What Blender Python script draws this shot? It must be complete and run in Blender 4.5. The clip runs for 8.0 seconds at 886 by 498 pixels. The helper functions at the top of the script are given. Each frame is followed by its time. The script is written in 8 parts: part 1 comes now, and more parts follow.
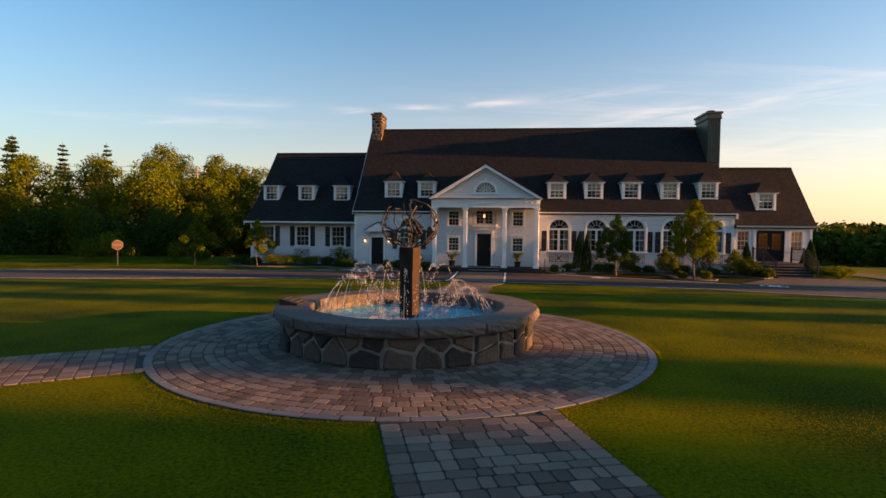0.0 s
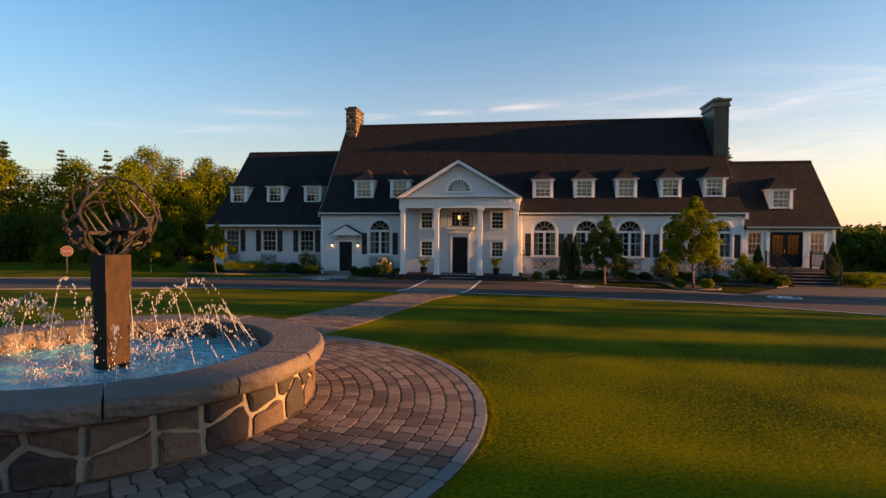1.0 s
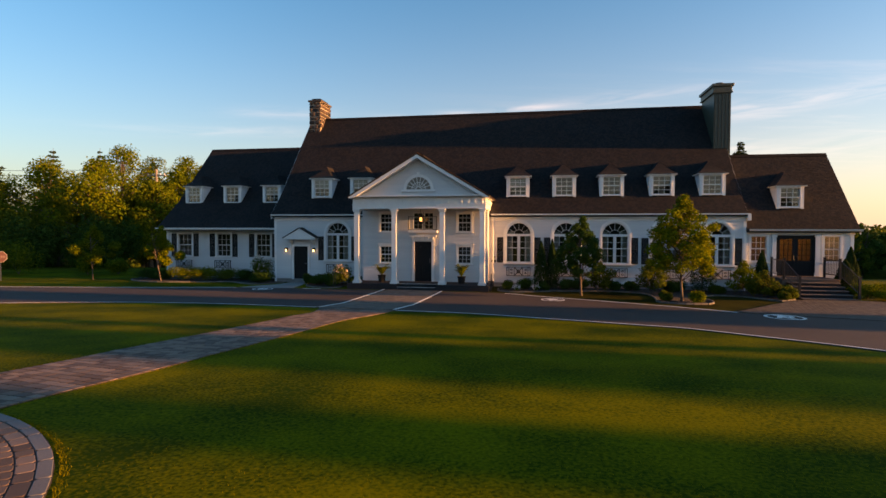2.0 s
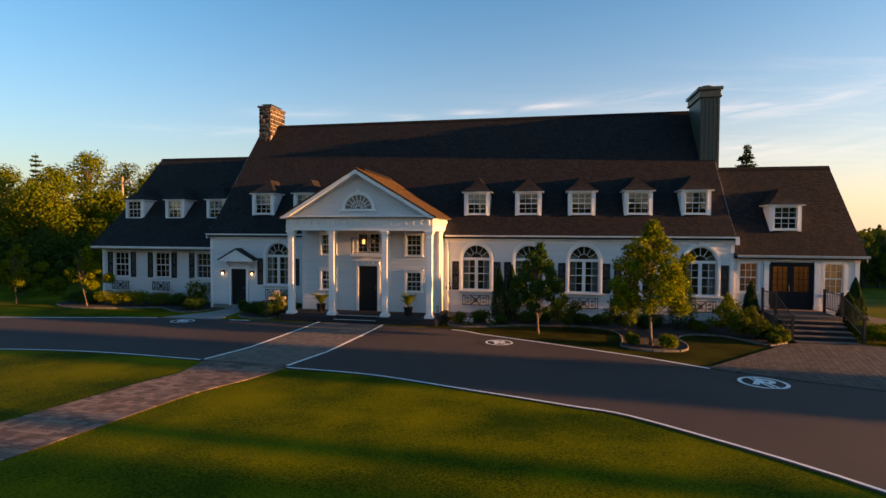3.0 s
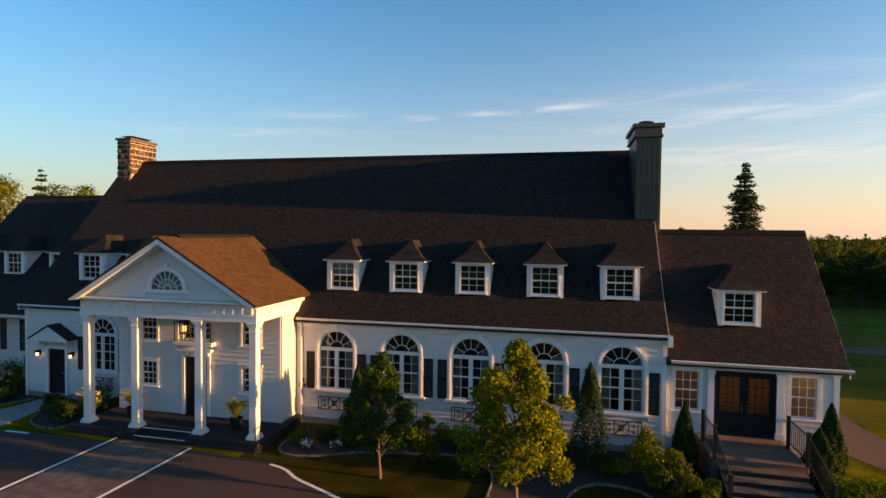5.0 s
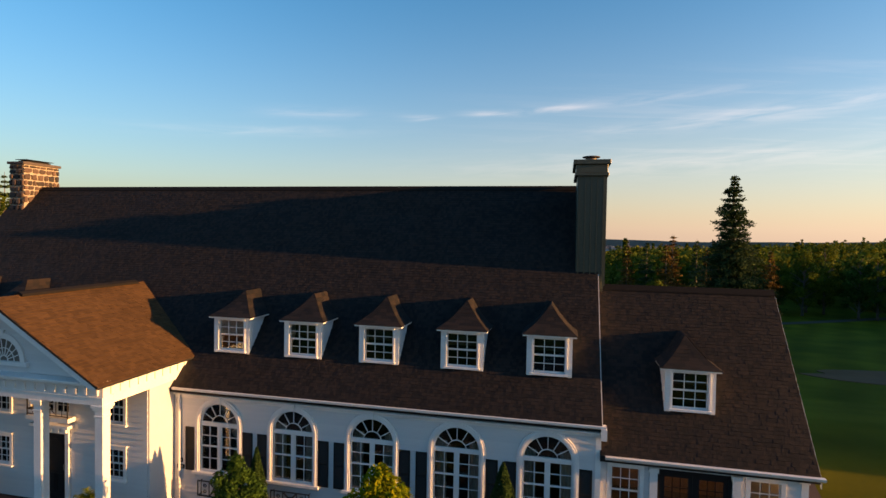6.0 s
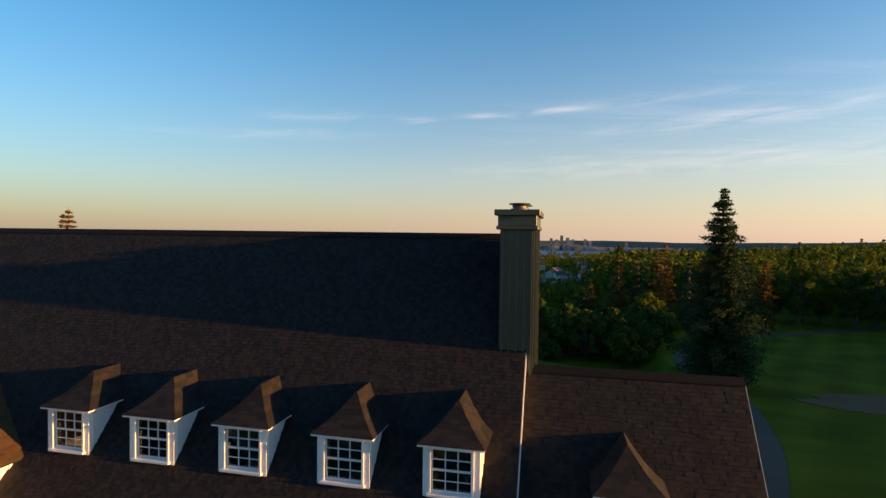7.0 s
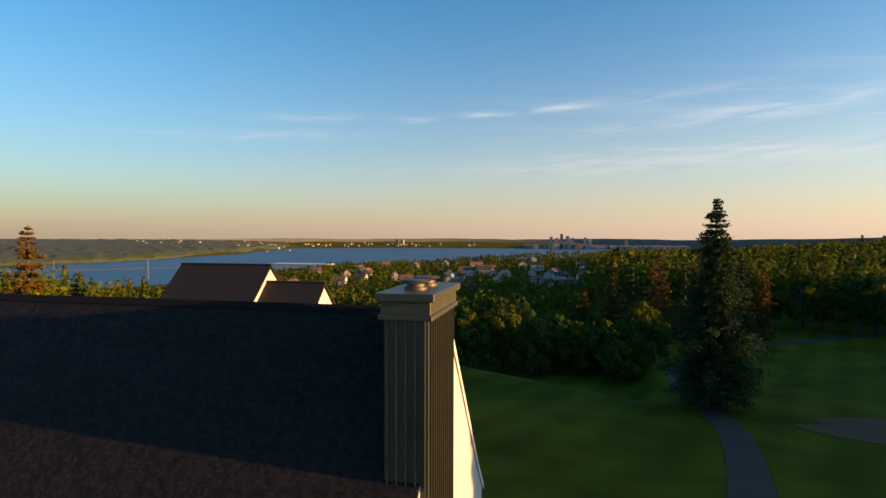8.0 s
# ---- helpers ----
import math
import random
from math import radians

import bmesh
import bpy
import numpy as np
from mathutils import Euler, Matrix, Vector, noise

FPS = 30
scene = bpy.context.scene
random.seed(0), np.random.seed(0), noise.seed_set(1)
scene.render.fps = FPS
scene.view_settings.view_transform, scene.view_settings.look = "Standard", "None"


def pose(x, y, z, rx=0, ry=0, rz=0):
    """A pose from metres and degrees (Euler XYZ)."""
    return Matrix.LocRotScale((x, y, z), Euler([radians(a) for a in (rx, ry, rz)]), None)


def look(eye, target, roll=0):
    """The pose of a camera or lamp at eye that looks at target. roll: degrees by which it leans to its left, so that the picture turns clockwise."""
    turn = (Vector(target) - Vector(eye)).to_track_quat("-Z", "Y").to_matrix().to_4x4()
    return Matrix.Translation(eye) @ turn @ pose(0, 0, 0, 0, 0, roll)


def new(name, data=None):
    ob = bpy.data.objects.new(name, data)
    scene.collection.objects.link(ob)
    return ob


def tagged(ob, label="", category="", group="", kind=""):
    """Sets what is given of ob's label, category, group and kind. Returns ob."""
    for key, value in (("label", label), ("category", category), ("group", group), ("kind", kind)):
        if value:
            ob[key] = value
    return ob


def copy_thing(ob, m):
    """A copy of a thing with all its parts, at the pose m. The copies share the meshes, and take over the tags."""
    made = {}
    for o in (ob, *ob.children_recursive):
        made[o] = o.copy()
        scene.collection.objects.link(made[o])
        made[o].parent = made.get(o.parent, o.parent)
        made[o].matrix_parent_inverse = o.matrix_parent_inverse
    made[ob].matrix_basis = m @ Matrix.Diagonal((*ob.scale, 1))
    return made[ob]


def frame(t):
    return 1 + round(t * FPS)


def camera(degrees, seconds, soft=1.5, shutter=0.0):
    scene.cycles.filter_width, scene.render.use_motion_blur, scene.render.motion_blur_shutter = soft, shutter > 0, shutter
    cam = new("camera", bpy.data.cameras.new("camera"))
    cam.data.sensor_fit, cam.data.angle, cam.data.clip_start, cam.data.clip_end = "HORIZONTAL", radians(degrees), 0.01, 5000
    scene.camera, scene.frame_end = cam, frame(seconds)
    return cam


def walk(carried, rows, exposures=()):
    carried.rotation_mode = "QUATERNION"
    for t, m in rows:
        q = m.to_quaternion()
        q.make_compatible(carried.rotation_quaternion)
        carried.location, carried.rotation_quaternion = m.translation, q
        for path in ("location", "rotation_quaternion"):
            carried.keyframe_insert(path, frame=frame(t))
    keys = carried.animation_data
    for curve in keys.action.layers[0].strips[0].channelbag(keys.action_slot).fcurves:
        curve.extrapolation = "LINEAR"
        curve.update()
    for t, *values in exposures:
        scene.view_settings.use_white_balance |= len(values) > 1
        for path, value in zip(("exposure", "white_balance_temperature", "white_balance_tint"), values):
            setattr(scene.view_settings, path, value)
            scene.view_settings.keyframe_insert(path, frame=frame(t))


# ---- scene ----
# camera and its path
cam = camera(79.0, 8.0)
PATH = [
    (0, (1.336, 1.781, 1.986), (1.141, 3.77, 1.909), 0.6),
    (0.5, (2.782, 3.811, 1.917), (2.546, 5.796, 1.858), 0.5),
    (1, (4.248, 5.905, 1.897), (3.968, 7.884, 1.837), 0.3),
    (1.5, (5.612, 8.002, 1.864), (5.295, 9.975, 1.806), 0.2),
    (3, (9.536, 14.153, 3.345), (9.147, 16.114, 3.284), 0.3),
    (3.5, (10.773, 16.06, 4.091), (10.367, 18.017, 4.029), 0.3),
    (4, (12.038, 18.036, 4.881), (11.617, 19.991, 4.822), 0.4),
    (5.5, (15.69, 23.814, 7.491), (15.244, 25.763, 7.434), 0.7),
    (6, (16.828, 25.816, 8.467), (16.39, 27.766, 8.409), 1.0),
    (6.5, (17.918, 27.951, 9.423), (17.484, 29.902, 9.368), 0.9),
    (7, (18.897, 30.118, 10.315), (18.463, 32.07, 10.265), 0.7),
    (7.5, (19.816, 32.429, 11.252), (19.386, 34.382, 11.202), 0.4),
    (8, (20.736, 34.462, 12.195), (20.301, 36.413, 12.143), 0.1),
]
walk(cam, [(t, look(eye, target, roll)) for t, eye, target, roll in PATH], [(0, 1.92, 8050, 24), (3.5, 1.86, 7450, 20), (5.5, 1.71, 6900, 15), (8, 1.61, 6550, 12)])

# ---- light: a low evening sun over the east end of the building, clear sky ----
SUN_EL, SUN_AZ = 6.7, 91.8      # degrees; azimuth from +y towards +x
world = bpy.data.worlds.new("evening_sky")
scene.world = world
world.use_nodes = True
wt = world.node_tree
wt.nodes.clear()
w_out = wt.nodes.new("ShaderNodeOutputWorld")
w_bg = wt.nodes.new("ShaderNodeBackground")
w_sky = wt.nodes.new("ShaderNodeTexSky")
w_sky.sky_type = "NISHITA"
w_sky.sun_disc = False
w_sky.sun_elevation = radians(SUN_EL)
w_sky.sun_rotation = radians(SUN_AZ)
w_sky.altitude = 100
w_sky.air_density = 1.0
w_sky.dust_density = 0.9
w_sky.ozone_density = 2.8
w_bg.inputs["Strength"].default_value = 0.1
# a little more depth of colour, peach haze low down, thin streaks of cirrus
w_hsv = wt.nodes.new("ShaderNodeHueSaturation")
w_hsv.inputs["Saturation"].default_value = 1.2
w_tint = wt.nodes.new("ShaderNodeVectorMath")
w_tint.operation = "MULTIPLY"
w_tint.inputs[1].default_value = (0.91, 1.04, 1.03)
wt.links.new(w_sky.outputs[0], w_tint.inputs[0])
wt.links.new(w_tint.outputs[0], w_hsv.inputs["Color"])
w_tc = wt.nodes.new("ShaderNodeTexCoord")
w_sep = wt.nodes.new("ShaderNodeSeparateXYZ")
wt.links.new(w_tc.outputs["Generated"], w_sep.inputs[0])


def w_math(op, a, b=None, clamp=False):
    n = wt.nodes.new("ShaderNodeMath")
    n.operation, n.use_clamp = op, clamp
    for i, v in enumerate((a, b)):
        if v is None:
            continue
        if isinstance(v, (int, float)):
            n.inputs[i].default_value = v
        else:
            wt.links.new(v, n.inputs[i])
    return n.outputs[0]


def w_mix(fac, a, b):
    n = wt.nodes.new("ShaderNodeMix")
    n.data_type = "RGBA"
    wt.links.new(fac, n.inputs["Factor"])
    for sock, v in ((n.inputs[6], a), (n.inputs[7], b)):
        if isinstance(v, tuple):
            sock.default_value = (*v, 1)
        else:
            wt.links.new(v, sock)
    return n.outputs[2]


up = w_math("MAXIMUM", w_sep.outputs["Z"], 0.015)
haze = w_math("MULTIPLY", w_math("POWER", w_math("SUBTRACT", 1.0, up, True), 5.5), 0.78)
east = w_math("ADD", w_math("MULTIPLY", w_sep.outputs["X"], 0.38), 0.80)
glow = wt.nodes.new("ShaderNodeVectorMath")
glow.operation = "SCALE"
glow.inputs[0].default_value = (3.35, 2.36, 1.82)
wt.links.new(east, glow.inputs["Scale"])
low_sky = w_mix(haze, w_hsv.outputs[0], glow.outputs[0])
px_s, py_s = w_math("DIVIDE", w_sep.outputs["X"], up), w_math("DIVIDE", w_sep.outputs["Y"], up)
w_cmb = wt.nodes.new("ShaderNodeCombineXYZ")
wt.links.new(w_math("MULTIPLY", w_math("ADD", px_s, w_math("MULTIPLY", py_s, 0.15)), 0.22), w_cmb.inputs[0])
wt.links.new(w_math("MULTIPLY", w_math("SUBTRACT", py_s, w_math("MULTIPLY", px_s, 0.25)), 1.15), w_cmb.inputs[1])
w_nz = wt.nodes.new("ShaderNodeTexNoise")
w_nz.inputs["Scale"].default_value, w_nz.inputs["Detail"].default_value, w_nz.inputs["Roughness"].default_value, w_nz.inputs["Distortion"].default_value = 1.6, 7, 0.62, 0.4
wt.links.new(w_cmb.outputs[0], w_nz.inputs["Vector"])
veil = w_math("MULTIPLY", w_math("SUBTRACT", w_nz.outputs["Fac"], 0.52, False), 4.0, True)
band = w_math("MULTIPLY", w_math("MULTIPLY", w_math("SUBTRACT", up, 0.07), 14.0, True), w_math("MULTIPLY", w_math("SUBTRACT", 0.29, up), 14.0, True))
side = w_math("MULTIPLY", w_math("ADD", w_sep.outputs["X"], 0.28), 1.6, True)
cloud = w_math("MULTIPLY", w_math("MULTIPLY", veil, band), w_math("MULTIPLY", side, 0.16))
# long streaks of cirrus: bearing, height, half length, half depth, slant, strength
flat = w_math("SQRT", w_math("ADD", w_math("MULTIPLY", w_sep.outputs["X"], w_sep.outputs["X"]), w_math("MULTIPLY", w_sep.outputs["Y"], w_sep.outputs["Y"])))
w_az, w_el = w_math("ARCTAN2", w_sep.outputs["X"], w_sep.outputs["Y"]), w_math("DIVIDE", w_sep.outputs["Z"], w_math("MAXIMUM", flat, 0.05))
w_cmb2 = wt.nodes.new("ShaderNodeCombineXYZ")
wt.links.new(w_math("MULTIPLY", w_az, 9.0), w_cmb2.inputs[0])
wt.links.new(w_math("MULTIPLY", w_math("SUBTRACT", w_el, w_math("MULTIPLY", w_az, 0.06)), 75.0), w_cmb2.inputs[1])
w_nz2 = wt.nodes.new("ShaderNodeTexNoise")
w_nz2.inputs["Scale"].default_value, w_nz2.inputs["Detail"].default_value, w_nz2.inputs["Roughness"].default_value, w_nz2.inputs["Distortion"].default_value = 1.0, 6, 0.6, 0.5
wt.links.new(w_cmb2.outputs[0], w_nz2.inputs["Vector"])
wisp = w_math("MULTIPLY", w_math("SUBTRACT", w_nz2.outputs["Fac"], 0.34), 3.2, True)
streaks = None
for az0, el0, half_l, half_d, slant, amount in ((-7.7, 0.222, 0.050, 0.0055, 0.0, 0.26), (-0.7, 0.229, 0.060, 0.006, 0.05, 0.22), (9.0, 0.240, 0.13, 0.009, 0.03, 0.13), (20.0, 0.203, 0.28, 0.015, 0.06, 0.18), (-26.0, 0.212, 0.10, 0.010, 0.04, 0.10), (-15.0, 0.212, 0.035, 0.006, 0.02, 0.16), (-31.0, 0.175, 0.18, 0.010, 0.05, 0.09), (14.0, 0.13, 0.40, 0.022, 0.02, 0.13)):
    da = w_math("SUBTRACT", w_az, radians(az0))
    de = w_math("SUBTRACT", w_math("SUBTRACT", w_el, el0), w_math("MULTIPLY", da, slant))
    ga, ge = w_math("DIVIDE", da, half_l), w_math("DIVIDE", de, half_d)
    g = w_math("MULTIPLY", w_math("EXPONENT", w_math("MULTIPLY", w_math("ADD", w_math("MULTIPLY", ga, ga), w_math("MULTIPLY", ge, ge)), -1.0)), amount)
    streaks = g if streaks is None else w_math("ADD", streaks, g)
thin = w_math("ADD", cloud, w_math("MULTIPLY", streaks, wisp), True)
sky_all = w_mix(thin, low_sky, (5.4, 4.4, 3.9))
wt.links.new(sky_all, w_bg.inputs["Color"])
wt.links.new(w_bg.outputs[0], w_out.inputs["Surface"])

sun_data = bpy.data.lights.new("sun", "SUN")
sun_data.energy = 4.5
sun_data.angle = radians(0.6)
sun_data.color = (1.0, 0.50, 0.17)
sun = new("sun", sun_data)
s_dir = Vector((math.sin(radians(SUN_AZ)) * math.cos(radians(SUN_EL)), math.cos(radians(SUN_AZ)) * math.cos(radians(SUN_EL)), math.sin(radians(SUN_EL))))
sun.matrix_world = look(s_dir * 200, (0, 0, 0))

# ---- materials ----
def mat(name, c1, c2, fine=30.0, big=1.2, rough=0.6, bump=0.25, metal=0.0, spec=0.5, vary=0.0, stretch=(1, 1, 1), bscale=None, island=False, bdist=0.01, lo=0.33, hi=0.67):
    """Two-scale mottled surface from colour c1 to c2, with fine relief."""
    m = bpy.data.materials.new(name)
    m.use_nodes = True
    nt = m.node_tree
    nd, ln = nt.nodes, nt.links
    b = nd["Principled BSDF"]
    b.inputs["Metallic"].default_value = metal
    b.inputs["Specular IOR Level"].default_value = spec
    tc = nd.new("ShaderNodeTexCoord")
    mp = nd.new("ShaderNodeMapping")
    mp.inputs["Scale"].default_value = stretch
    ln.new(tc.outputs["Object"], mp.inputs["Vector"])
    n1, n2 = nd.new("ShaderNodeTexNoise"), nd.new("ShaderNodeTexNoise")
    n1.inputs["Scale"].default_value, n1.inputs["Detail"].default_value = fine, 6
    n2.inputs["Scale"].default_value, n2.inputs["Detail"].default_value = big, 4
    for n in (n1, n2):
        ln.new(mp.outputs[0], n.inputs["Vector"])
    mixf = nd.new("ShaderNodeMix")
    mixf.data_type = "FLOAT"
    mixf.inputs["Factor"].default_value = 0.5
    ln.new(n1.outputs["Fac"], mixf.inputs[2])
    ln.new(n2.outputs["Fac"], mixf.inputs[3])
    ramp = nd.new("ShaderNodeValToRGB")
    ramp.color_ramp.elements[0].position, ramp.color_ramp.elements[1].position = lo, hi
    ramp.color_ramp.elements[0].color = (*c1, 1)
    ramp.color_ramp.elements[1].color = (*c2, 1)
    last = mixf.outputs[0]
    if vary:
        oi = nd.new("ShaderNodeObjectInfo")
        rnd = oi.outputs["Random"]
        if island:
            ge = nd.new("ShaderNodeNewGeometry")
            ad = nd.new("ShaderNodeMath")
            ad.operation = "ADD"
            ln.new(ge.outputs["Random Per Island"], ad.inputs[0])
            ln.new(rnd, ad.inputs[1])
            fr = nd.new("ShaderNodeMath")
            fr.operation = "FRACT"
            ln.new(ad.outputs[0], fr.inputs[0])
            rnd = fr.outputs[0]
        mv = nd.new("ShaderNodeMix")
        mv.data_type = "FLOAT"
        mv.inputs["Factor"].default_value = vary
        mr = nd.new("ShaderNodeMapRange")
        mr.inputs["To Min"].default_value, mr.inputs["To Max"].default_value = 0.2, 0.8
        ln.new(rnd, mr.inputs["Value"])
        ln.new(last, mv.inputs[2])
        ln.new(mr.outputs[0], mv.inputs[3])
        last = mv.outputs[0]
    ln.new(last, ramp.inputs["Fac"])
    ln.new(ramp.outputs[0], b.inputs["Base Color"])
    rr = nd.new("ShaderNodeMapRange")
    rr.inputs["To Min"].default_value, rr.inputs["To Max"].default_value = max(0.02, rough - 0.12), min(1.0, rough + 0.12)
    ln.new(n2.outputs["Fac"], rr.inputs["Value"])
    ln.new(rr.outputs[0], b.inputs["Roughness"])
    if bump:
        bp = nd.new("ShaderNodeBump")
        bp.inputs["Strength"].default_value, bp.inputs["Distance"].default_value = bump, bdist
        if bscale:
            n3 = nd.new("ShaderNodeTexNoise")
            n3.inputs["Scale"].default_value, n3.inputs["Detail"].default_value = bscale, 5
            ln.new(mp.outputs[0], n3.inputs["Vector"])
            ln.new(n3.outputs["Fac"], bp.inputs["Height"])
        else:
            ln.new(n1.outputs["Fac"], bp.inputs["Height"])
        ln.new(bp.outputs[0], b.inputs["Normal"])
    return m


def leaf_mat(name, c1, c2, trans=0.35):
    """Leaves: each leaf of its own shade, some light passing through."""
    m = mat(name, c1, c2, fine=3.0, big=0.5, rough=0.75, bump=0, spec=0.04, vary=0.6, island=True)
    nd, ln = m.node_tree.nodes, m.node_tree.links
    b = nd["Principled BSDF"]
    ramp = [n for n in nd if n.bl_idname == "ShaderNodeValToRGB"][0]
    tr = nd.new("ShaderNodeBsdfTranslucent")
    ln.new(ramp.outputs[0], tr.inputs["Color"])
    mx = nd.new("ShaderNodeMixShader")
    mx.inputs[0].default_value = trans
    ln.new(b.outputs[0], mx.inputs[1])
    ln.new(tr.outputs[0], mx.inputs[2])
    ln.new(mx.outputs[0], nd["Material Output"].inputs["Surface"])
    return m


def glass_mat(name, tint=(0.75, 0.8, 0.82), gloss_rough=0.02):
    m = bpy.data.materials.new(name)
    m.use_nodes = True
    nd, ln = m.node_tree.nodes, m.node_tree.links
    nd.remove(nd["Principled BSDF"])
    tr, gl, fr, mx = nd.new("ShaderNodeBsdfTransparent"), nd.new("ShaderNodeBsdfGlossy"), nd.new("ShaderNodeFresnel"), nd.new("ShaderNodeMixShader")
    tr.inputs["Color"].default_value = (*tint, 1)
    gl.inputs["Roughness"].default_value = gloss_rough
    fr.inputs["IOR"].default_value = 1.6
    nz, bp = nd.new("ShaderNodeTexNoise"), nd.new("ShaderNodeBump")
    nz.inputs["Scale"].default_value = 1.3
    bp.inputs["Strength"].default_value, bp.inputs["Distance"].default_value = 0.08, 0.02
    ln.new(nz.outputs["Fac"], bp.inputs["Height"])
    ln.new(bp.outputs[0], gl.inputs["Normal"])
    ln.new(fr.outputs[0], mx.inputs[0])
    ln.new(tr.outputs[0], mx.inputs[1])
    ln.new(gl.outputs[0], mx.inputs[2])
    ln.new(mx.outputs[0], nd["Material Output"].inputs["Surface"])
    return m


def glow_mat(name, colour, strength):
    m = bpy.data.materials.new(name)
    m.use_nodes = True
    b = m.node_tree.nodes["Principled BSDF"]
    b.inputs["Base Color"].default_value = (*colour, 1)
    b.inputs["Emission Color"].default_value = (*colour, 1)
    b.inputs["Emission Strength"].default_value = strength
    return m


M = {}
M["white"] = mat("white_painted_wood", (0.50, 0.51, 0.53), (0.61, 0.61, 0.61), fine=25, big=0.8, rough=0.5, bump=0.08, stretch=(0.3, 1, 1), vary=0.2)
M["trim"] = mat("white_painted_trim", (0.64, 0.64, 0.64), (0.75, 0.75, 0.74), fine=20, big=1.5, rough=0.42, bump=0.05)
M["black"] = mat("black_paint", (0.006, 0.006, 0.007), (0.014, 0.014, 0.015), fine=40, rough=0.6, spec=0.2, bump=0.1)
M["shutter"] = mat("charcoal_shutter_paint", (0.008, 0.0085, 0.009), (0.017, 0.017, 0.018), fine=40, rough=0.6, spec=0.25, bump=0.1)
M["iron"] = mat("wrought_iron", (0.012, 0.013, 0.016), (0.03, 0.03, 0.035), fine=60, rough=0.5, bump=0.2, metal=0.3)
M["shingle"] = mat("asphalt_shingle", (0.0058, 0.0056, 0.0064), (0.0174, 0.0124, 0.0106), fine=60, big=0.7, rough=0.88, bump=0.7, vary=1.0, island=True, spec=0.28)
M["shingle_brown"] = mat("brown_asphalt_shingle", (0.044, 0.025, 0.011), (0.084, 0.047, 0.020), fine=60, big=0.7, rough=0.9, bump=0.4, vary=0.35, island=True, spec=0.15)
M["roof_base"] = mat("roof_felt", (0.006, 0.0052, 0.005), (0.015, 0.0115, 0.010), fine=50, rough=0.9, bump=0.4)
M["green_metal"] = mat("green_standing_seam_cladding", (0.030, 0.038, 0.026), (0.058, 0.062, 0.042), fine=15, big=0.8, rough=0.45, bump=0.05, metal=0.0)
M["flue"] = mat("sooty_steel_flue", (0.05, 0.045, 0.042), (0.13, 0.12, 0.115), fine=30, big=4, rough=0.55, bump=0.1, metal=0.7)
M["dry_lawn"] = mat("thin_dry_lawn", (0.017, 0.0165, 0.003), (0.046, 0.042, 0.006), lo=0.42, hi=0.58, fine=30, big=0.8, rough=0.95, bump=0.55, bscale=80, bdist=0.014, spec=0.02)
M["steel"] = mat("stainless_flue", (0.22, 0.21, 0.2), (0.32, 0.31, 0.3), fine=40, rough=0.4, bump=0.05, metal=1.0)
M["stone"] = mat("field_stone", (0.018, 0.014, 0.014), (0.100, 0.062, 0.045), fine=14, big=2.5, rough=0.85, bump=0.9, vary=0.7, bdist=0.03)
M["mortar"] = mat("pale_mortar", (0.17, 0.135, 0.105), (0.30, 0.245, 0.195), fine=40, big=3, rough=0.9, bump=0.5)
M["coping"] = mat("rough_coping_stone", (0.046, 0.036, 0.032), (0.128, 0.098, 0.082), fine=22, big=2.5, rough=0.8, bump=0.9, vary=0.3, bdist=0.02)
M["paver"] = mat("tumbled_concrete_paver", (0.082, 0.053, 0.040), (0.196, 0.134, 0.103), fine=45, big=1.1, rough=0.85, bump=0.45, vary=0.7, island=True, bdist=0.008, spec=0.3)
# blocks of the crossing: warm sunlight is put into the colour
M["paver_lit"] = mat("sun_tinted_paving_block", (0.072, 0.054, 0.042), (0.140, 0.106, 0.084), fine=45, big=0.7, rough=0.85, bump=0.4, vary=0.5, island=True)
# the apron's copy of these blocks, with its shade put into the colour
M["paver_shaded"] = mat("shade_darkened_apron_block", (0.042, 0.031, 0.025), (0.086, 0.066, 0.053), fine=45, big=0.7, rough=0.85, bump=0.4, vary=0.6, island=True, spec=0.3)
M["paver_edge"] = mat("grey_border_block", (0.10, 0.092, 0.09), (0.16, 0.148, 0.145), fine=45, big=1.1, rough=0.85, bump=0.4, vary=0.3, island=True)
M["joint"] = mat("sandy_joint", (0.012, 0.011, 0.010), (0.030, 0.026, 0.022), fine=60, rough=0.95, bump=0.5)
M["asphalt"] = mat("asphalt", (0.035, 0.025, 0.023), (0.062, 0.045, 0.039), fine=120, big=0.25, rough=0.85, bump=0.45, bscale=160, bdist=0.012, spec=0.25)
M["line"] = mat("white_road_paint", (0.55, 0.54, 0.52), (0.78, 0.77, 0.74), fine=30, big=5, rough=0.7, bump=0.2)
M["grass"] = mat("mown_lawn", (0.019, 0.038, 0.001), (0.130, 0.120, 0.002), lo=0.40, hi=0.60, fine=24, big=0.45, rough=0.95, bump=0.5, bscale=105, bdist=0.009, spec=0.02)
M["turf"] = mat("fairway_turf", (0.054, 0.058, 0.004), (0.130, 0.116, 0.009), lo=0.4, hi=0.6, fine=40, big=0.12, rough=0.95, bump=0.5, bscale=60, bdist=0.03, spec=0.02)
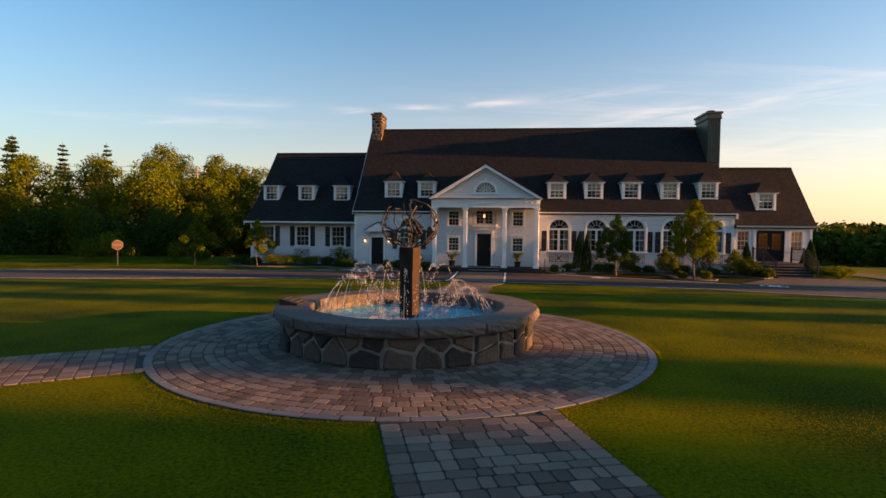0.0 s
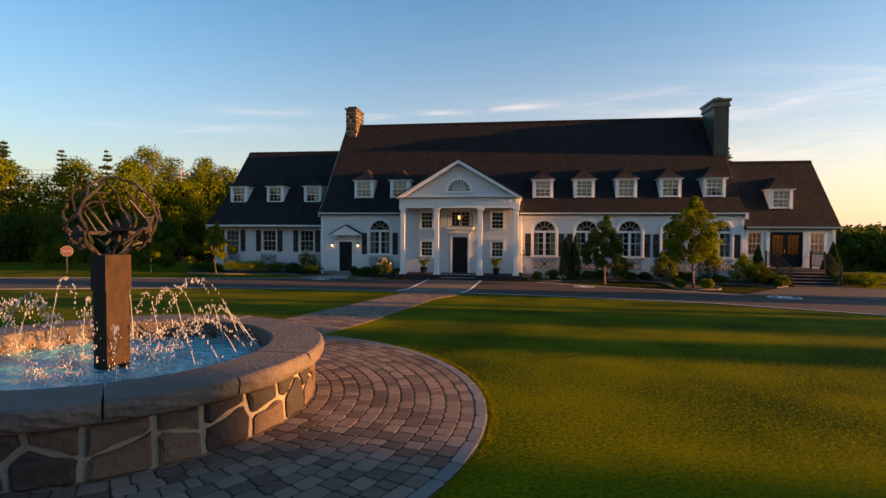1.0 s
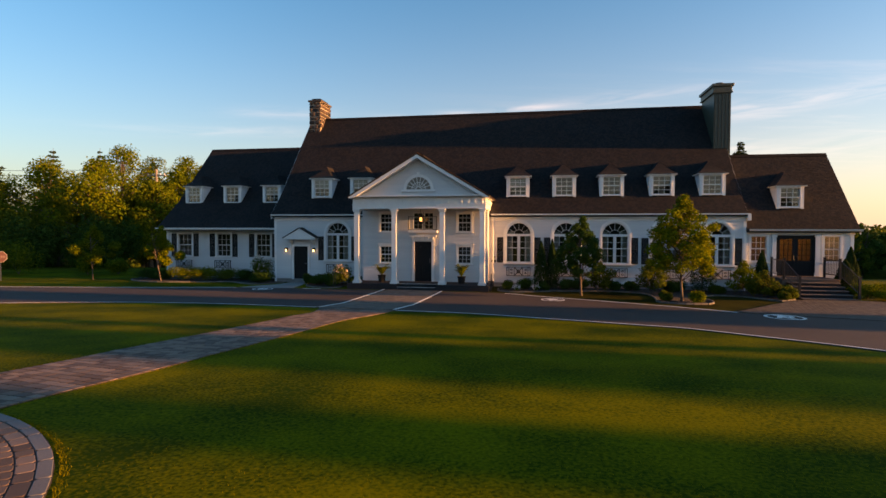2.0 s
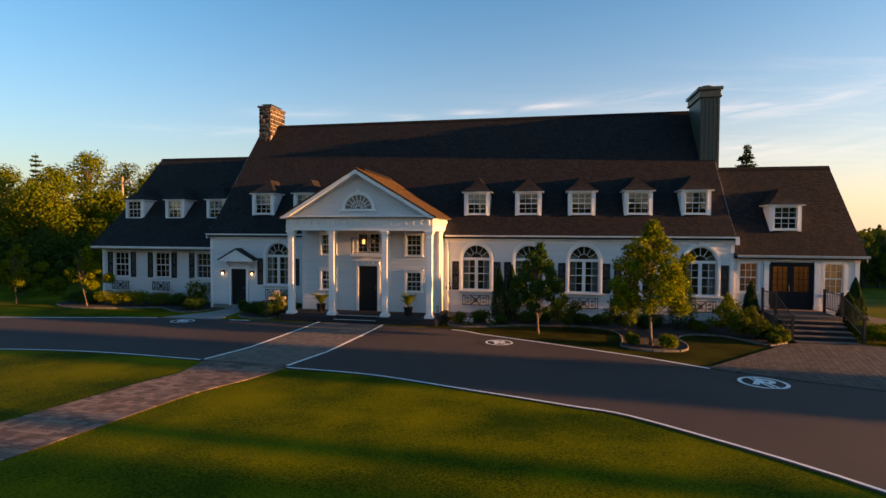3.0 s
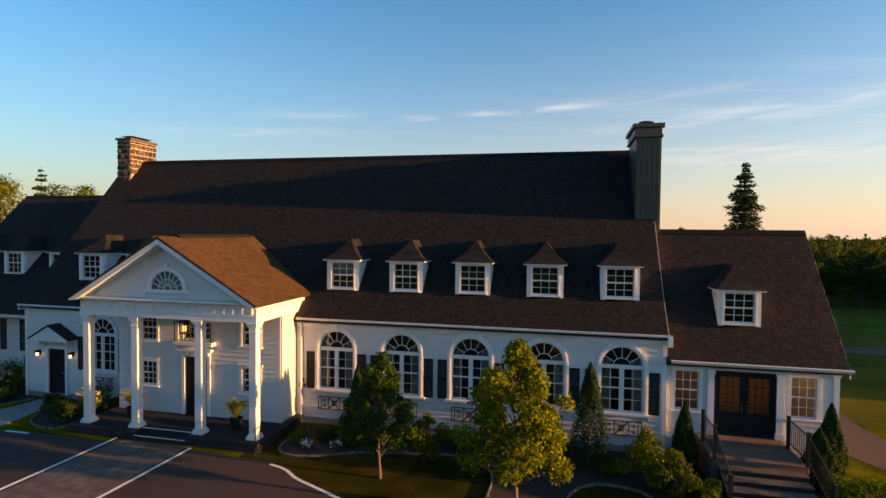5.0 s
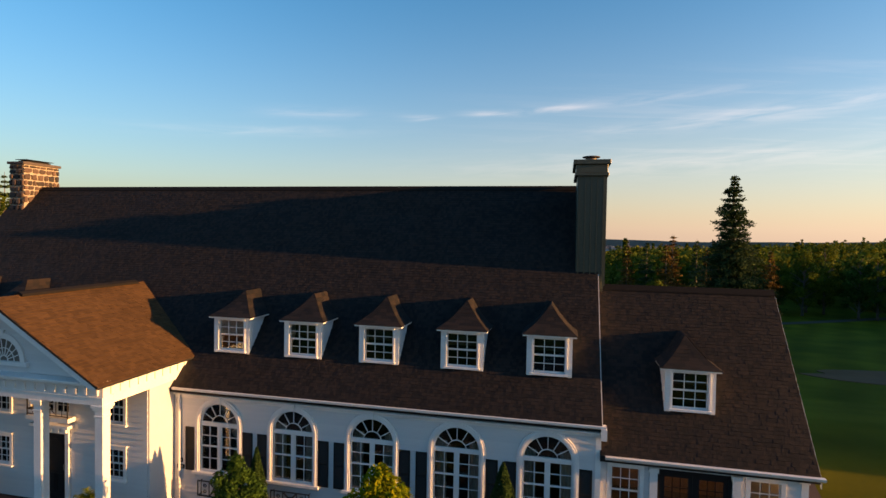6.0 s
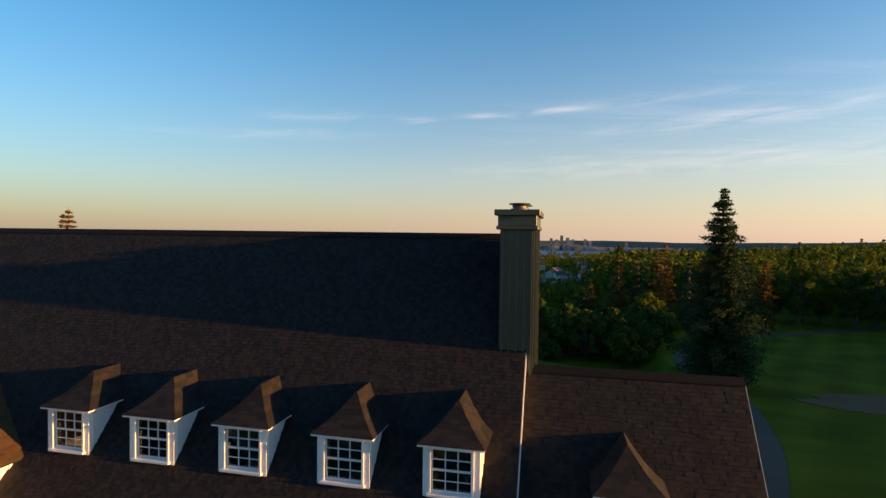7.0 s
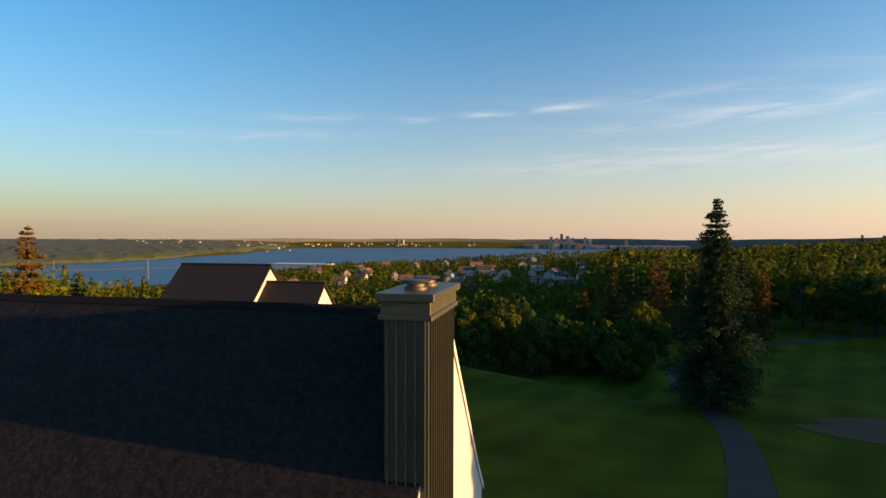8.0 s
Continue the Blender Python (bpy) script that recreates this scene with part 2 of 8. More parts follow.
def mown(m):
    """Adds the faint light and dark passes of a mower to a turf."""
    nd, ln = m.node_tree.nodes, m.node_tree.links
    ramp = [n for n in nd if n.bl_idname == "ShaderNodeValToRGB"][0]
    mp, wv, mr, mx = nd.new("ShaderNodeMapping"), nd.new("ShaderNodeTexWave"), nd.new("ShaderNodeMapRange"), nd.new("ShaderNodeVectorMath")
    mp.inputs["Rotation"].default_value = (0, 0, radians(24))
    wv.inputs["Scale"].default_value, wv.inputs["Distortion"].default_value, wv.inputs["Detail Scale"].default_value = 0.055, 2.2, 0.25
    mr.inputs["To Min"].default_value, mr.inputs["To Max"].default_value = 0.88, 1.10
    mx.operation = "SCALE"
    ln.new(nd["Texture Coordinate"].outputs["Object"], mp.inputs["Vector"])
    ln.new(mp.outputs[0], wv.inputs["Vector"])
    ln.new(wv.outputs["Fac"], mr.inputs["Value"])
    ln.new(ramp.outputs[0], mx.inputs[0])
    ln.new(mr.outputs[0], mx.inputs["Scale"])
    ln.new(mx.outputs[0], nd["Principled BSDF"].inputs["Base Color"])


mown(M["turf"])
# conifer needles with the low sun's orange-brown put into their colour
M["needle_sunlit"] = leaf_mat("needles_with_sun_tint", (0.058, 0.040, 0.009), (0.165, 0.095, 0.022), trans=0.2)
M["mulch"] = mat("bark_mulch", (0.009, 0.006, 0.005), (0.034, 0.020, 0.014), fine=60, big=3, rough=0.95, bump=0.9, bdist=0.03)
M["kerb"] = mat("concrete_edging", (0.17, 0.155, 0.14), (0.29, 0.27, 0.25), fine=50, big=2, rough=0.85, bump=0.3)
M["slate"] = mat("dark_slate_paving", (0.013, 0.013, 0.016), (0.028, 0.028, 0.032), fine=25, big=2, spec=0.2, rough=0.8, bump=0.2)
M["bark"] = mat("bark", (0.05, 0.038, 0.03), (0.14, 0.11, 0.09), fine=30, big=4, rough=0.9, bump=0.8, stretch=(1, 1, 0.25))
M["glass"] = glass_mat("window_glass")
# the gloom of unlit rooms is put into this dark base colour
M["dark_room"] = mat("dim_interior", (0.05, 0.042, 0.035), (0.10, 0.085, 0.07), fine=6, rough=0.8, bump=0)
M["curtain"] = mat("cream_curtain", (0.50, 0.46, 0.38), (0.66, 0.62, 0.54), fine=8, big=2, rough=0.9, bump=0.3, stretch=(6, 1, 0.5))
M["leaf_dark"] = leaf_mat("maple_leaves", (0.020, 0.046, 0.008), (0.056, 0.108, 0.018))
M["leaf_yellow"] = leaf_mat("yellow_green_leaves", (0.042, 0.082, 0.003), (0.20, 0.205, 0.006), trans=0.28)
M["leaf_mid"] = leaf_mat("green_leaves", (0.042, 0.068, 0.006), (0.12, 0.14, 0.014))
M["needle"] = leaf_mat("conifer_needles", (0.016, 0.035, 0.013), (0.045, 0.07, 0.025), trans=0.15)
M["far_leaf"] = leaf_mat("woodland_foliage", (0.030, 0.054, 0.006), (0.100, 0.112, 0.012), trans=0.2)
M["water_pool"] = mat("pool_blue", (0.03, 0.27, 0.34), (0.10, 0.50, 0.56), fine=6, big=1.5, rough=0.06, bump=1.0, bscale=9, bdist=0.09)
M["river"] = mat("river_water", (0.025, 0.085, 0.15), (0.04, 0.11, 0.19), fine=0.02, big=0.002, spec=0.25, rough=0.5, bump=0.2, bscale=0.05)
M["wood_post"] = mat("weathered_bronze_post", (0.011, 0.0078, 0.006), (0.048, 0.025, 0.014), fine=12, big=3, rough=0.8, spec=0.2, bump=0.4, stretch=(1, 1, 0.3))
M["bronze"] = mat("dark_bronze", (0.012, 0.0105, 0.01), (0.032, 0.025, 0.02), fine=25, rough=0.6, bump=0.2, metal=0.2)
M["ridge"] = mat("dark_ridge_vent", (0.004, 0.0038, 0.004), (0.010, 0.0085, 0.008), fine=40, big=2, rough=0.9, bump=0.3, spec=0.2)
M["cart"] = mat("worn_path_asphalt", (0.042, 0.028, 0.021), (0.070, 0.048, 0.036), fine=60, big=0.3, rough=0.9, bump=0.4, spec=0.25)
M["sand"] = mat("bunker_sand", (0.105, 0.050, 0.024), (0.17, 0.083, 0.040), fine=10, big=0.3, rough=0.95, bump=0.2, spec=0.1)
M["haze_land"] = mat("far_shore", (0.020, 0.038, 0.012), (0.046, 0.062, 0.020), fine=0.05, big=0.006, rough=1, bump=0)
M["drop"] = mat("white_water", (0.30, 0.31, 0.33), (0.46, 0.46, 0.47), fine=20, rough=0.12, bump=0)


# ---- mesh helpers ----
def box(bm, x0, y0, z0, x1, y1, z1):
    v = [bm.verts.new(p) for p in ((x0, y0, z0), (x1, y0, z0), (x1, y1, z0), (x0, y1, z0), (x0, y0, z1), (x1, y0, z1), (x1, y1, z1), (x0, y1, z1))]
    for f in ((3, 2, 1, 0), (4, 5, 6, 7), (0, 1, 5, 4), (1, 2, 6, 5), (2, 3, 7, 6), (3, 0, 4, 7)):
        bm.faces.new([v[i] for i in f])
    return v


def boxes(*rows, bevel=0.0):
    bm = bmesh.new()
    for r in rows:
        box(bm, *r)
    if bevel:
        bmesh.ops.bevel(bm, geom=bm.edges[:], offset=bevel, segments=1, affect="EDGES")
    return bm


def prism(bm, poly, axis, a, b):
    """A polygon in the plane across an axis (x: (y, z), y: (x, z), z: (x, y)) drawn out from a to b."""
    put = {"x": lambda p, c: (c, p[0], p[1]), "y": lambda p, c: (p[0], c, p[1]), "z": lambda p, c: (p[0], p[1], c)}[axis]
    v0 = [bm.verts.new(put(p, a)) for p in poly]
    v1 = [bm.verts.new(put(p, b)) for p in poly]
    n = len(poly)
    bm.faces.new(v0)
    bm.faces.new(v1[::-1])
    for i in range(n):
        bm.faces.new((v0[i], v1[i], v1[(i + 1) % n], v0[(i + 1) % n]))
    return bm


def tube(bm, pts, radii, sides=6):
    """A round bar through points, with a radius at each."""
    rings = []
    pts = [Vector(p) for p in pts]
    for i, p in enumerate(pts):
        t = (pts[min(i + 1, len(pts) - 1)] - pts[max(i - 1, 0)]).normalized()
        up = Vector((0, 0, 1)) if abs(t.z) < 0.9 else Vector((1, 0, 0))
        u = t.cross(up).normalized()
        w = t.cross(u)
        r = radii[i] if isinstance(radii, (list, tuple)) else radii
        rings.append([bm.verts.new(p + (u * math.cos(a) + w * math.sin(a)) * r) for a in [math.tau * k / sides for k in range(sides)]])
    for a, b in zip(rings, rings[1:]):
        for k in range(sides):
            bm.faces.new((a[k], a[(k + 1) % sides], b[(k + 1) % sides], b[k]))
    bm.faces.new(rings[0][::-1])
    bm.faces.new(rings[-1])
    return bm


def lathe(bm, profile, n=48, cx=0.0, cy=0.0):
    """A profile of (radius, z) turned round an upright axis."""
    rings = [[bm.verts.new((cx + r * math.cos(math.tau * k / n), cy + r * math.sin(math.tau * k / n), z)) for k in range(n)] for r, z in profile]
    for a, b in zip(rings, rings[1:]):
        for k in range(n):
            bm.faces.new((a[k], a[(k + 1) % n], b[(k + 1) % n], b[k]))
    return rings


def mesh_of(name, bm, smooth=False, normals=True):
    if normals:
        bmesh.ops.recalc_face_normals(bm, faces=bm.faces[:])
    me = bpy.data.meshes.new(name)
    bm.to_mesh(me)
    bm.free()
    if smooth:
        me.polygons.foreach_set("use_smooth", [True] * len(me.polygons))
    return me


def place_under(ob, parent):
    """Parents ob, whose mesh is in the parent's coordinates or in the world's when the parent says so."""
    ob.parent = parent
    root = parent
    while root.parent:
        root = root.parent
    if parent.parent is None and parent.get("built_in_place"):
        ob.matrix_parent_inverse = Matrix.Translation(-Vector(parent.location))


def part(name, bm, material, parent, label="", smooth=False):
    me = bm if isinstance(bm, bpy.types.Mesh) else mesh_of(name, bm, smooth)
    if not me.materials:
        me.materials.append(material)
    ob = new(name, me)
    place_under(ob, parent)
    if label:
        tagged(ob, label)
    return ob


def thing(name, at, label, category, group="", kind="", in_place=False):
    """An Empty at the base of a thing. in_place: its parts are given in the world's coordinates."""
    ob = new(name)
    ob.location = at
    ob.empty_display_size = 0.2
    if in_place:
        ob["built_in_place"] = True
    return tagged(ob, label, category, group, kind)


def solid(name, bm, material, label, category, kind="", group="", smooth=False):
    me = bm if isinstance(bm, bpy.types.Mesh) else mesh_of(name, bm, smooth)
    me.materials.append(material)
    return tagged(new(name, me), label, category, group, kind)


def raw_mesh(name, verts, faces, material, smooth=False):
    me = bpy.data.meshes.new(name)
    me.from_pydata(verts.tolist() if hasattr(verts, "tolist") else verts, [], faces.tolist() if hasattr(faces, "tolist") else faces)
    me.materials.append(material)
    if smooth:
        me.polygons.foreach_set("use_smooth", [True] * len(me.polygons))
    return me

# ---- the land: one sheet from the lawn to the far shore ----
def height(x, y):
    x, y = np.asarray(x, float), np.asarray(y, float)
    near = np.interp(y, [14, 19, 25, 29, 32, 36, 52, 60, 75, 95, 150, 190], [0, -0.17, -0.54, -0.72, -0.92, -0.96, -1.0, -1.7, -4.6, -6.9, -9.5, -12.5])
    r, az = np.hypot(x, y), np.degrees(np.arctan2(x, y))
    brow = np.interp(az, [-36, -29, -22, -12, -5.6, 0.5], [-60, -50, -36, -31, -23, -17])   # height of the town's outer edge
    lowland = np.interp(r, [150, 300, 450, 900], [-9.5, -20, -27, -27]) + (brow + 27) * np.clip((r - 450) / 450, 0, 1)
    valley = np.where(r < 900, lowland, np.maximum(-97, brow - (r - 900) * 0.3))
    plateau = np.interp(r, [150, 300, 600, 1500, 3000, 4700], [-9.5, -13, -16, -45, -85, -96]) + np.interp(az, [10, 16, 30, 60], [0, 4, 26, 34]) * np.interp(r, [300, 800, 1600, 3000], [0, 0.7, 1.5, 2.4])
    shore = np.interp(az, [-60, -50, -40, -33, -28], [1900, 2200, 2500, 3200, 4350])
    island = np.where(r < shore, -97, np.interp(r - shore, [0, 120, 600, 2500], [-95, -72, -54, -27]))
    far = np.interp(r, [3900, 4250, 4500, 4700], [-97, -96, -70, -40])
    west = np.maximum(valley, np.where(az < -28, island, far))
    k = np.clip((az - 0.5 - np.interp(r, [180, 260, 700, 950], [0, 3, 3, 0])) / 5, 0, 1)
    wide = west * (1 - k) + plateau * k
    j = np.clip((y - 120) / 70, 0, 1) * np.where(y > 0, 1, 0)
    out = near * (1 - j) + wide * j
    # a low crest at the end of the first fairway
    out = out - 2.4 * np.clip((y - 118 + 0.575 * x) / 7, 0, 1) * np.clip((34 - x) / 3, 0, 1) * np.clip((y - 85) / 10, 0, 1)
    west_trees = np.clip((-x - 60) / 60, 0, 1) * np.clip((160 - y) / 60, 0, 1)
    out = out * (1 - west_trees) + np.maximum(out, -6) * west_trees
    return out


def gz(x, y):
    return float(height(x, y))


def spaced(near0, near1, step, far, grow=1.16):
    mid = list(np.arange(near0, near1 + 1e-6, step))
    up, s = [near1], step
    while up[-1] < far:
        s = min(s * grow, 160)
        up.append(up[-1] + s)
    low, s = [near0], step
    while low[-1] > -far:
        s = min(s * grow, 160)
        low.append(low[-1] - s)
    return np.array(low[:0:-1] + mid + up[1:])


gx, gy = spaced(-34, 60, 1.0, 4700), spaced(-6, 130, 1.0, 4700)
GX, GY = np.meshgrid(gx, gy)
GZ = height(GX, GY)
nx, ny = len(gx), len(gy)
gi = np.arange(nx * ny).reshape(ny, nx)
ground_mesh = raw_mesh("ground", np.stack([GX, GY, GZ], -1).reshape(-1, 3), np.stack([gi[:-1, :-1], gi[:-1, 1:], gi[1:, 1:], gi[1:, :-1]], -1).reshape(-1, 4), M["grass"], True)
# the golf course behind the building is coarser turf
ground_mesh.materials.append(M["turf"])
ground_mesh.materials.append(M["dry_lawn"])
kind_of = np.repeat((gy[:-1, None] > 46).astype(np.int32), nx - 1, 1)
kind_of[((gy[:-1] > 29) & (gy[:-1] < 41))[:, None] & ((gx[:-1] > 3.5) & (gx[:-1] < 20))[None]] = 2     # thin grass between drive and beds
ground_mesh.polygons.foreach_set("material_index", kind_of.ravel())
ground = tagged(new("ground", ground_mesh), "mown green lawn and golf course falling to a river", "ground", kind="structure")

bm = boxes((-4650, 700, -92.2, 1900, 4690, -92.0))
solid("water", bm, M["river"], "wide blue river between wooded shores", "water", "structure")


def drape(bm, poly, lift, thick=0.0, step=0.8):
    """A sheet over the land inside a polygon of (x, y), with an edge that reaches down into it."""
    vs = [bm.verts.new((x, y, 0)) for x, y in poly]
    face = bm.faces.new(vs)
    xs, ys = [p[0] for p in poly], [p[1] for p in poly]
    geom = [face]
    for axis, lo, hi in ((0, min(xs), max(xs)), (1, min(ys), max(ys))):
        c = lo + step
        while c < hi:
            co, no = ((c, 0, 0), (1, 0, 0)) if axis == 0 else ((0, c, 0), (0, 1, 0))
            bmesh.ops.bisect_plane(bm, geom=bm.verts[:] + bm.edges[:] + bm.faces[:], plane_co=co, plane_no=no)
            c += step
    for v in bm.verts:
        v.co.z = gz(v.co.x, v.co.y) + lift
    if thick:
        out = bmesh.ops.extrude_face_region(bm, geom=bm.faces[:])
        for v in [g for g in out["geom"] if isinstance(g, bmesh.types.BMVert)]:
            v.co.z -= thick
    return bm


def smooth_line(pts, n=6):
    """A rounded line through points (Catmull-Rom)."""
    out = []
    for i in range(len(pts) - 1):
        p0, p1, p2, p3 = pts[max(i - 1, 0)], pts[i], pts[i + 1], pts[min(i + 2, len(pts) - 1)]
        for k in range(n):
            t = k / n
            out.append(tuple(0.5 * (2 * b + (c - a) * t + (2 * a - 5 * b + 4 * c - d) * t * t + (3 * b - a - 3 * c + d) * t**3) for a, b, c, d in zip(p0, p1, p2, p3)))
    return out + [tuple(pts[-1])]


def ribbon(bm, line, width, lift, thick=0.0):
    """A strip of even width along a line on the land; width may vary from point to point."""
    n = len(line)
    rows = []
    for i, (x, y) in enumerate(line):
        a, b = line[max(i - 1, 0)], line[min(i + 1, n - 1)]
        d = math.hypot(b[0] - a[0], b[1] - a[1])
        nx_, ny_ = -(b[1] - a[1]) / d, (b[0] - a[0]) / d
        w = (width[i] if isinstance(width, (list, tuple)) else width) / 2
        top = [bm.verts.new((x + s * nx_ * w, y + s * ny_ * w, gz(x + s * nx_ * w, y + s * ny_ * w) + lift)) for s in (-1, 1)]
        low = [bm.verts.new(v.co - Vector((0, 0, thick))) for v in top] if thick else []
        rows.append(top + low)
    for p, q in zip(rows, rows[1:]):
        bm.faces.new((p[0], q[0], q[1], p[1]))
        if thick:
            bm.faces.new((p[0], p[2], q[2], q[0]))
            bm.faces.new((p[1], q[1], q[3], p[3]))
    if thick:
        bm.faces.new((rows[0][0], rows[0][1], rows[0][3], rows[0][2]))
        bm.faces.new((rows[-1][0], rows[-1][2], rows[-1][3], rows[-1][1]))
    return bm


ROAD_S = smooth_line([(-60, 3), (-42, 12), (-30, 19.2), (-18, 24.8), (-11, 28.2), (-6.4, 29.4), (-1.3, 29.15), (1.9, 28.74), (4.64, 28.44), (7.3, 27.53), (9.9, 26.6), (11.5, 25.85), (14.4, 22.8), (17, 18), (19, 11), (19.5, 3), (18, -8)])
ROAD_N = smooth_line([(-66, 12), (-48, 22), (-30, 32.3), (-23.4, 34.7), (-15.4, 36.2), (-9.5, 37.5), (-3.5, 37.75), (4.65, 37.62), (6.9, 36.68), (9.2, 35.56), (11.1, 34.55), (12.9, 33.55), (14.6, 32.4), (16.6, 31), (18.6, 29.9), (22, 26.5), (25.5, 20), (27, 11), (27.5, 3), (26, -8)])
bm = drape(bmesh.new(), ROAD_S + ROAD_N[::-1], 0.02, 0.06)
solid("road", bm, M["asphalt"], "dark asphalt drive looping round the lawn", "road", "structure")

# ---- the clubhouse ----
club = thing("clubhouse", (0.5, 41.3, -0.95), "long white clapboard clubhouse with dark shingle roofs and columned portico", "building", in_place=True)
WALL_Y, BUMP_Y, WING_Y, EAST_Y = 41.35, 40.22, 43.5, 41.5
X_W, X_E = -9.2, 17.95         # ends of the main block
RIDGE_Y, RIDGE_Z = 47.37, 10.36
ROOF_MAIN = [(41.12, 3.22), (42.3, 4.40), (RIDGE_Y, RIDGE_Z)]
ROOF_WING = [(42.62, 2.38), (45.0, 4.32), (49.1, 8.62)]
ROOF_EAST = [(41.22, 2.36), (44.85, 6.80)]


def wall_panel(name, y, x0, x1, z0, z1, holes, thick=0.22, label=""):
    """An upright wall facing -y with openings cut right through it."""
    xs = sorted({x0, x1, *[h[0] for h in holes], *[h[1] for h in holes]})
    zs = sorted({z0, z1, *[h[2] for h in holes], *[h[3] for h in holes]})
    bm = bmesh.new()
    for a, b in zip(xs, xs[1:]):
        for c, d in zip(zs, zs[1:]):
            if not any(h[0] <= (a + b) / 2 <= h[1] and h[2] <= (c + d) / 2 <= h[3] for h in holes):
                box(bm, a, y, c, b, y + thick, d)
    bmesh.ops.remove_doubles(bm, verts=bm.verts[:], dist=1e-4)
    return part(name, bm, M["white"], club, label)


board_mesh = mesh_of("siding_board", prism(bmesh.new(), [(0, 0), (-0.034, 0), (-0.008, 1.06), (0, 1.06)], "x", 0, 1))
board_mesh.materials.append(M["white"])
COURSE = 0.185


def siding(wall, y, x0, x1, z0, z1, holes=(), arches=(), slope=None):
    """Clapboards, one by one, between the openings. slope: (left, right) limits of x as functions of z, for a gable."""
    z = z0
    while z < z1 - 0.05:
        h = min(COURSE, z1 - z)
        a0, a1 = (x0, x1) if slope is None else slope(z + h)
        spans = [(a0, a1)]
        cuts = [(c[0], c[1]) for c in holes if c[2] < z + h * 0.6 and c[3] > z + h * 0.4]
        for cx, cz, r in arches:
            dz = z + h * 0.5 - cz
            if 0 <= dz < r:
                w = math.sqrt(r * r - dz * dz)
                cuts.append((cx - w, cx + w))
        for c0, c1 in cuts:
            spans = [s for a, b in spans for s in ((a, min(b, c0)), (max(a, c1), b)) if s[1] - s[0] > 0.03]
        for a, b in spans:
            ob = new("siding_board", board_mesh)
            ob.parent = wall
            ob.location, ob.scale = (a, y, z), (b - a, 1, h)
        z += h


def glazing(parent, material, x0, x1, z0, z1, cols, rows, y, bar=0.019, depth=0.03):
    """Glazing bars of a sash, each a piece of its own."""
    rows_ = []
    for i in range(1, cols):
        x = x0 + (x1 - x0) * i / cols
        rows_.append((x - bar / 2, y, z0, x + bar / 2, y + depth, z1))
    for i in range(1, rows):
        z = z0 + (z1 - z0) * i / rows
        rows_.append((x0, y + 0.002, z - bar / 2, x1, y + depth - 0.002, z + bar / 2))
    for r in rows_:
        part("glazing_bar", boxes(r), material, parent)


def border(bm, x0, x1, z0, z1, w, y0, y1):
    box(bm, x0, y0, z0, x0 + w, y1, z1)
    box(bm, x1 - w, y0, z0, x1, y1, z1)
    box(bm, x0 + w, y0, z0, x1 - w, y1, z0 + w)
    box(bm, x0 + w, y0, z1 - w, x1 - w, y1, z1)


def sash_window(cx, z0, z1, w, y, parent, cols=3, rows=4, casing=0.11, label="white sash window with small panes", cap=True, blind=None, name="window"):
    """A double-hung window: casing, sill, two sashes with bars, glass."""
    x0, x1 = cx - w / 2, cx + w / 2
    bm = bmesh.new()
    box(bm, x0 - casing, y - 0.055, z0 - 0.02, x0, y + 0.02, z1)
    box(bm, x1, y - 0.055, z0 - 0.02, x1 + casing, y + 0.02, z1)
    box(bm, x0 - casing, y - 0.055, z1, x1 + casing, y + 0.02, z1 + casing)
    if cap:
        box(bm, x0 - casing - 0.05, y - 0.11, z1 + casing, x1 + casing + 0.05, y + 0.02, z1 + casing + 0.045)
    win = part(name, bm, M["trim"], parent, label)
    deep = parent is not club
    top = parent if deep else win
    part("sill", boxes((x0 - casing - 0.04, y - 0.12, z0 - 0.075, x1 + casing + 0.04, y + 0.03, z0 - 0.02)), M["trim"], top)
    zm = (z0 + z1) / 2
    for a, b, yy, nr in ((zm, z1, y + 0.02, rows // 2), (z0, zm, y + 0.05, rows - rows // 2)):
        bm = bmesh.new()
        border(bm, x0, x1, a, b, 0.03, yy, yy + 0.03)
        part("sash", bm, M["trim"], top)
        glazing(top, M["trim"], x0 + 0.03, x1 - 0.03, a + 0.03, b - 0.03, cols, nr, yy)
    g = part("pane", boxes((x0, y + 0.062, z0, x1, y + 0.067, z1)), M["glass"], top)
    g.visible_shadow = False
    if blind:
        part("blind", boxes((x0, y + 0.11, z1 - (z1 - z0) * blind, x1, y + 0.12, z1)), M["curtain"], top, "pulled-down cream blind")
    return win


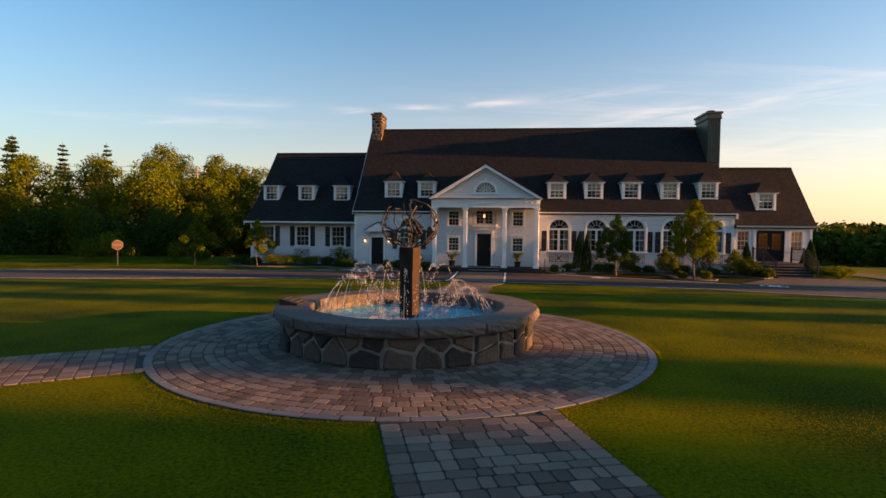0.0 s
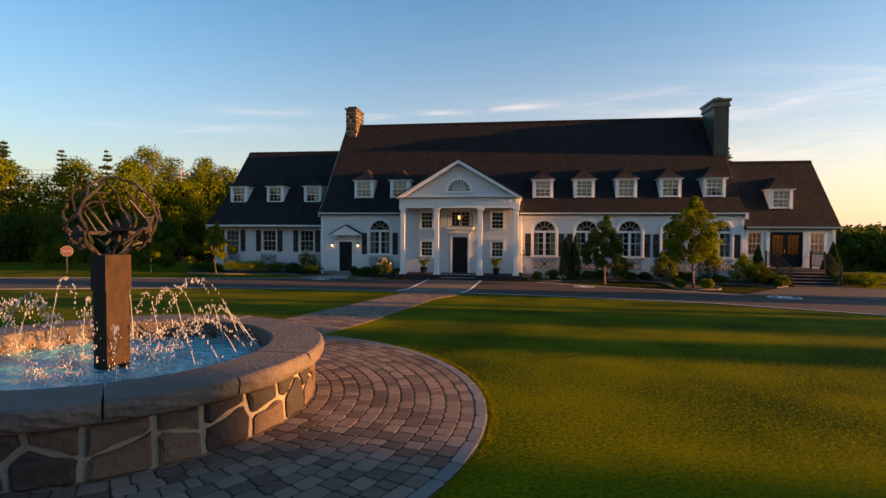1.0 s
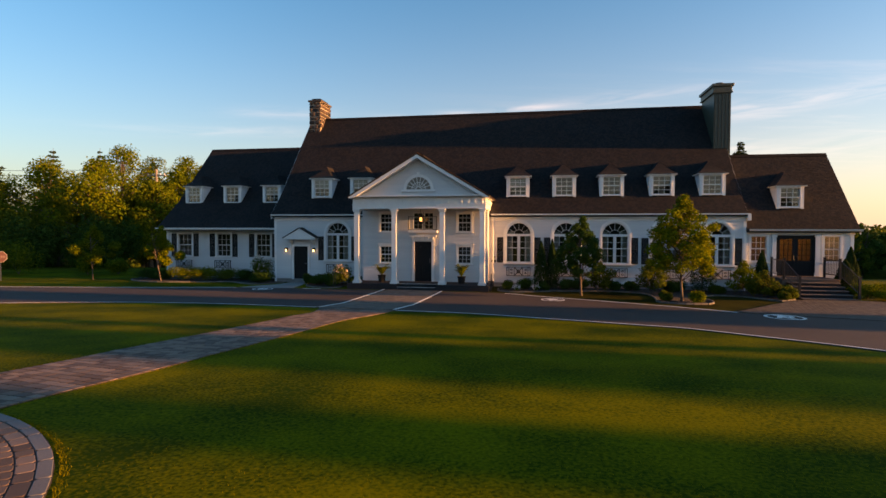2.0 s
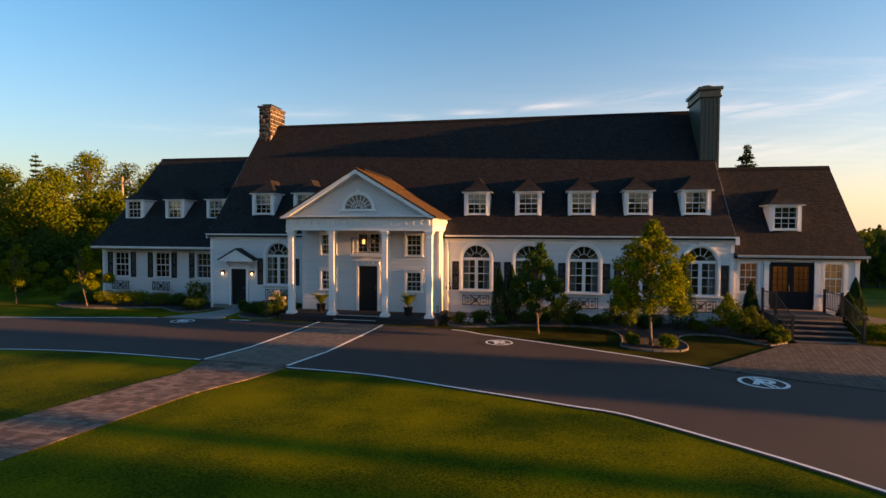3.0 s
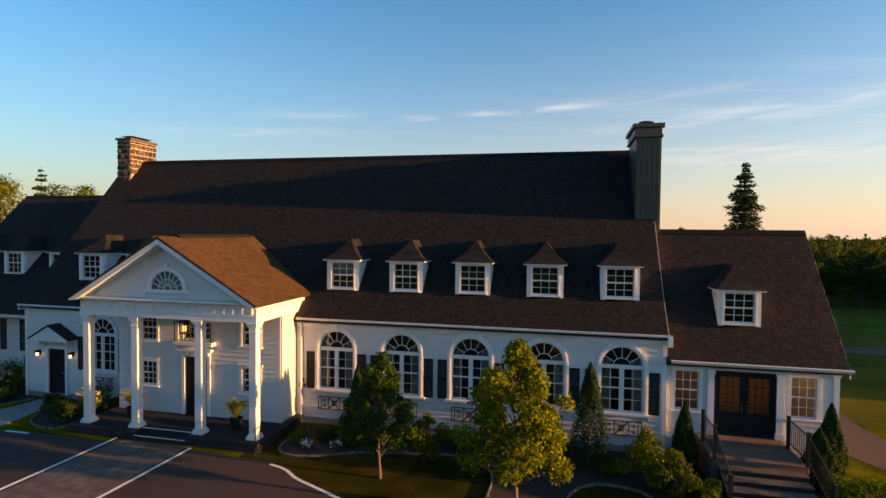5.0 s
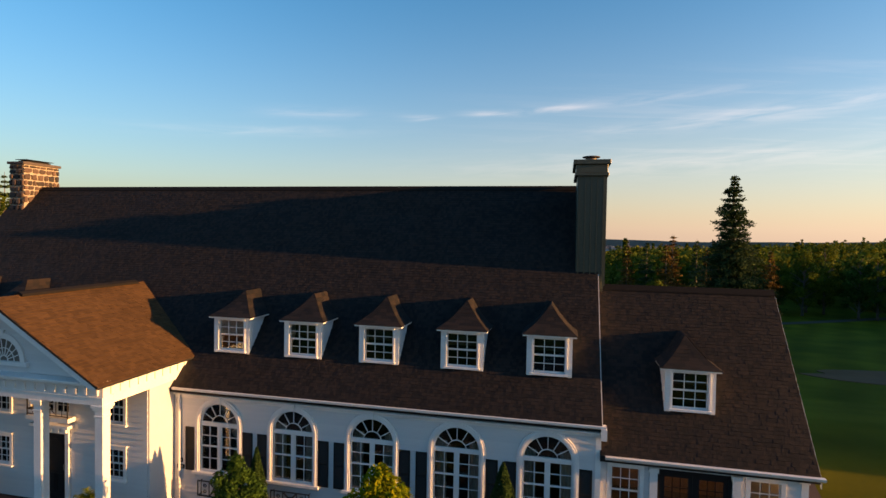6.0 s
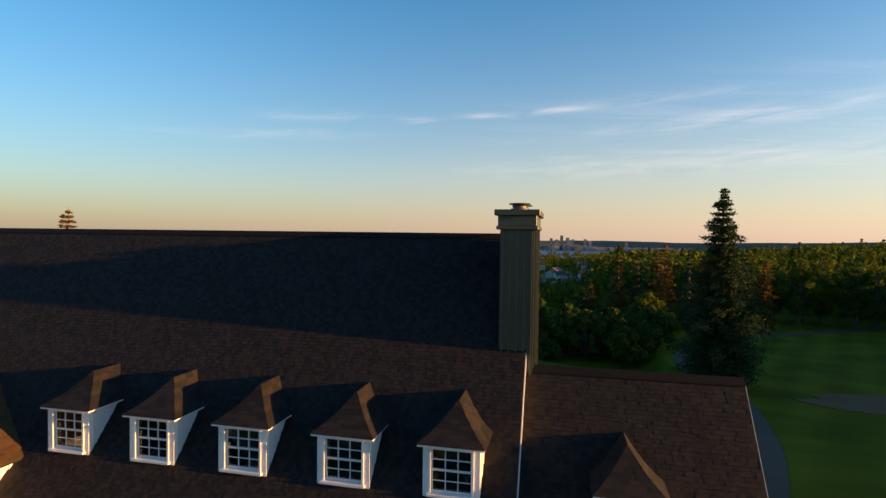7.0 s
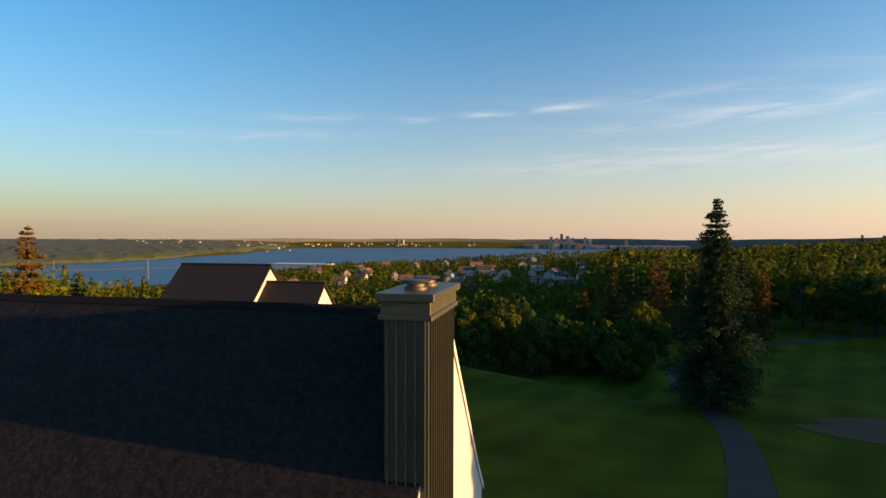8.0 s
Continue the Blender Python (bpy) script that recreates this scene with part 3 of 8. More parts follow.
def arch_window(cx, y=WALL_Y, z0=0.45, zs=2.03, w=1.40, curtains=True):
    """A tall window of two casements under a half-round fan light."""
    r = w / 2
    x0, x1 = cx - r, cx + r
    ro = r + 0.18
    bm = bmesh.new()
    for s in (-1, 1):
        a, b = sorted((cx + s * r, cx + s * ro))
        box(bm, a, y - 0.07, z0 - 0.02, b, y + 0.02, zs)
        a, b = sorted((cx + s * (r + 0.05), cx + s * (r + 0.12)))
        box(bm, a, y - 0.095, z0 - 0.02, b, y - 0.068, zs)
    n = 18
    for k in range(n):
        p, q = math.pi * k / n, math.pi * (k + 1) / n
        for ra, rb, ya, yb in ((r, ro, y - 0.07, y + 0.02), (r + 0.05, r + 0.12, y - 0.095, y - 0.068)):
            prism(bm, [(cx + ra * math.cos(p), zs + ra * math.sin(p)), (cx + rb * math.cos(p), zs + rb * math.sin(p)), (cx + rb * math.cos(q), zs + rb * math.sin(q)), (cx + ra * math.cos(q), zs + ra * math.sin(q))], "y", ya, yb)
    prism(bm, [(cx - 0.06, zs + r + 0.02), (cx + 0.06, zs + r + 0.02), (cx + 0.09, zs + r + 0.26), (cx - 0.09, zs + r + 0.26)], "y", y - 0.12, y)
    win = part("window", bm, M["trim"], club, "white round-arched window with fan light and paired casements")
    part("sill", boxes((x0 - 0.24, y - 0.15, z0 - 0.10, x1 + 0.24, y + 0.03, z0 - 0.02)), M["trim"], win)
    bm = bmesh.new()
    box(bm, x0, y + 0.0, zs - 0.05, x1, y + 0.06, zs + 0.05)
    box(bm, cx - 0.045, y + 0.0, z0, cx + 0.045, y + 0.06, zs - 0.05)
    part("mullion", bm, M["trim"], win)
    zm = z0 + (zs - z0) * 0.52
    for a, b in ((x0, cx - 0.045), (cx + 0.045, x1)):
        bm = bmesh.new()
        border(bm, a, b, z0, zs - 0.05, 0.036, y + 0.015, y + 0.05)
        box(bm, a + 0.036, y + 0.013, zm - 0.022, b - 0.036, y + 0.052, zm + 0.022)
        glazing(win, M["trim"], a + 0.036, b - 0.036, zm + 0.022, zs - 0.086, 2, 2, y + 0.02, 0.018)
        glazing(win, M["trim"], a + 0.036, b - 0.036, z0 + 0.036, zm - 0.022, 2, 2, y + 0.02, 0.018)
        part("casement", bm, M["trim"], win)
    bm = bmesh.new()
    rf = r - 0.035
    for k in range(n):
        p, q = math.pi * k / n, math.pi * (k + 1) / n
        for ra, rb in ((rf, r), (rf * 0.42, rf * 0.42 + 0.02)):
            prism(bm, [(cx + ra * math.cos(p), zs + ra * math.sin(p)), (cx + rb * math.cos(p), zs + rb * math.sin(p)), (cx + rb * math.cos(q), zs + rb * math.sin(q)), (cx + ra * math.cos(q), zs + ra * math.sin(q))], "y", y + 0.018, y + 0.05)
    for k in range(1, 6):
        p = math.pi * k / 6
        ux, uz = math.cos(p), math.sin(p)
        a0 = rf * 0.42
        e = 0.010
        prism(bm, [(cx + ux * a0 - uz * e, zs + uz * a0 + ux * e), (cx + ux * rf - uz * e, zs + uz * rf + ux * e), (cx + ux * rf + uz * e, zs + uz * rf - ux * e), (cx + ux * a0 + uz * e, zs + uz * a0 - ux * e)], "y", y + 0.02, y + 0.048)
    part("fan_light", bm, M["trim"], win)
    bm = bmesh.new()
    prism(bm, [(x0, z0), (x1, z0)] + [(cx + r * math.cos(math.pi * k / n), zs + r * math.sin(math.pi * k / n)) for k in range(n + 1)], "y", y + 0.062, y + 0.067)
    part("pane", bm, M["glass"], win).visible_shadow = False
    # corners of the wall round the arch
    for s in (-1, 1):
        bm = bmesh.new()
        arc = [(cx + s * (r + 0.01) * math.cos(math.pi / 2 * k / 9), zs + (r + 0.01) * math.sin(math.pi / 2 * k / 9)) for k in range(10)]
        prism(bm, arc + [(cx + s * r * 0.0, zs + r + 0.02), (cx + s * (r + 0.015), zs + r + 0.02)], "y", y + 0.001, y + 0.2)
        part("spandrel", bm, M["white"], win)
    if curtains:
        for s in (-1, 1):
            bm = bmesh.new()
            pts = []
            for k in range(25):
                u = k / 24
                pts.append((cx + s * (r - 0.02 - 0.34 * u), y + 0.2 + 0.025 * math.sin(u * 26)))
            lo = [bm.verts.new((px, py, z0)) for px, py in pts]
            hi = [bm.verts.new((px, py, zs + 0.2)) for px, py in pts]
            for k in range(24):
                bm.faces.new((lo[k], lo[k + 1], hi[k + 1], hi[k]))
            part("curtain", bm, M["curtain"], win, "cream curtain drawn to the side")
    return win


def shutter(cx, z0, z1, y, w=0.36):
    bm = bmesh.new()
    x0, x1 = cx - w / 2, cx + w / 2
    border(bm, x0, x1, z0, z1, 0.05, y - 0.06, y - 0.027)
    zm = (z0 + z1) / 2
    box(bm, x0 + 0.05, y - 0.059, zm - 0.035, x1 - 0.05, y - 0.028, zm + 0.035)
    for a, b in ((z0 + 0.05, zm - 0.035), (zm + 0.035, z1 - 0.05)):
        n = int((b - a) / 0.055)
        for i in range(n):
            z = a + (b - a) * (i + 0.5) / n
            prism(bm, [(y - 0.056, z - 0.026), (y - 0.05, z - 0.026), (y - 0.03, z + 0.022), (y - 0.036, z + 0.022)], "x", x0 + 0.05, x1 - 0.05)
    return part("shutter", bm, M["shutter"], club, "charcoal louvred shutter")


def iron_panel(cx, z0, z1, w, y):
    """A wrought-iron window box rail with a crossed ornament in the middle."""
    bm = bmesh.new()
    x0, x1 = cx - w / 2, cx + w / 2
    border(bm, x0, x1, z0, z1, 0.03, y - 0.20, y - 0.17)
    zc = (z0 + z1) / 2
    a = 0.21
    for s in (-1, 1):
        for d in (a + 0.03, w / 2 - 0.14):
            box(bm, cx + s * d - 0.015, y - 0.192, z0, cx + s * d + 0.015, y - 0.178, z1)
        for zz in (z1 - 0.06, z0 + 0.03):
            box(bm, cx + s * (w / 2 - 0.06) - 0.012, y - 0.18, zz, cx + s * (w / 2 - 0.06) + 0.012, y, zz + 0.025)
    rail = part("iron_window_rail", bm, M["iron"], club, "black wrought-iron rail with crossed ornament")
    bm = bmesh.new()
    for k in (-1, 1):
        tube(bm, [(cx - a, y - 0.185, zc - k * a), (cx + a, y - 0.185, zc + k * a)], 0.027, 5)
    tube(bm, [(cx + 0.085 * math.cos(math.tau * k / 14), y - 0.185, zc + 0.085 * math.sin(math.tau * k / 14)) for k in range(15)], 0.024, 5)
    part("crossed_ornament", bm, M["iron"], rail)
    for s in (-1, 1):
        for dz in (-0.1, 0.1):
            c0, c1 = cx + s * (a + w / 2 - 0.11) / 2, zc + dz
            sc = [(c0 + s * (0.02 + 0.05 * k / 12) * math.cos(k * 0.62), y - 0.185, c1 + (0.02 + 0.05 * k / 12) * math.sin(k * 0.62) * (1 if dz > 0 else -1)) for k in range(13)]
            part("scroll", tube(bmesh.new(), sc, 0.017, 4), M["iron"], rail)
    return rail


def roof_slab(name, profile, x0, x1, mirror=True, thick=0.16, label=""):
    """A gabled roof along x: its front profile (y, z) from eave to ridge, mirrored behind."""
    ry = profile[-1][0]
    top = list(profile) + ([(2 * ry - y, z) for y, z in profile[-2::-1]] if mirror else [])
    low = [(y, z - thick) for y, z in top]
    bm = bmesh.new()
    prism(bm, top + low[::-1], "x", x0, x1)
    return part(name, bm, M["roof_base"], club, label)


# walls, with their openings
ARCHES = [5.88, 8.54, 11.20, 13.86, 16.52]
arch_holes = [(c - 0.70, c + 0.70, 0.45, 2.73) for c in ARCHES + [-5.08]]
side_door = (-7.93, -7.02, -0.78, 1.26)
main_wall = wall_panel("wall", WALL_Y, X_W, X_E, -1.2, 3.1, arch_holes + [side_door, (-3.1, 4.1, -0.8, 3.0)], label="white clapboard front wall")
cut = [(c - 0.88, c + 0.88, 0.3, 2.03) for c in ARCHES + [-5.08]]
cut += [(-8.1, -6.86, -1.0, 1.42), (-3.2, 4.2, -2, 9)]
siding(main_wall, WALL_Y, X_W + 0.1, X_E - 0.1, -0.72, 2.92, cut, [(c, 2.03, 0.88) for c in ARCHES + [-5.08]])
for c in ARCHES + [-5.08]:
    arch_window(c)
    iron_panel(c, -0.33, 0.19, 1.36, WALL_Y)
for k, c in enumerate(ARCHES + [-5.08]):
    for s in (-1, 1):
        shutter(c + s * 1.06, 0.42, 1.88, WALL_Y)
part("corner_board", boxes((X_W - 0.03, WALL_Y - 0.035, -1.1, X_W + 0.12, WALL_Y + 0.25, 3.0)), M["trim"], club)
part("corner_board", boxes((X_E - 0.12, WALL_Y - 0.035, -1.1, X_E + 0.03, WALL_Y + 0.25, 3.0)), M["trim"], club)
for xa, xb in ((X_W, -3.25), (4.25, X_E)):
    part("frieze_board", boxes((xa, WALL_Y - 0.05, 2.84, xb, WALL_Y, 3.05)), M["trim"], club)
part("foundation", boxes((X_W - 0.02, WALL_Y - 0.02, -1.5, X_E + 0.02, WALL_Y + 0.3, -0.74)), M["kerb"], club, "grey rendered foundation")
# gable ends, rear wall and floor that close the block
gable = [(WALL_Y, -1.2), (2 * RIDGE_Y - WALL_Y, -1.2), (2 * RIDGE_Y - WALL_Y, 3.2), (2 * RIDGE_Y - 42.3, 4.22), (RIDGE_Y, RIDGE_Z - 0.2), (42.3, 4.22), (WALL_Y, 3.2)]
for x0, x1 in ((X_W, X_W + 0.22), (X_E - 0.22, X_E)):
    part("gable_wall", prism(bmesh.new(), gable, "x", x0, x1), M["white"], club, "white gable end wall")
part("rear_wall", boxes((X_W + 0.2, 2 * RIDGE_Y - WALL_Y - 0.2, -1.2, X_E - 0.2, 2 * RIDGE_Y - WALL_Y, 3.3)), M["white"], club)
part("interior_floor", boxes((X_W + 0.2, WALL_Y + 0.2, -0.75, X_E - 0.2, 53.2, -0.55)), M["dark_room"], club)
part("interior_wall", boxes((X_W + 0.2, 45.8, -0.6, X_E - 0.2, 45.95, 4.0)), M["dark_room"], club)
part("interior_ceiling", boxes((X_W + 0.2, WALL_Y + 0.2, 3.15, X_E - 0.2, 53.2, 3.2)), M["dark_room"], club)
roof_main = roof_slab("roof", ROOF_MAIN, X_W - 0.12, X_E + 0.03, label="dark brown asphalt shingle roof")
part("gutter", prism(bmesh.new(), [(41.04, 3.225), (41.13, 3.225), (41.13, 3.14), (41.08, 3.14), (41.05, 3.165)], "x", 4.3, X_E + 0.14), M["trim"], club, "white eaves gutter")
part("gutter", prism(bmesh.new(), [(41.04, 3.225), (41.13, 3.225), (41.13, 3.14), (41.08, 3.14), (41.05, 3.165)], "x", X_W - 0.14, -3.3), M["trim"], club, "white eaves gutter")
for xa, xb in ((X_W - 0.1, -3.3), (4.3, X_E + 0.1)):
    part("soffit", boxes((xa, 41.13, 3.02, xb, WALL_Y - 0.001, 3.0)), M["trim"], club)


def rake(profile, x, out, mirror=True):
    """White boards under the sloping edges of a gable."""
    ry = profile[-1][0]
    runs = [profile] + ([[(2 * ry - y, z) for y, z in profile]] if mirror else [])
    for run in runs:
        poly = [(y, z - 0.05) for y, z in run] + [(y, z - 0.27) for y, z in run[::-1]]
        part("rake_board", prism(bmesh.new(), poly, "x", *sorted((x, x + out))), M["trim"], club)


rake(ROOF_MAIN, X_E + 0.03, 0.022)
rake(ROOF_MAIN, X_W - 0.12, -0.04)
part("eave_return", boxes((X_E, 41.03, 2.84, X_E + 0.16, 41.45, 3.16)), M["trim"], club)
part("downpipe", tube(bmesh.new(), [(4.42, 41.28, 2.98), (4.42, 41.28, -0.8), (4.42, 41.15, -0.88)], 0.04, 8), M["trim"], club)

# west wing
W0, W1 = -18.35, X_W
WX = [-16.95, -14.05, -11.15]
wing_wall = wall_panel("wall", WING_Y, W0, W1 + 0.2, -1.2, 2.45, [(c - 0.5, c + 0.5, 0.5, 2.0) for c in WX], label="white clapboard wing wall")
siding(wing_wall, WING_Y, W0 + 0.1, W1 + 0.1, -0.72, 2.28, [(c - 0.62, c + 0.62, 0.4, 2.14) for c in WX])
for c in WX:
    sash_window(c, 0.5, 2.0, 1.0, WING_Y, club)
    for s in (-1, 1):
        shutter(c + s * 0.84, 0.46, 2.02, WING_Y)
    iron_panel(c, -0.30, 0.22, 1.2, WING_Y)
part("corner_board", boxes((W0 - 0.03, WING_Y - 0.035, -1.1, W0 + 0.12, WING_Y + 0.25, 2.4)), M["trim"], club)
part("frieze_board", boxes((W0, WING_Y - 0.05, 2.2, W1, WING_Y, 2.4)), M["trim"], club)
wg = [(WING_Y, -1.2), (54.7, -1.2), (54.7, 2.4), (49.1, 8.4), (45, 4.15), (WING_Y, 2.9)]
part("gable_wall", prism(bmesh.new(), wg, "x", W0, W0 + 0.22), M["white"], club, "white gable end wall")
part("rear_wall", boxes((W0, 54.5, -1.2, W1, 54.7, 2.4)), M["white"], club)
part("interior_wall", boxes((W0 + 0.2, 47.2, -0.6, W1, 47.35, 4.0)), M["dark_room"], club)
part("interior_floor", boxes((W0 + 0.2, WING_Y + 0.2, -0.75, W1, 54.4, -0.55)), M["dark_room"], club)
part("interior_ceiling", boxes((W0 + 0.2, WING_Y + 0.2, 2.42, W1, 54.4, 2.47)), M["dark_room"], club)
roof_wing = roof_slab("roof", ROOF_WING, W0 - 0.15, W1, label="dark asphalt shingle roof of the lower wing")
rake(ROOF_WING, W0 - 0.15, -0.04)
part("gutter", prism(bmesh.new(), [(42.5, 2.41), (42.63, 2.41), (42.63, 2.26), (42.57, 2.26), (42.51, 2.32)], "x", W0 - 0.16, W1 - 0.02), M["trim"], club, "white eaves gutter")
part("soffit", boxes((W0 - 0.1, 42.63, 2.24, W1 - 0.02, WING_Y - 0.001, 2.27)), M["trim"], club)

# east wing
E1 = 23.2
ew = [(18.28, 19.04, 0.66, 2.0), (21.84, 22.58, 0.66, 2.0)]
ed = (19.5, 21.4, -0.1, 2.06)
east_wall = wall_panel("wall", EAST_Y, X_E, E1, -1.2, 2.4, [(a, b, c, d) for a, b, c, d in ew] + [ed], label="white clapboard wall of the east wing")
siding(east_wall, EAST_Y, X_E + 0.04, E1 - 0.1, -0.72, 2.2, [(a - 0.12, b + 0.12, c - 0.08, d + 0.12) for a, b, c, d in ew] + [(19.3, 21.6, -2, 2.3)])
for a, b, c, d in ew:
    sash_window((a + b) / 2, c, d, b - a, EAST_Y, club, cap=False)
for x in (19.4, 21.5):
    part("pilaster", boxes((x - 0.1, EAST_Y - 0.09, -0.1, x + 0.1, EAST_Y, 2.05), (x - 0.13, EAST_Y - 0.12, -0.1, x + 0.13, EAST_Y, 0.1), (x - 0.13, EAST_Y - 0.12, 1.97, x + 0.13, EAST_Y, 2.1)), M["trim"], club, "white flat pilaster beside the entrance")
part("corner_board", boxes((E1 - 0.14, EAST_Y - 0.035, -1.1, E1 + 0.03, EAST_Y + 0.25, 2.3), (E1 - 0.2, EAST_Y - 0.07, 2.08, E1 + 0.05, EAST_Y + 0.2, 2.2)), M["trim"], club)
part("frieze_board", boxes((X_E + 0.03, EAST_Y - 0.05, 2.12, E1, EAST_Y, 2.34)), M["trim"], club)
part("foundation", boxes((X_E, EAST_Y - 0.02, -1.6, E1 + 0.02, EAST_Y + 0.3, -0.74)), M["kerb"], club)
eg = [(EAST_Y, -1.2), (48.2, -1.2), (48.2, 2.4), (44.85, 6.6), (EAST_Y, 2.5)]
part("gable_wall", prism(bmesh.new(), eg, "x", E1 - 0.22, E1), M["white"], club, "white gable end wall")
part("rear_wall", boxes((X_E, 48.0, -1.2, E1 - 0.2, 48.2, 2.4)), M["white"], club)
# this wall's brown stands in for the orange reflections in the door panes
part("interior_wall", boxes((X_E, 45.0, -0.3, E1 - 0.2, 45.1, 2.4)), mat("amber_tinted_inner_wall", (0.16, 0.10, 0.06), (0.30, 0.20, 0.12), fine=12, big=2, rough=0.6, bump=0.1, stretch=(5, 1, 0.5)), club, "inner wall with the amber look of the panes put into its colour")
part("interior_floor", boxes((X_E, EAST_Y + 0.2, -0.25, E1 - 0.2, 48.0, -0.1)), M["dark_room"], club)
part("interior_ceiling", boxes((X_E, EAST_Y + 0.2, 2.36, E1 - 0.2, 48.0, 2.4)), M["dark_room"], club)
roof_east = roof_slab("roof", ROOF_EAST, X_E, E1 + 0.2, label="brown asphalt shingle roof of the east wing")
rake(ROOF_EAST, E1 + 0.2, 0.022)
part("gutter", prism(bmesh.new(), [(41.09, 2.38), (41.23, 2.38), (41.23, 2.27), (41.18, 2.27), (41.12, 2.31)], "x", X_E + 0.14, E1 + 0.28), M["trim"], club, "white eaves gutter")
part("soffit", boxes((X_E + 0.03, 41.23, 2.22, E1 + 0.1, EAST_Y - 0.001, 2.25)), M["trim"], club)


# double doors of the east wing
def glazed_leaf(x0, x1, z0, z1, y, name="door", cols=3, rows=4):
    bm = bmesh.new()
    zg = z0 + (z1 - z0) * 0.36
    border(bm, x0, x1, z0, z1, 0.11, y, y + 0.05)
    box(bm, x0 + 0.11, y, zg - 0.11, x1 - 0.11, y + 0.05, zg)
    box(bm, x0 + 0.11, y + 0.015, z0 + 0.11, x1 - 0.11, y + 0.035, zg - 0.11)
    d = part(name, bm, M["black"], club, "black glazed door leaf")
    glazing(d, M["black"], x0 + 0.11, x1 - 0.11, zg, z1 - 0.11, cols, rows, y + 0.005, 0.02)
    part("pane", boxes((x0 + 0.1, y + 0.02, zg, x1 - 0.1, y + 0.026, z1 - 0.1)), M["glass"], d).visible_shadow = False
    return d


x0, x1, z0, z1 = ed
bm = bmesh.new()
border(bm, x0, x1, z0, z1, 0.09, EAST_Y - 0.03, EAST_Y + 0.08)
part("door_case", bm, M["black"], club, "black door surround")
for a, b in ((x0 + 0.09, 20.42), (20.48, x1 - 0.09)):
    d = glazed_leaf(a, b, z0 + 0.09, z1 - 0.09, EAST_Y + 0.01)
    hx = b - 0.06 if b < 20.5 else a + 0.06
    part("handle", tube(bmesh.new(), [(hx, EAST_Y - 0.05, 0.75), (hx, EAST_Y - 0.05, 1.0)], 0.012, 6), M["iron"], d)

part("meeting_stile", boxes((20.415, EAST_Y - 0.005, z0 + 0.09, 20.485, EAST_Y + 0.065, z1 - 0.09)), M["black"], club, "black stile between the door leaves")
# unseen lamps added above door height, to warm the room behind the panes
for lx in (19.2, 20.5, 21.9):
    lamp = part("pendant_lamp", tube(bmesh.new(), [(lx, 43.4, 2.36), (lx, 43.4, 2.24)], 0.01, 5), M["iron"], club, "added lamp out of sight that warms the door panes")
    bm = bmesh.new()
    lathe(bm, [(0.0, 2.25), (0.1, 2.23), (0.14, 2.11), (0.1, 1.99), (0.0, 1.97)], 14, lx, 43.4)
    part("globe", bm, glow_mat("hidden_lamp_glow", (1.0, 0.45, 0.13), 8.0), lamp, "warm glowing globe of the added lamp", smooth=True)

# side door with its little gabled hood
x0, x1, z0, z1 = side_door
bm = bmesh.new()
box(bm, x0 - 0.13, WALL_Y - 0.06, z0, x0, WALL_Y + 0.02, z1 + 0.12)
box(bm, x1, WALL_Y - 0.06, z0, x1 + 0.13, WALL_Y + 0.02, z1 + 0.12)
box(bm, x0, WALL_Y - 0.06, z1, x1, WALL_Y + 0.02, z1 + 0.12)
part("door_case", bm, M["trim"], club)
bm = boxes((x0, WALL_Y + 0.02, z0, x1, WALL_Y + 0.07, z1))
for i in range(2):
    for j in range(3):
        a = x0 + 0.12 + i * 0.36
        c = z0 + 0.15 + j * 0.62
        border(bm, a, a + 0.3, c, c + 0.5, 0.03, WALL_Y + 0.005, WALL_Y + 0.02)
d = part("door", bm, M["black"], club, "black panelled side door")
part("handle", tube(bmesh.new(), [(x1 - 0.08, WALL_Y - 0.01, 0.2), (x1 - 0.08, WALL_Y - 0.05, 0.2), (x1 - 0.2, WALL_Y - 0.05, 0.2)], 0.012, 6), M["steel"], d)
hx = -7.32
hood = part("door_hood", prism(bmesh.new(), [(hx - 1.03, 1.70), (hx + 1.03, 1.70), (hx + 1.03, 1.78), (hx, 2.36), (hx - 1.03, 1.78)], "y", 40.78, WALL_Y), M["trim"], club, "small white gabled hood")
bm = bmesh.new()
for s in (-1, 1):
    prism(bm, [(hx, 2.38), (hx + s * 1.09, 1.765), (hx + s * 1.09, 1.80), (hx, 2.43)], "y", 40.72, WALL_Y)
part("hood_roof", bm, M["roof_base"], hood)
for s in (-1, 1):
    bm = prism(bmesh.new(), [(WALL_Y, 1.68), (40.9, 1.68), (40.9, 1.6), (WALL_Y - 0.12, 1.38), (WALL_Y, 1.36)], "x", hx + s * 0.72 - 0.04, hx + s * 0.72 + 0.04)
    part("bracket", bm, M["trim"], hood)

# ---- portico ----
PX, PF = 0.60, 38.40            # centre line, front face of the columns
COLS = [PX - 3.48, PX - 1.36, PX + 1.30, PX + 3.46]
FLOOR = -0.66
part("porch_floor", boxes((-3.3, 38.5, -1.2, 4.46, WALL_Y, FLOOR), (-3.3, 38.1, -1.2, -0.52, 38.5, FLOOR - 0.002), (1.62, 38.1, -1.2, 4.46, 38.5, FLOOR - 0.002)), M["slate"], club, "dark slate porch floor")
part("porch_step", boxes((-0.52, 38.1, -1.2, 1.62, 38.5, -0.81)), M["slate"], club, "dark slate step")
for ya, za in ((38.1, -0.81), (38.5, FLOOR)):
    part("step_edge", boxes((-0.5, ya, za, 1.6, ya + 0.05, za + 0.012)), M["line"], club, "white painted step edge")


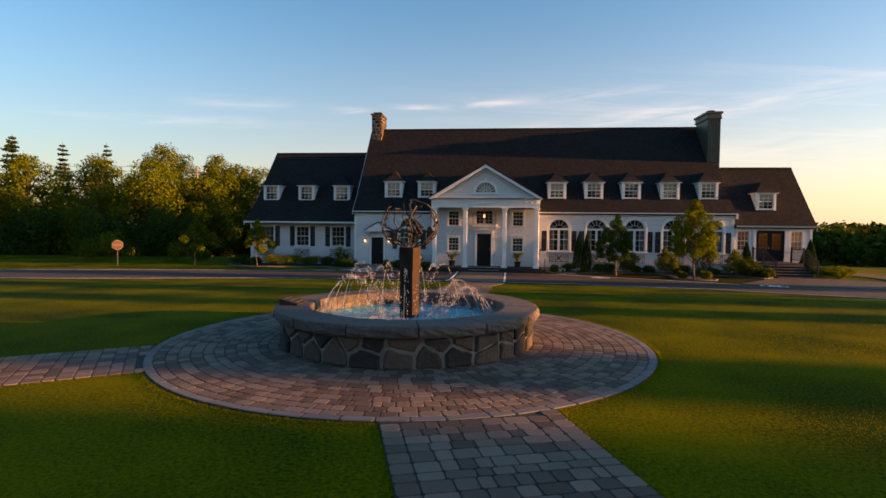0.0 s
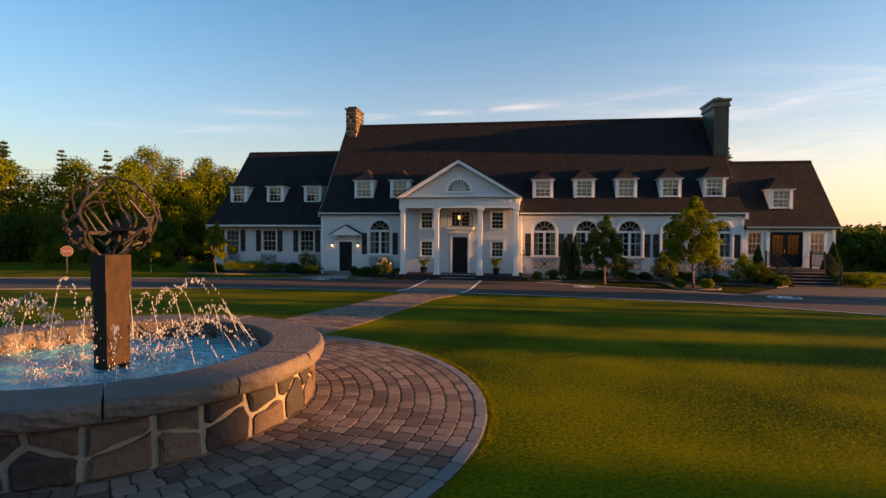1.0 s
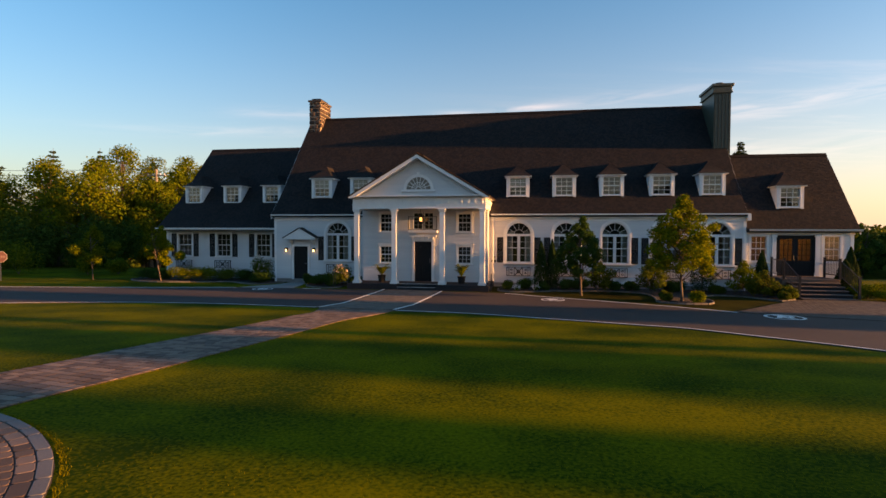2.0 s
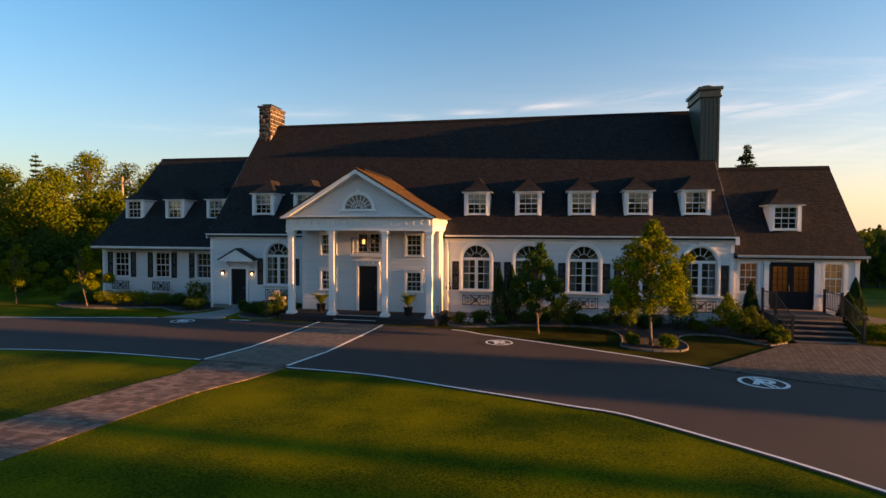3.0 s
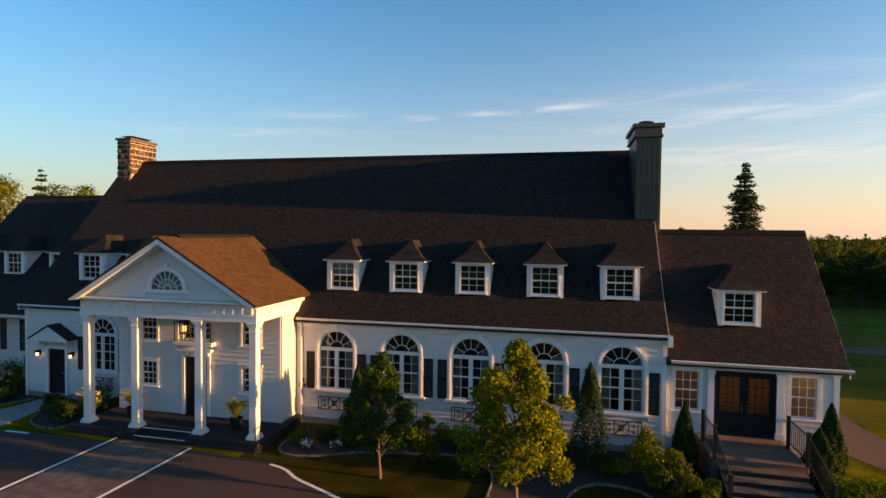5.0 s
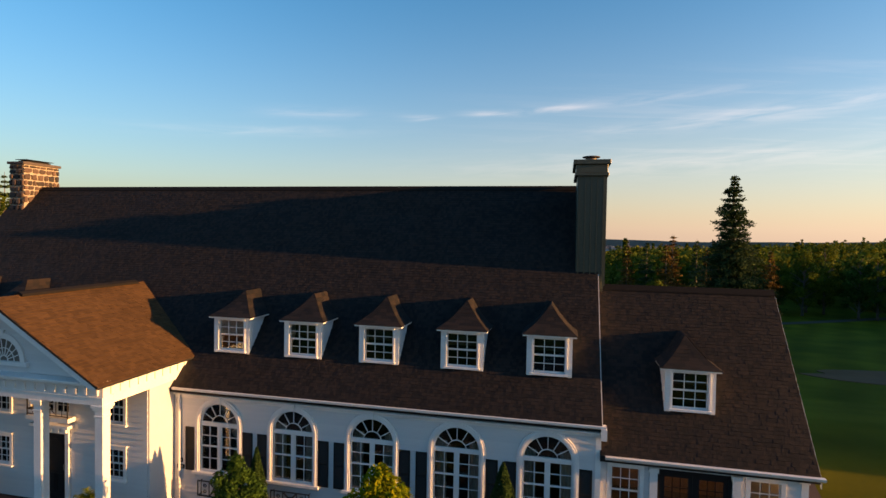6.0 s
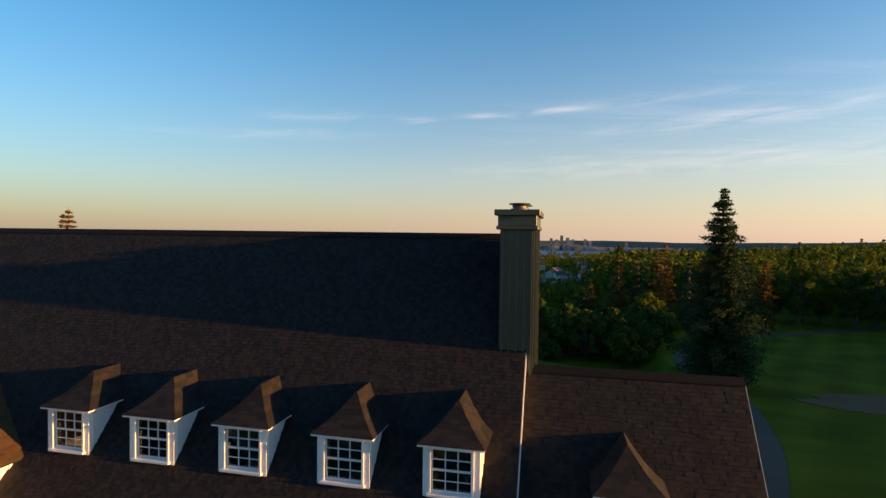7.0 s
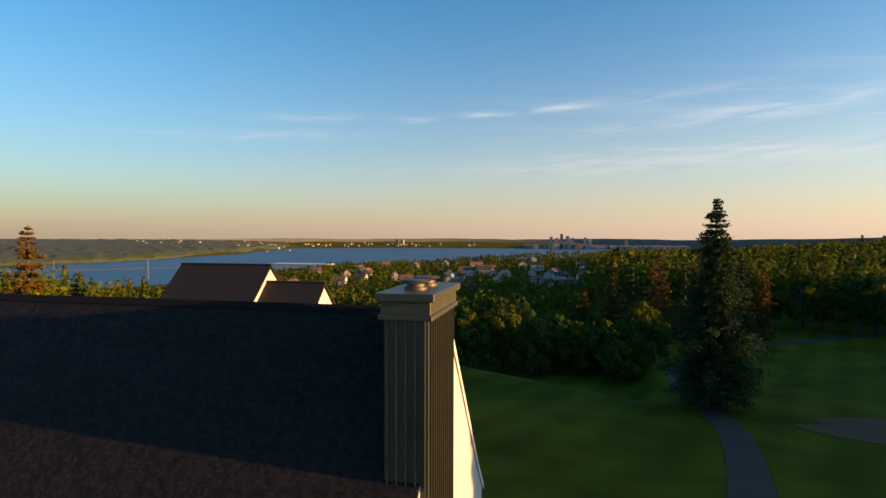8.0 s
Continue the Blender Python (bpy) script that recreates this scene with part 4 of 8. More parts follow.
def column(cx, cy, z0, z1, w=0.30):
    h = w / 2
    bm = boxes((cx - h - 0.06, cy - h - 0.06, z0, cx + h + 0.06, cy + h + 0.06, z0 + 0.10), (cx - h - 0.03, cy - h - 0.03, z0 + 0.10, cx + h + 0.03, cy + h + 0.03, z0 + 0.17),
               (cx - h + 0.015, cy - h + 0.015, z0 + 0.17, cx + h - 0.015, cy + h - 0.015, z1 - 0.16), (cx - h - 0.005, cy - h - 0.005, z1 - 0.36, cx + h + 0.005, cy + h + 0.005, z1 - 0.31),
               (cx - h - 0.03, cy - h - 0.03, z1 - 0.16, cx + h + 0.03, cy + h + 0.03, z1 - 0.08), (cx - h - 0.06, cy - h - 0.06, z1 - 0.08, cx + h + 0.06, cy + h + 0.06, z1), bevel=0.008)
    return part("column", bm, M["trim"], club, "tall square white column")


for cx in COLS:
    column(cx, PF + 0.17, FLOOR, 3.42)
BX0, BX1 = -3.13, 4.18
# the wall behind the columns
up = [(-2.03, -1.31), (2.52, 3.24)]
p_holes = [(a, b, 2.2, 3.2) for a, b in up] + [(a, b, 0.40, 1.34) for a, b in up] + [(0.0, 1.0, FLOOR, 1.62), (-0.1, 1.12, 2.3, 3.3)]
back = wall_panel("wall", BUMP_Y, BX0, BX1, -1.1, 3.5, p_holes, label="white clapboard wall behind the columns")
siding(back, BUMP_Y, BX0 + 0.06, BX1 - 0.06, FLOOR, 3.45, [(a - 0.13, b + 0.13, c - 0.09, d + 0.13) for a, b, c, d in p_holes[:4]] + [(-0.2, 1.2, -1, 2.02), (-0.32, 1.32, 2.02, 3.5)])
for a, b in up:
    sash_window((a + b) / 2, 2.2, 3.2, b - a, BUMP_Y, club, cols=3, rows=4)
    sash_window((a + b) / 2, 0.40, 1.34, b - a, BUMP_Y, club, cols=3, rows=4)
for x0, x1 in ((BX0, BX0 + 0.2), (BX1 - 0.2, BX1)):
    part("return_wall", boxes((x0, BUMP_Y + 0.22, -1.1, x1, WALL_Y + 0.3, 3.6)), M["white"], club, "white side wall of the porch")
part("interior_ceiling", boxes((BX0 + 0.2, BUMP_Y + 0.22, 1.85, BX1 - 0.2, WALL_Y + 1.5, 1.95)), M["dark_room"], club)
# front door with case and cornice
bm = bmesh.new()
box(bm, -0.14, BUMP_Y - 0.08, FLOOR, 0.0, BUMP_Y + 0.02, 1.66)
box(bm, 1.0, BUMP_Y - 0.08, FLOOR, 1.14, BUMP_Y + 0.02, 1.66)
box(bm, -0.14, BUMP_Y - 0.08, 1.66, 1.14, BUMP_Y + 0.02, 1.88)
box(bm, -0.28, BUMP_Y - 0.24, 1.88, 1.28, BUMP_Y + 0.02, 1.98)
for k in range(5):
    box(bm, -0.14 + k * 0.29, BUMP_Y - 0.15, 1.72, -0.05 + k * 0.29, BUMP_Y - 0.079, 1.88)
part("door_case", bm, M["trim"], club, "white moulded door surround with small blocks")
bm = boxes((0.0, BUMP_Y + 0.04, FLOOR, 1.0, BUMP_Y + 0.09, 1.64))
border(bm, 0.05, 0.95, -0.5, 1.6, 0.1, BUMP_Y + 0.02, BUMP_Y + 0.041)
for a in (0.19, 0.53):
    border(bm, a, a + 0.28, -0.32, 0.28, 0.035, BUMP_Y + 0.022, BUMP_Y + 0.041)
for k in range(12):
    p, q = math.pi * k / 12, math.pi * (k + 1) / 12
    prism(bm, [(0.5 + 0.28 * math.cos(p), 1.1 + 0.3 * math.sin(p)), (0.5 + 0.33 * math.cos(p), 1.1 + 0.35 * math.sin(p)), (0.5 + 0.33 * math.cos(q), 1.1 + 0.35 * math.sin(q)), (0.5 + 0.28 * math.cos(q), 1.1 + 0.3 * math.sin(q))], "y", BUMP_Y + 0.02, BUMP_Y + 0.041)
door = part("door", bm, M["black"], club, "dark wooden front door with arched panel")
part("handle", tube(bmesh.new(), [(0.9, BUMP_Y + 0.03, 0.42), (0.9, BUMP_Y - 0.03, 0.45), (0.9, BUMP_Y - 0.03, 0.62), (0.9, BUMP_Y + 0.03, 0.65)], 0.012, 6), M["steel"], door)
# little balcony window over the door
for a, b in ((-0.1, 0.49), (0.53, 1.12)):
    bm = bmesh.new()
    border(bm, a, b, 2.3, 3.3, 0.06, BUMP_Y + 0.02, BUMP_Y + 0.06)
    w = part("window", bm, M["trim"], club, "paired balcony casement")
    glazing(w, M["trim"], a + 0.06, b - 0.06, 2.36, 3.24, 2, 4, BUMP_Y + 0.025)
    part("pane", boxes((a + 0.03, BUMP_Y + 0.065, 2.33, b - 0.03, BUMP_Y + 0.07, 3.27)), M["glass"], w).visible_shadow = False
bm = bmesh.new()
box(bm, -0.34, BUMP_Y - 0.30, 2.12, 1.36, BUMP_Y + 0.02, 2.26)
part("balcony_ledge", bm, M["trim"], club)
bm = bmesh.new()
border(bm, -0.3, 1.32, 2.3, 3.05, 0.025, BUMP_Y - 0.28, BUMP_Y - 0.255)
rail = part("balcony_rail", bm, M["iron"], club, "black iron balcony rail")
for k in range(1, 7):
    x = -0.3 + 1.62 * k / 7
    part("baluster", boxes((x - 0.007, BUMP_Y - 0.275, 2.3, x + 0.007, BUMP_Y - 0.26, 3.05)), M["iron"], rail)
for k in (-1, 1):
    bm = tube(bmesh.new(), [(0.51 - 0.3, BUMP_Y - 0.267, 2.67 - k * 0.3), (0.51 + 0.3, BUMP_Y - 0.267, 2.67 + k * 0.3)], 0.014, 5)
    part("cross_bar", bm, M["iron"], rail)
for x in (-0.3, 1.32):
    part("bracket", boxes((x - 0.013, BUMP_Y - 0.281, 2.26, x + 0.013, BUMP_Y - 0.254, 3.052)), M["iron"], rail)
    part("bracket", boxes((x - 0.01, BUMP_Y - 0.26, 3.02, x + 0.01, BUMP_Y, 3.045)), M["iron"], rail)

# entablature, dentils, blocks of the frieze
EX0, EX1 = PX - 3.68, PX + 3.64
bm = boxes((EX0, PF - 0.02, 3.42, EX1, PF + 0.36, 3.62), (EX0 - 0.02, PF - 0.04, 3.62, EX1 + 0.02, PF + 0.36, 3.66), (EX0, PF, 3.66, EX1, PF + 0.34, 3.98))
for x0, x1, xs in ((EX0, EX0 + 0.36, EX0 - 0.02), (EX1 - 0.36, EX1, EX1 + 0.02)):
    part("entablature", boxes((x0, PF + 0.362, 3.42, x1, 41.9, 3.98)), M["trim"], club, "white side entablature")
part("entablature", bm, M["trim"], club, "white moulded entablature")
part("porch_ceiling", boxes((EX0 + 0.3, PF + 0.3, 3.6, EX1 - 0.3, WALL_Y, 3.66)), M["trim"], club)
block = mesh_of("frieze_block", boxes((-0.055, -0.05, 0.0, 0.055, 0.0, 0.22), bevel=0.006))
block.materials.append(M["trim"])
for k in range(20):
    ob = new("frieze_block", block)
    place_under(ob, club)
    ob.location = (EX0 + 0.2 + k * (EX1 - EX0 - 0.4) / 19, PF, 3.70)
dent = mesh_of("dentil", boxes((-0.033, -0.07, 0.0, 0.033, 0.0, 0.075)))
dent.materials.append(M["trim"])
for k in range(60):
    ob = new("dentil", dent)
    place_under(ob, club)
    ob.location = (EX0 + 0.06 + k * (EX1 - EX0 - 0.12) / 59, PF - 0.01, 3.99)
for k in range(11):
    ob = new("frieze_block", block)
    place_under(ob, club)
    ob.location = (EX1, PF + 0.3 + k * 0.34, 3.70)
    ob.rotation_euler = (0, 0, radians(90))
part("cornice", boxes((EX0 - 0.12, PF - 0.30, 4.065, EX1 + 0.12, PF + 0.2, 4.13), (EX0 - 0.05, PF - 0.08, 3.98, EX1 + 0.05, PF + 0.2, 3.99)), M["trim"], club, "white cornice")
for s, x in ((-1, EX0), (1, EX1)):
    part("cornice", boxes((x - 0.16 if s < 0 else x - 0.2, PF + 0.2, 4.0, x + 0.2 if s < 0 else x + 0.16, 42.3, 4.10)), M["trim"], club)
# pediment
HALF, APEX = 3.80, 6.36
slope_p = (APEX - 4.1) / HALF
ped = part("pediment", prism(bmesh.new(), [(PX - 3.44, 4.12), (PX + 3.44, 4.12), (PX, 4.12 + 3.44 * slope_p)], "y", PF + 0.12, PF + 0.3), M["white"], club, "white clapboard pediment")
siding(ped, PF + 0.12, 0, 0, 4.16, 4.12 + 3.3 * slope_p, [(PX - 0.92, PX + 0.92, 4.1, 4.45)], [(PX, 4.42, 0.82)], slope=lambda z: (PX - 3.44 + (z - 4.12) / slope_p, PX + 3.44 - (z - 4.12) / slope_p))
bm = bmesh.new()
for s in (-1, 1):
    prism(bm, [(PX, APEX - 0.02), (PX + s * HALF, 4.08), (PX + s * HALF, 3.98), (PX + s * (HALF - 0.3), 4.02), (PX, APEX - 0.27)], "y", PF - 0.38, PF + 0.14)
part("raking_cornice", bm, M["trim"], club, "white raking cornice")
rake_dent = mesh_of("dentil", boxes((-0.03, 0.05, -0.06, 0.03, 0.121, 0.02)))
rake_dent.materials.append(M["trim"])
for s in (-1, 1):
    n = 26
    for k in range(n):
        u = (k + 0.5) / n
        x = PX + s * (0.15 + 3.1 * u)
        z = APEX - 0.32 - abs(x - PX) * slope_p
        ob = new("dentil", rake_dent)
        place_under(ob, club)
        ob.location = (x, PF, z)
# half-round light in the pediment
FXC = PX
bm = bmesh.new()
r0 = 0.67
n = 20
for k in range(n):
    p, q = math.pi * k / n, math.pi * (k + 1) / n
    for ra, rb, ya in ((r0, r0 + 0.16, PF + 0.04), (r0 * 0.55, r0 * 0.55 + 0.025, PF + 0.1), (r0 * 0.2, r0 * 0.2 + 0.03, PF + 0.1)):
        prism(bm, [(FXC + ra * math.cos(p), 4.45 + ra * math.sin(p)), (FXC + rb * math.cos(p), 4.45 + rb * math.sin(p)), (FXC + rb * math.cos(q), 4.45 + rb * math.sin(q)), (FXC + ra * math.cos(q), 4.45 + ra * math.sin(q))], "y", ya, PF + 0.14)
for k in range(1, 9):
    p = math.pi * k / 9
    ux, uz, e = math.cos(p), math.sin(p), 0.013
    prism(bm, [(FXC + ux * 0.15 - uz * e, 4.45 + uz * 0.15 + ux * e), (FXC + ux * r0 - uz * e, 4.45 + uz * r0 + ux * e), (FXC + ux * r0 + uz * e, 4.45 + uz * r0 - ux * e), (FXC + ux * 0.15 + uz * e, 4.45 + uz * 0.15 - ux * e)], "y", PF + 0.1, PF + 0.14)
box(bm, FXC - 0.95, PF + 0.0, 4.34, FXC + 0.95, PF + 0.14, 4.45)
prism(bm, [(FXC - 0.06, 4.45 + r0 + 0.1), (FXC + 0.06, 4.45 + r0 + 0.1), (FXC + 0.09, 4.45 + r0 + 0.26), (FXC - 0.09, 4.45 + r0 + 0.26)], "y", PF + 0.02, PF + 0.12)
w = part("window", bm, M["trim"], club, "half-round fan window in the pediment")
part("pane", prism(bmesh.new(), [(FXC + r0 * math.cos(math.pi * k / n), 4.45 + r0 * math.sin(math.pi * k / n)) for k in range(n + 1)], "y", PF + 0.111, PF + 0.116), mat("dark_glass", (0.10, 0.095, 0.09), (0.16, 0.15, 0.14), rough=0.12, bump=0), w)
# portico roof, running back into the main slope
bm = bmesh.new()
for s in (-1, 1):
    prism(bm, [(PX, APEX), (PX + s * (HALF + 0.06), 4.06), (PX + s * (HALF + 0.06), 4.0), (PX, APEX - 0.08)], "y", PF - 0.40, 44.1)
roof_porch = part("roof", bm, M["roof_base"], club, "brown shingle roof of the portico")
part("ridge_vent", prism(bmesh.new(), [(PX - 0.17, APEX - 0.045), (PX - 0.15, APEX + 0.03), (PX, APEX + 0.10), (PX + 0.15, APEX + 0.03), (PX + 0.17, APEX - 0.045)], "y", PF + 0.55, 43.55), M["ridge"], roof_porch, "dark ridge vent")

# ---- dormers and chimneys ----
def roof_z(profile, y):
    return float(np.interp(y, [p[0] for p in profile], [p[1] for p in profile]))


def dormer(cx, y, zs, profile, w=1.32, h=1.18, blind=None):
    """A small hipped dormer: white cheeks and front, sash window, flared shingle roof."""
    x0, x1 = cx - w / 2, cx + w / 2
    ze = zs + h
    yb = float(np.interp(ze, [p[1] for p in profile], [p[0] for p in profile])) + 0.1
    ww_, z0, z1 = 0.96, zs + 0.09, ze - 0.07
    d = part("dormer", boxes((cx - ww_ / 2, y, zs - 0.02, cx + ww_ / 2, y + 0.12, z0)), M["white"], club, "white hipped dormer with sash window")
    for a, b in ((x0, cx - ww_ / 2), (cx + ww_ / 2, x1)):
        part("front_board", boxes((a, y, zs, b, y + 0.12, ze)), M["white"], d)
    part("front_board", boxes((cx - ww_ / 2, y, z1, cx + ww_ / 2, y + 0.12, ze)), M["white"], d)
    for a, b in ((x0, x0 + 0.1), (x1 - 0.1, x1)):
        part("cheek", prism(bmesh.new(), [(y + 0.12, zs - 0.3), (y + 0.12, ze), (yb, ze), (yb, ze - 0.25)], "x", a, b), M["white"], d)
    for a in (x0 - 0.012, x1 - 0.14):
        part("corner_board", boxes((a, y - 0.03, zs - 0.03, a + 0.152, y + 0.13, ze)), M["trim"], d)
    for i in range(5):
        z = zs + 0.02 + i * 0.21
        yy = float(np.interp(z + 0.1, [p[1] for p in profile], [p[0] for p in profile]))
        for xx, s in ((x0, -1), (x1, 1)):
            if yy > y + 0.18:
                part("cheek_board", prism(bmesh.new(), [(xx, z), (xx + s * 0.02, z), (xx + s * 0.006, z + 0.215), (xx, z + 0.215)], "y", y + 0.14, yy + 0.05), M["white"], d)
    sash_window(cx, z0, z1, ww_, y - 0.005, d, cols=3, rows=4, casing=0.05, cap=False, blind=blind, name="window_casing", label="white casing")
    # added dark sheet that stands in for the shade inside the dormer
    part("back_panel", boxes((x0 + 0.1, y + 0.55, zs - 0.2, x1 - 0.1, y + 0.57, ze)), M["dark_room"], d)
    part("eave", boxes((x0 - 0.13, y - 0.15, ze - 0.005, x1 + 0.13, y + 0.1, ze + 0.05), (x0 - 0.13, y + 0.1, ze - 0.004, x0 + 0.05, yb, ze + 0.049), (x1 - 0.05, y + 0.1, ze - 0.004, x1 + 0.13, yb, ze + 0.049)), M["trim"], d)
    # roof: hips flared at the eave, ridge running back
    n, rise, half = 8, 0.80, w / 2 + 0.15
    yr = float(np.interp(ze + rise, [p[1] for p in profile], [p[0] for p in profile])) + 0.25
    bm = bmesh.new()
    rows = []
    for i in range(n + 1):
        u = i / n
        z = ze + 0.05 + rise * (0.55 * u + 0.45 * u * u)
        hw = half * (1 - u) + 0.02 * u
        yf = y - 0.17 + 0.95 * u
        rows.append([bm.verts.new(p) for p in ((cx - hw, yr, z), (cx - hw, yf, z), (cx + hw, yf, z), (cx + hw, yr, z))])
    for a, b in zip(rows, rows[1:]):
        for k in range(3):
            bm.faces.new((a[k], a[k + 1], b[k + 1], b[k]))
    bm.faces.new(rows[-1][::-1])
    bm.faces.new(rows[0])
    rf = part("dormer_roof", bm, M["roof_base"], d, "flared brown shingle hip roof")
    # courses of shingles over the hips
    vs, fs = [], []
    rng = random.Random(int(cx * 100))
    nc = 9
    for i in range(nc):
        u0, u1 = i / nc, min(1, (i + 1.25) / nc)
        def lev(u, side):
            z = ze + 0.055 + rise * (0.55 * u + 0.45 * u * u)
            return z, half * (1 - u) + 0.02 * u, y - 0.17 + 0.95 * u
        for side in (0, 1, 2):
            z0_, h0, f0 = lev(u0, side)
            z1_, h1, f1 = lev(u1, side)
            length = 2 * h0 if side == 1 else yr - f0
            m = max(1, round(length / 0.27))
            for k in range(m):
                a, b = k / m, (k + 1) / m - 0.006 / length
                lift = 0.012 + rng.random() * 0.008
                if side == 1:
                    q = [(cx - h0 + 2 * h0 * a, f0 - lift, z0_), (cx - h0 + 2 * h0 * b, f0 - lift, z0_), (cx - h1 + 2 * h1 * b, f1, z1_ + 0.004), (cx - h1 + 2 * h1 * a, f1, z1_ + 0.004)]
                    low = [(q[0][0], f0, z0_ - 0.012), (q[1][0], f0, z0_ - 0.012)]
                else:
                    s = -1 if side == 0 else 1
                    q = [(cx + s * (h0 + lift), f0 + (yr - f0) * a, z0_), (cx + s * (h0 + lift), f0 + (yr - f0) * b, z0_), (cx + s * h1, f1 + (yr - f1) * b, z1_ + 0.004), (cx + s * h1, f1 + (yr - f1) * a, z1_ + 0.004)]
                    low = [(cx + s * h0, q[0][1], z0_ - 0.012), (cx + s * h0, q[1][1], z0_ - 0.012)]
                o = len(vs)
                vs += q + low
                fs += [(o, o + 1, o + 2, o + 3), (o + 4, o + 5, o + 1, o)]
    me = raw_mesh("shingles", vs, fs, M["shingle"])
    tagged(part("shingles", me, M["shingle"], d), kind="stuff")
    return d


DX = [5.78, 8.44, 11.10, 13.82, 16.48]
for k, cx in enumerate(DX):
    dormer(cx, 42.16, 4.26, ROOF_MAIN, blind={0: 0.5, 4: None}.get(k))
for cx in (-6.44, -3.9):
    dormer(cx, 42.16, 4.30, ROOF_MAIN, blind=0.55)
for k, cx in enumerate((-17.22, -14.24, -11.26)):
    dormer(cx, 44.9, 4.17, ROOF_WING, blind=0.6 if k == 2 else None)
dormer(20.42, 42.15, 3.52, ROOF_EAST)

# green-clad chimney at the east gable
bm = boxes((17.24, 44.70, 2.5, 18.16, 47.14, 10.5))
ch = part("chimney", bm, M["green_metal"], club, "tall green metal-clad chimney with upright seams")
seam = mesh_of("seam", boxes((-0.013, -0.050, 0, 0.013, 0.0, 1)))
seam.materials.append(M["green_metal"])
for k in range(5):
    ob = new("seam", seam)
    ob.parent = ch
    ob.location, ob.scale = (17.31 + k * 0.195, 44.70, 5.0), (1, 1, 5.5)
for k in range(12):
    ob = new("seam", seam)
    ob.parent = ch
    ob.location, ob.scale, ob.rotation_euler = (18.16, 44.80 + k * 0.2, 4.0), (1, 1, 6.5), (0, 0, radians(90))
part("chimney_cap", boxes((17.14, 44.60, 10.5, 18.26, 47.24, 10.6), (17.18, 44.64, 10.6, 18.22, 47.20, 10.88), (17.09, 44.55, 10.88, 18.31, 47.29, 11.04), bevel=0.012), M["green_metal"], ch, "stepped green metal cap")
for yy in (45.45, 46.35):
    bm = bmesh.new()
    lathe(bm, [(0.0, 11.04), (0.25, 11.04), (0.25, 11.10), (0.20, 11.11), (0.20, 11.17), (0.0, 11.17)], 24, 17.7, yy)
    fl = part("flue", bm, M["flue"], ch, "low round steel flue")
    bm = bmesh.new()
    lathe(bm, [(0.0, 11.22), (0.30, 11.215), (0.31, 11.235), (0.28, 11.25), (0.0, 11.265)], 24, 17.7, yy)
    for k in range(4):
        q = math.tau * k / 4 + 0.4
        box(bm, 17.7 + 0.17 * math.cos(q) - 0.012, yy + 0.17 * math.sin(q) - 0.012, 11.16, 17.7 + 0.17 * math.cos(q) + 0.012, yy + 0.17 * math.sin(q) + 0.012, 11.225)
    part("rain_cap", bm, M["flue"], fl, "flat rain cap on short legs")
# stone chimney at the west end of the ridge
rng = random.Random(5)
SX0, SX1, SY0, SY1 = -9.18, -8.30, 46.45, 48.3
ch2 = part("chimney", boxes((SX0 + 0.03, SY0 + 0.03, 8.0, SX1 - 0.03, SY1 - 0.03, 11.45)), mat("cream_mortar", (0.22, 0.19, 0.155), (0.33, 0.29, 0.24), fine=40, big=3, rough=0.9, bump=0.5), club, "rubble stone chimney with pale joints")
part("chimney_cap", boxes((SX0 - 0.06, SY0 - 0.06, 11.42, SX1 + 0.06, SY1 + 0.06, 11.54), bevel=0.01), M["coping"], ch2, "flat stone cap")
part("flue", boxes((SX0 + 0.2, SY0 + 0.3, 11.54, SX1 - 0.2, SY1 - 0.3, 11.62), (SX0 + 0.1, SY0 + 0.2, 11.66, SX1 - 0.1, SY1 - 0.2, 11.68)), M["black"], ch2)


def face_stones(parent, corner, along, up_len, width, normal, size, rng, material, gap=0.05):
    """Rough stones set in rows over a flat face."""
    z = 0.0
    along, normal = Vector(along), Vector(normal)
    while z < up_len - 0.06:
        h = min(size * rng.uniform(0.75, 1.25), up_len - z)
        x = 0.0
        while x < width - 0.05:
            w = min(size * rng.uniform(0.7, 1.7), width - x)
            if width - x - w < 0.1:
                w = width - x
            bm = bmesh.new()
            pts = []
            for u, v in ((0.1, 0), (0.5, -0.02), (0.9, 0.02), (1, 0.3), (0.97, 0.8), (0.8, 1), (0.3, 0.98), (0.02, 0.85), (0.03, 0.3)):
                pts.append((x + gap / 2 + (w - gap) * min(1, max(0, u + rng.uniform(-0.12, 0.12))), z + gap / 2 + (h - gap) * min(1, max(0, v + rng.uniform(-0.12, 0.12)))))
            cxm, czm = x + w / 2, z + h / 2
            out = 0.05 + rng.random() * 0.03
            base = [bm.verts.new(Vector(corner) + along * a + Vector((0, 0, b))) for a, b in pts]
            mid = [bm.verts.new(Vector(corner) + along * a + Vector((0, 0, b)) + normal * out * 0.7) for a, b in pts]
            topv = [bm.verts.new(Vector(corner) + along * (cxm + (a - cxm) * 0.72) + Vector((0, 0, czm + (b - czm) * 0.72)) + normal * out) for a, b in pts]
            n = len(pts)
            for k in range(n):
                j = (k + 1) % n
                bm.faces.new((base[k], base[j], mid[j], mid[k]))
                bm.faces.new((mid[k], mid[j], topv[j], topv[k]))
            bm.faces.new(topv)
            part("stone", bm, material, parent)
            x += w
        z += h


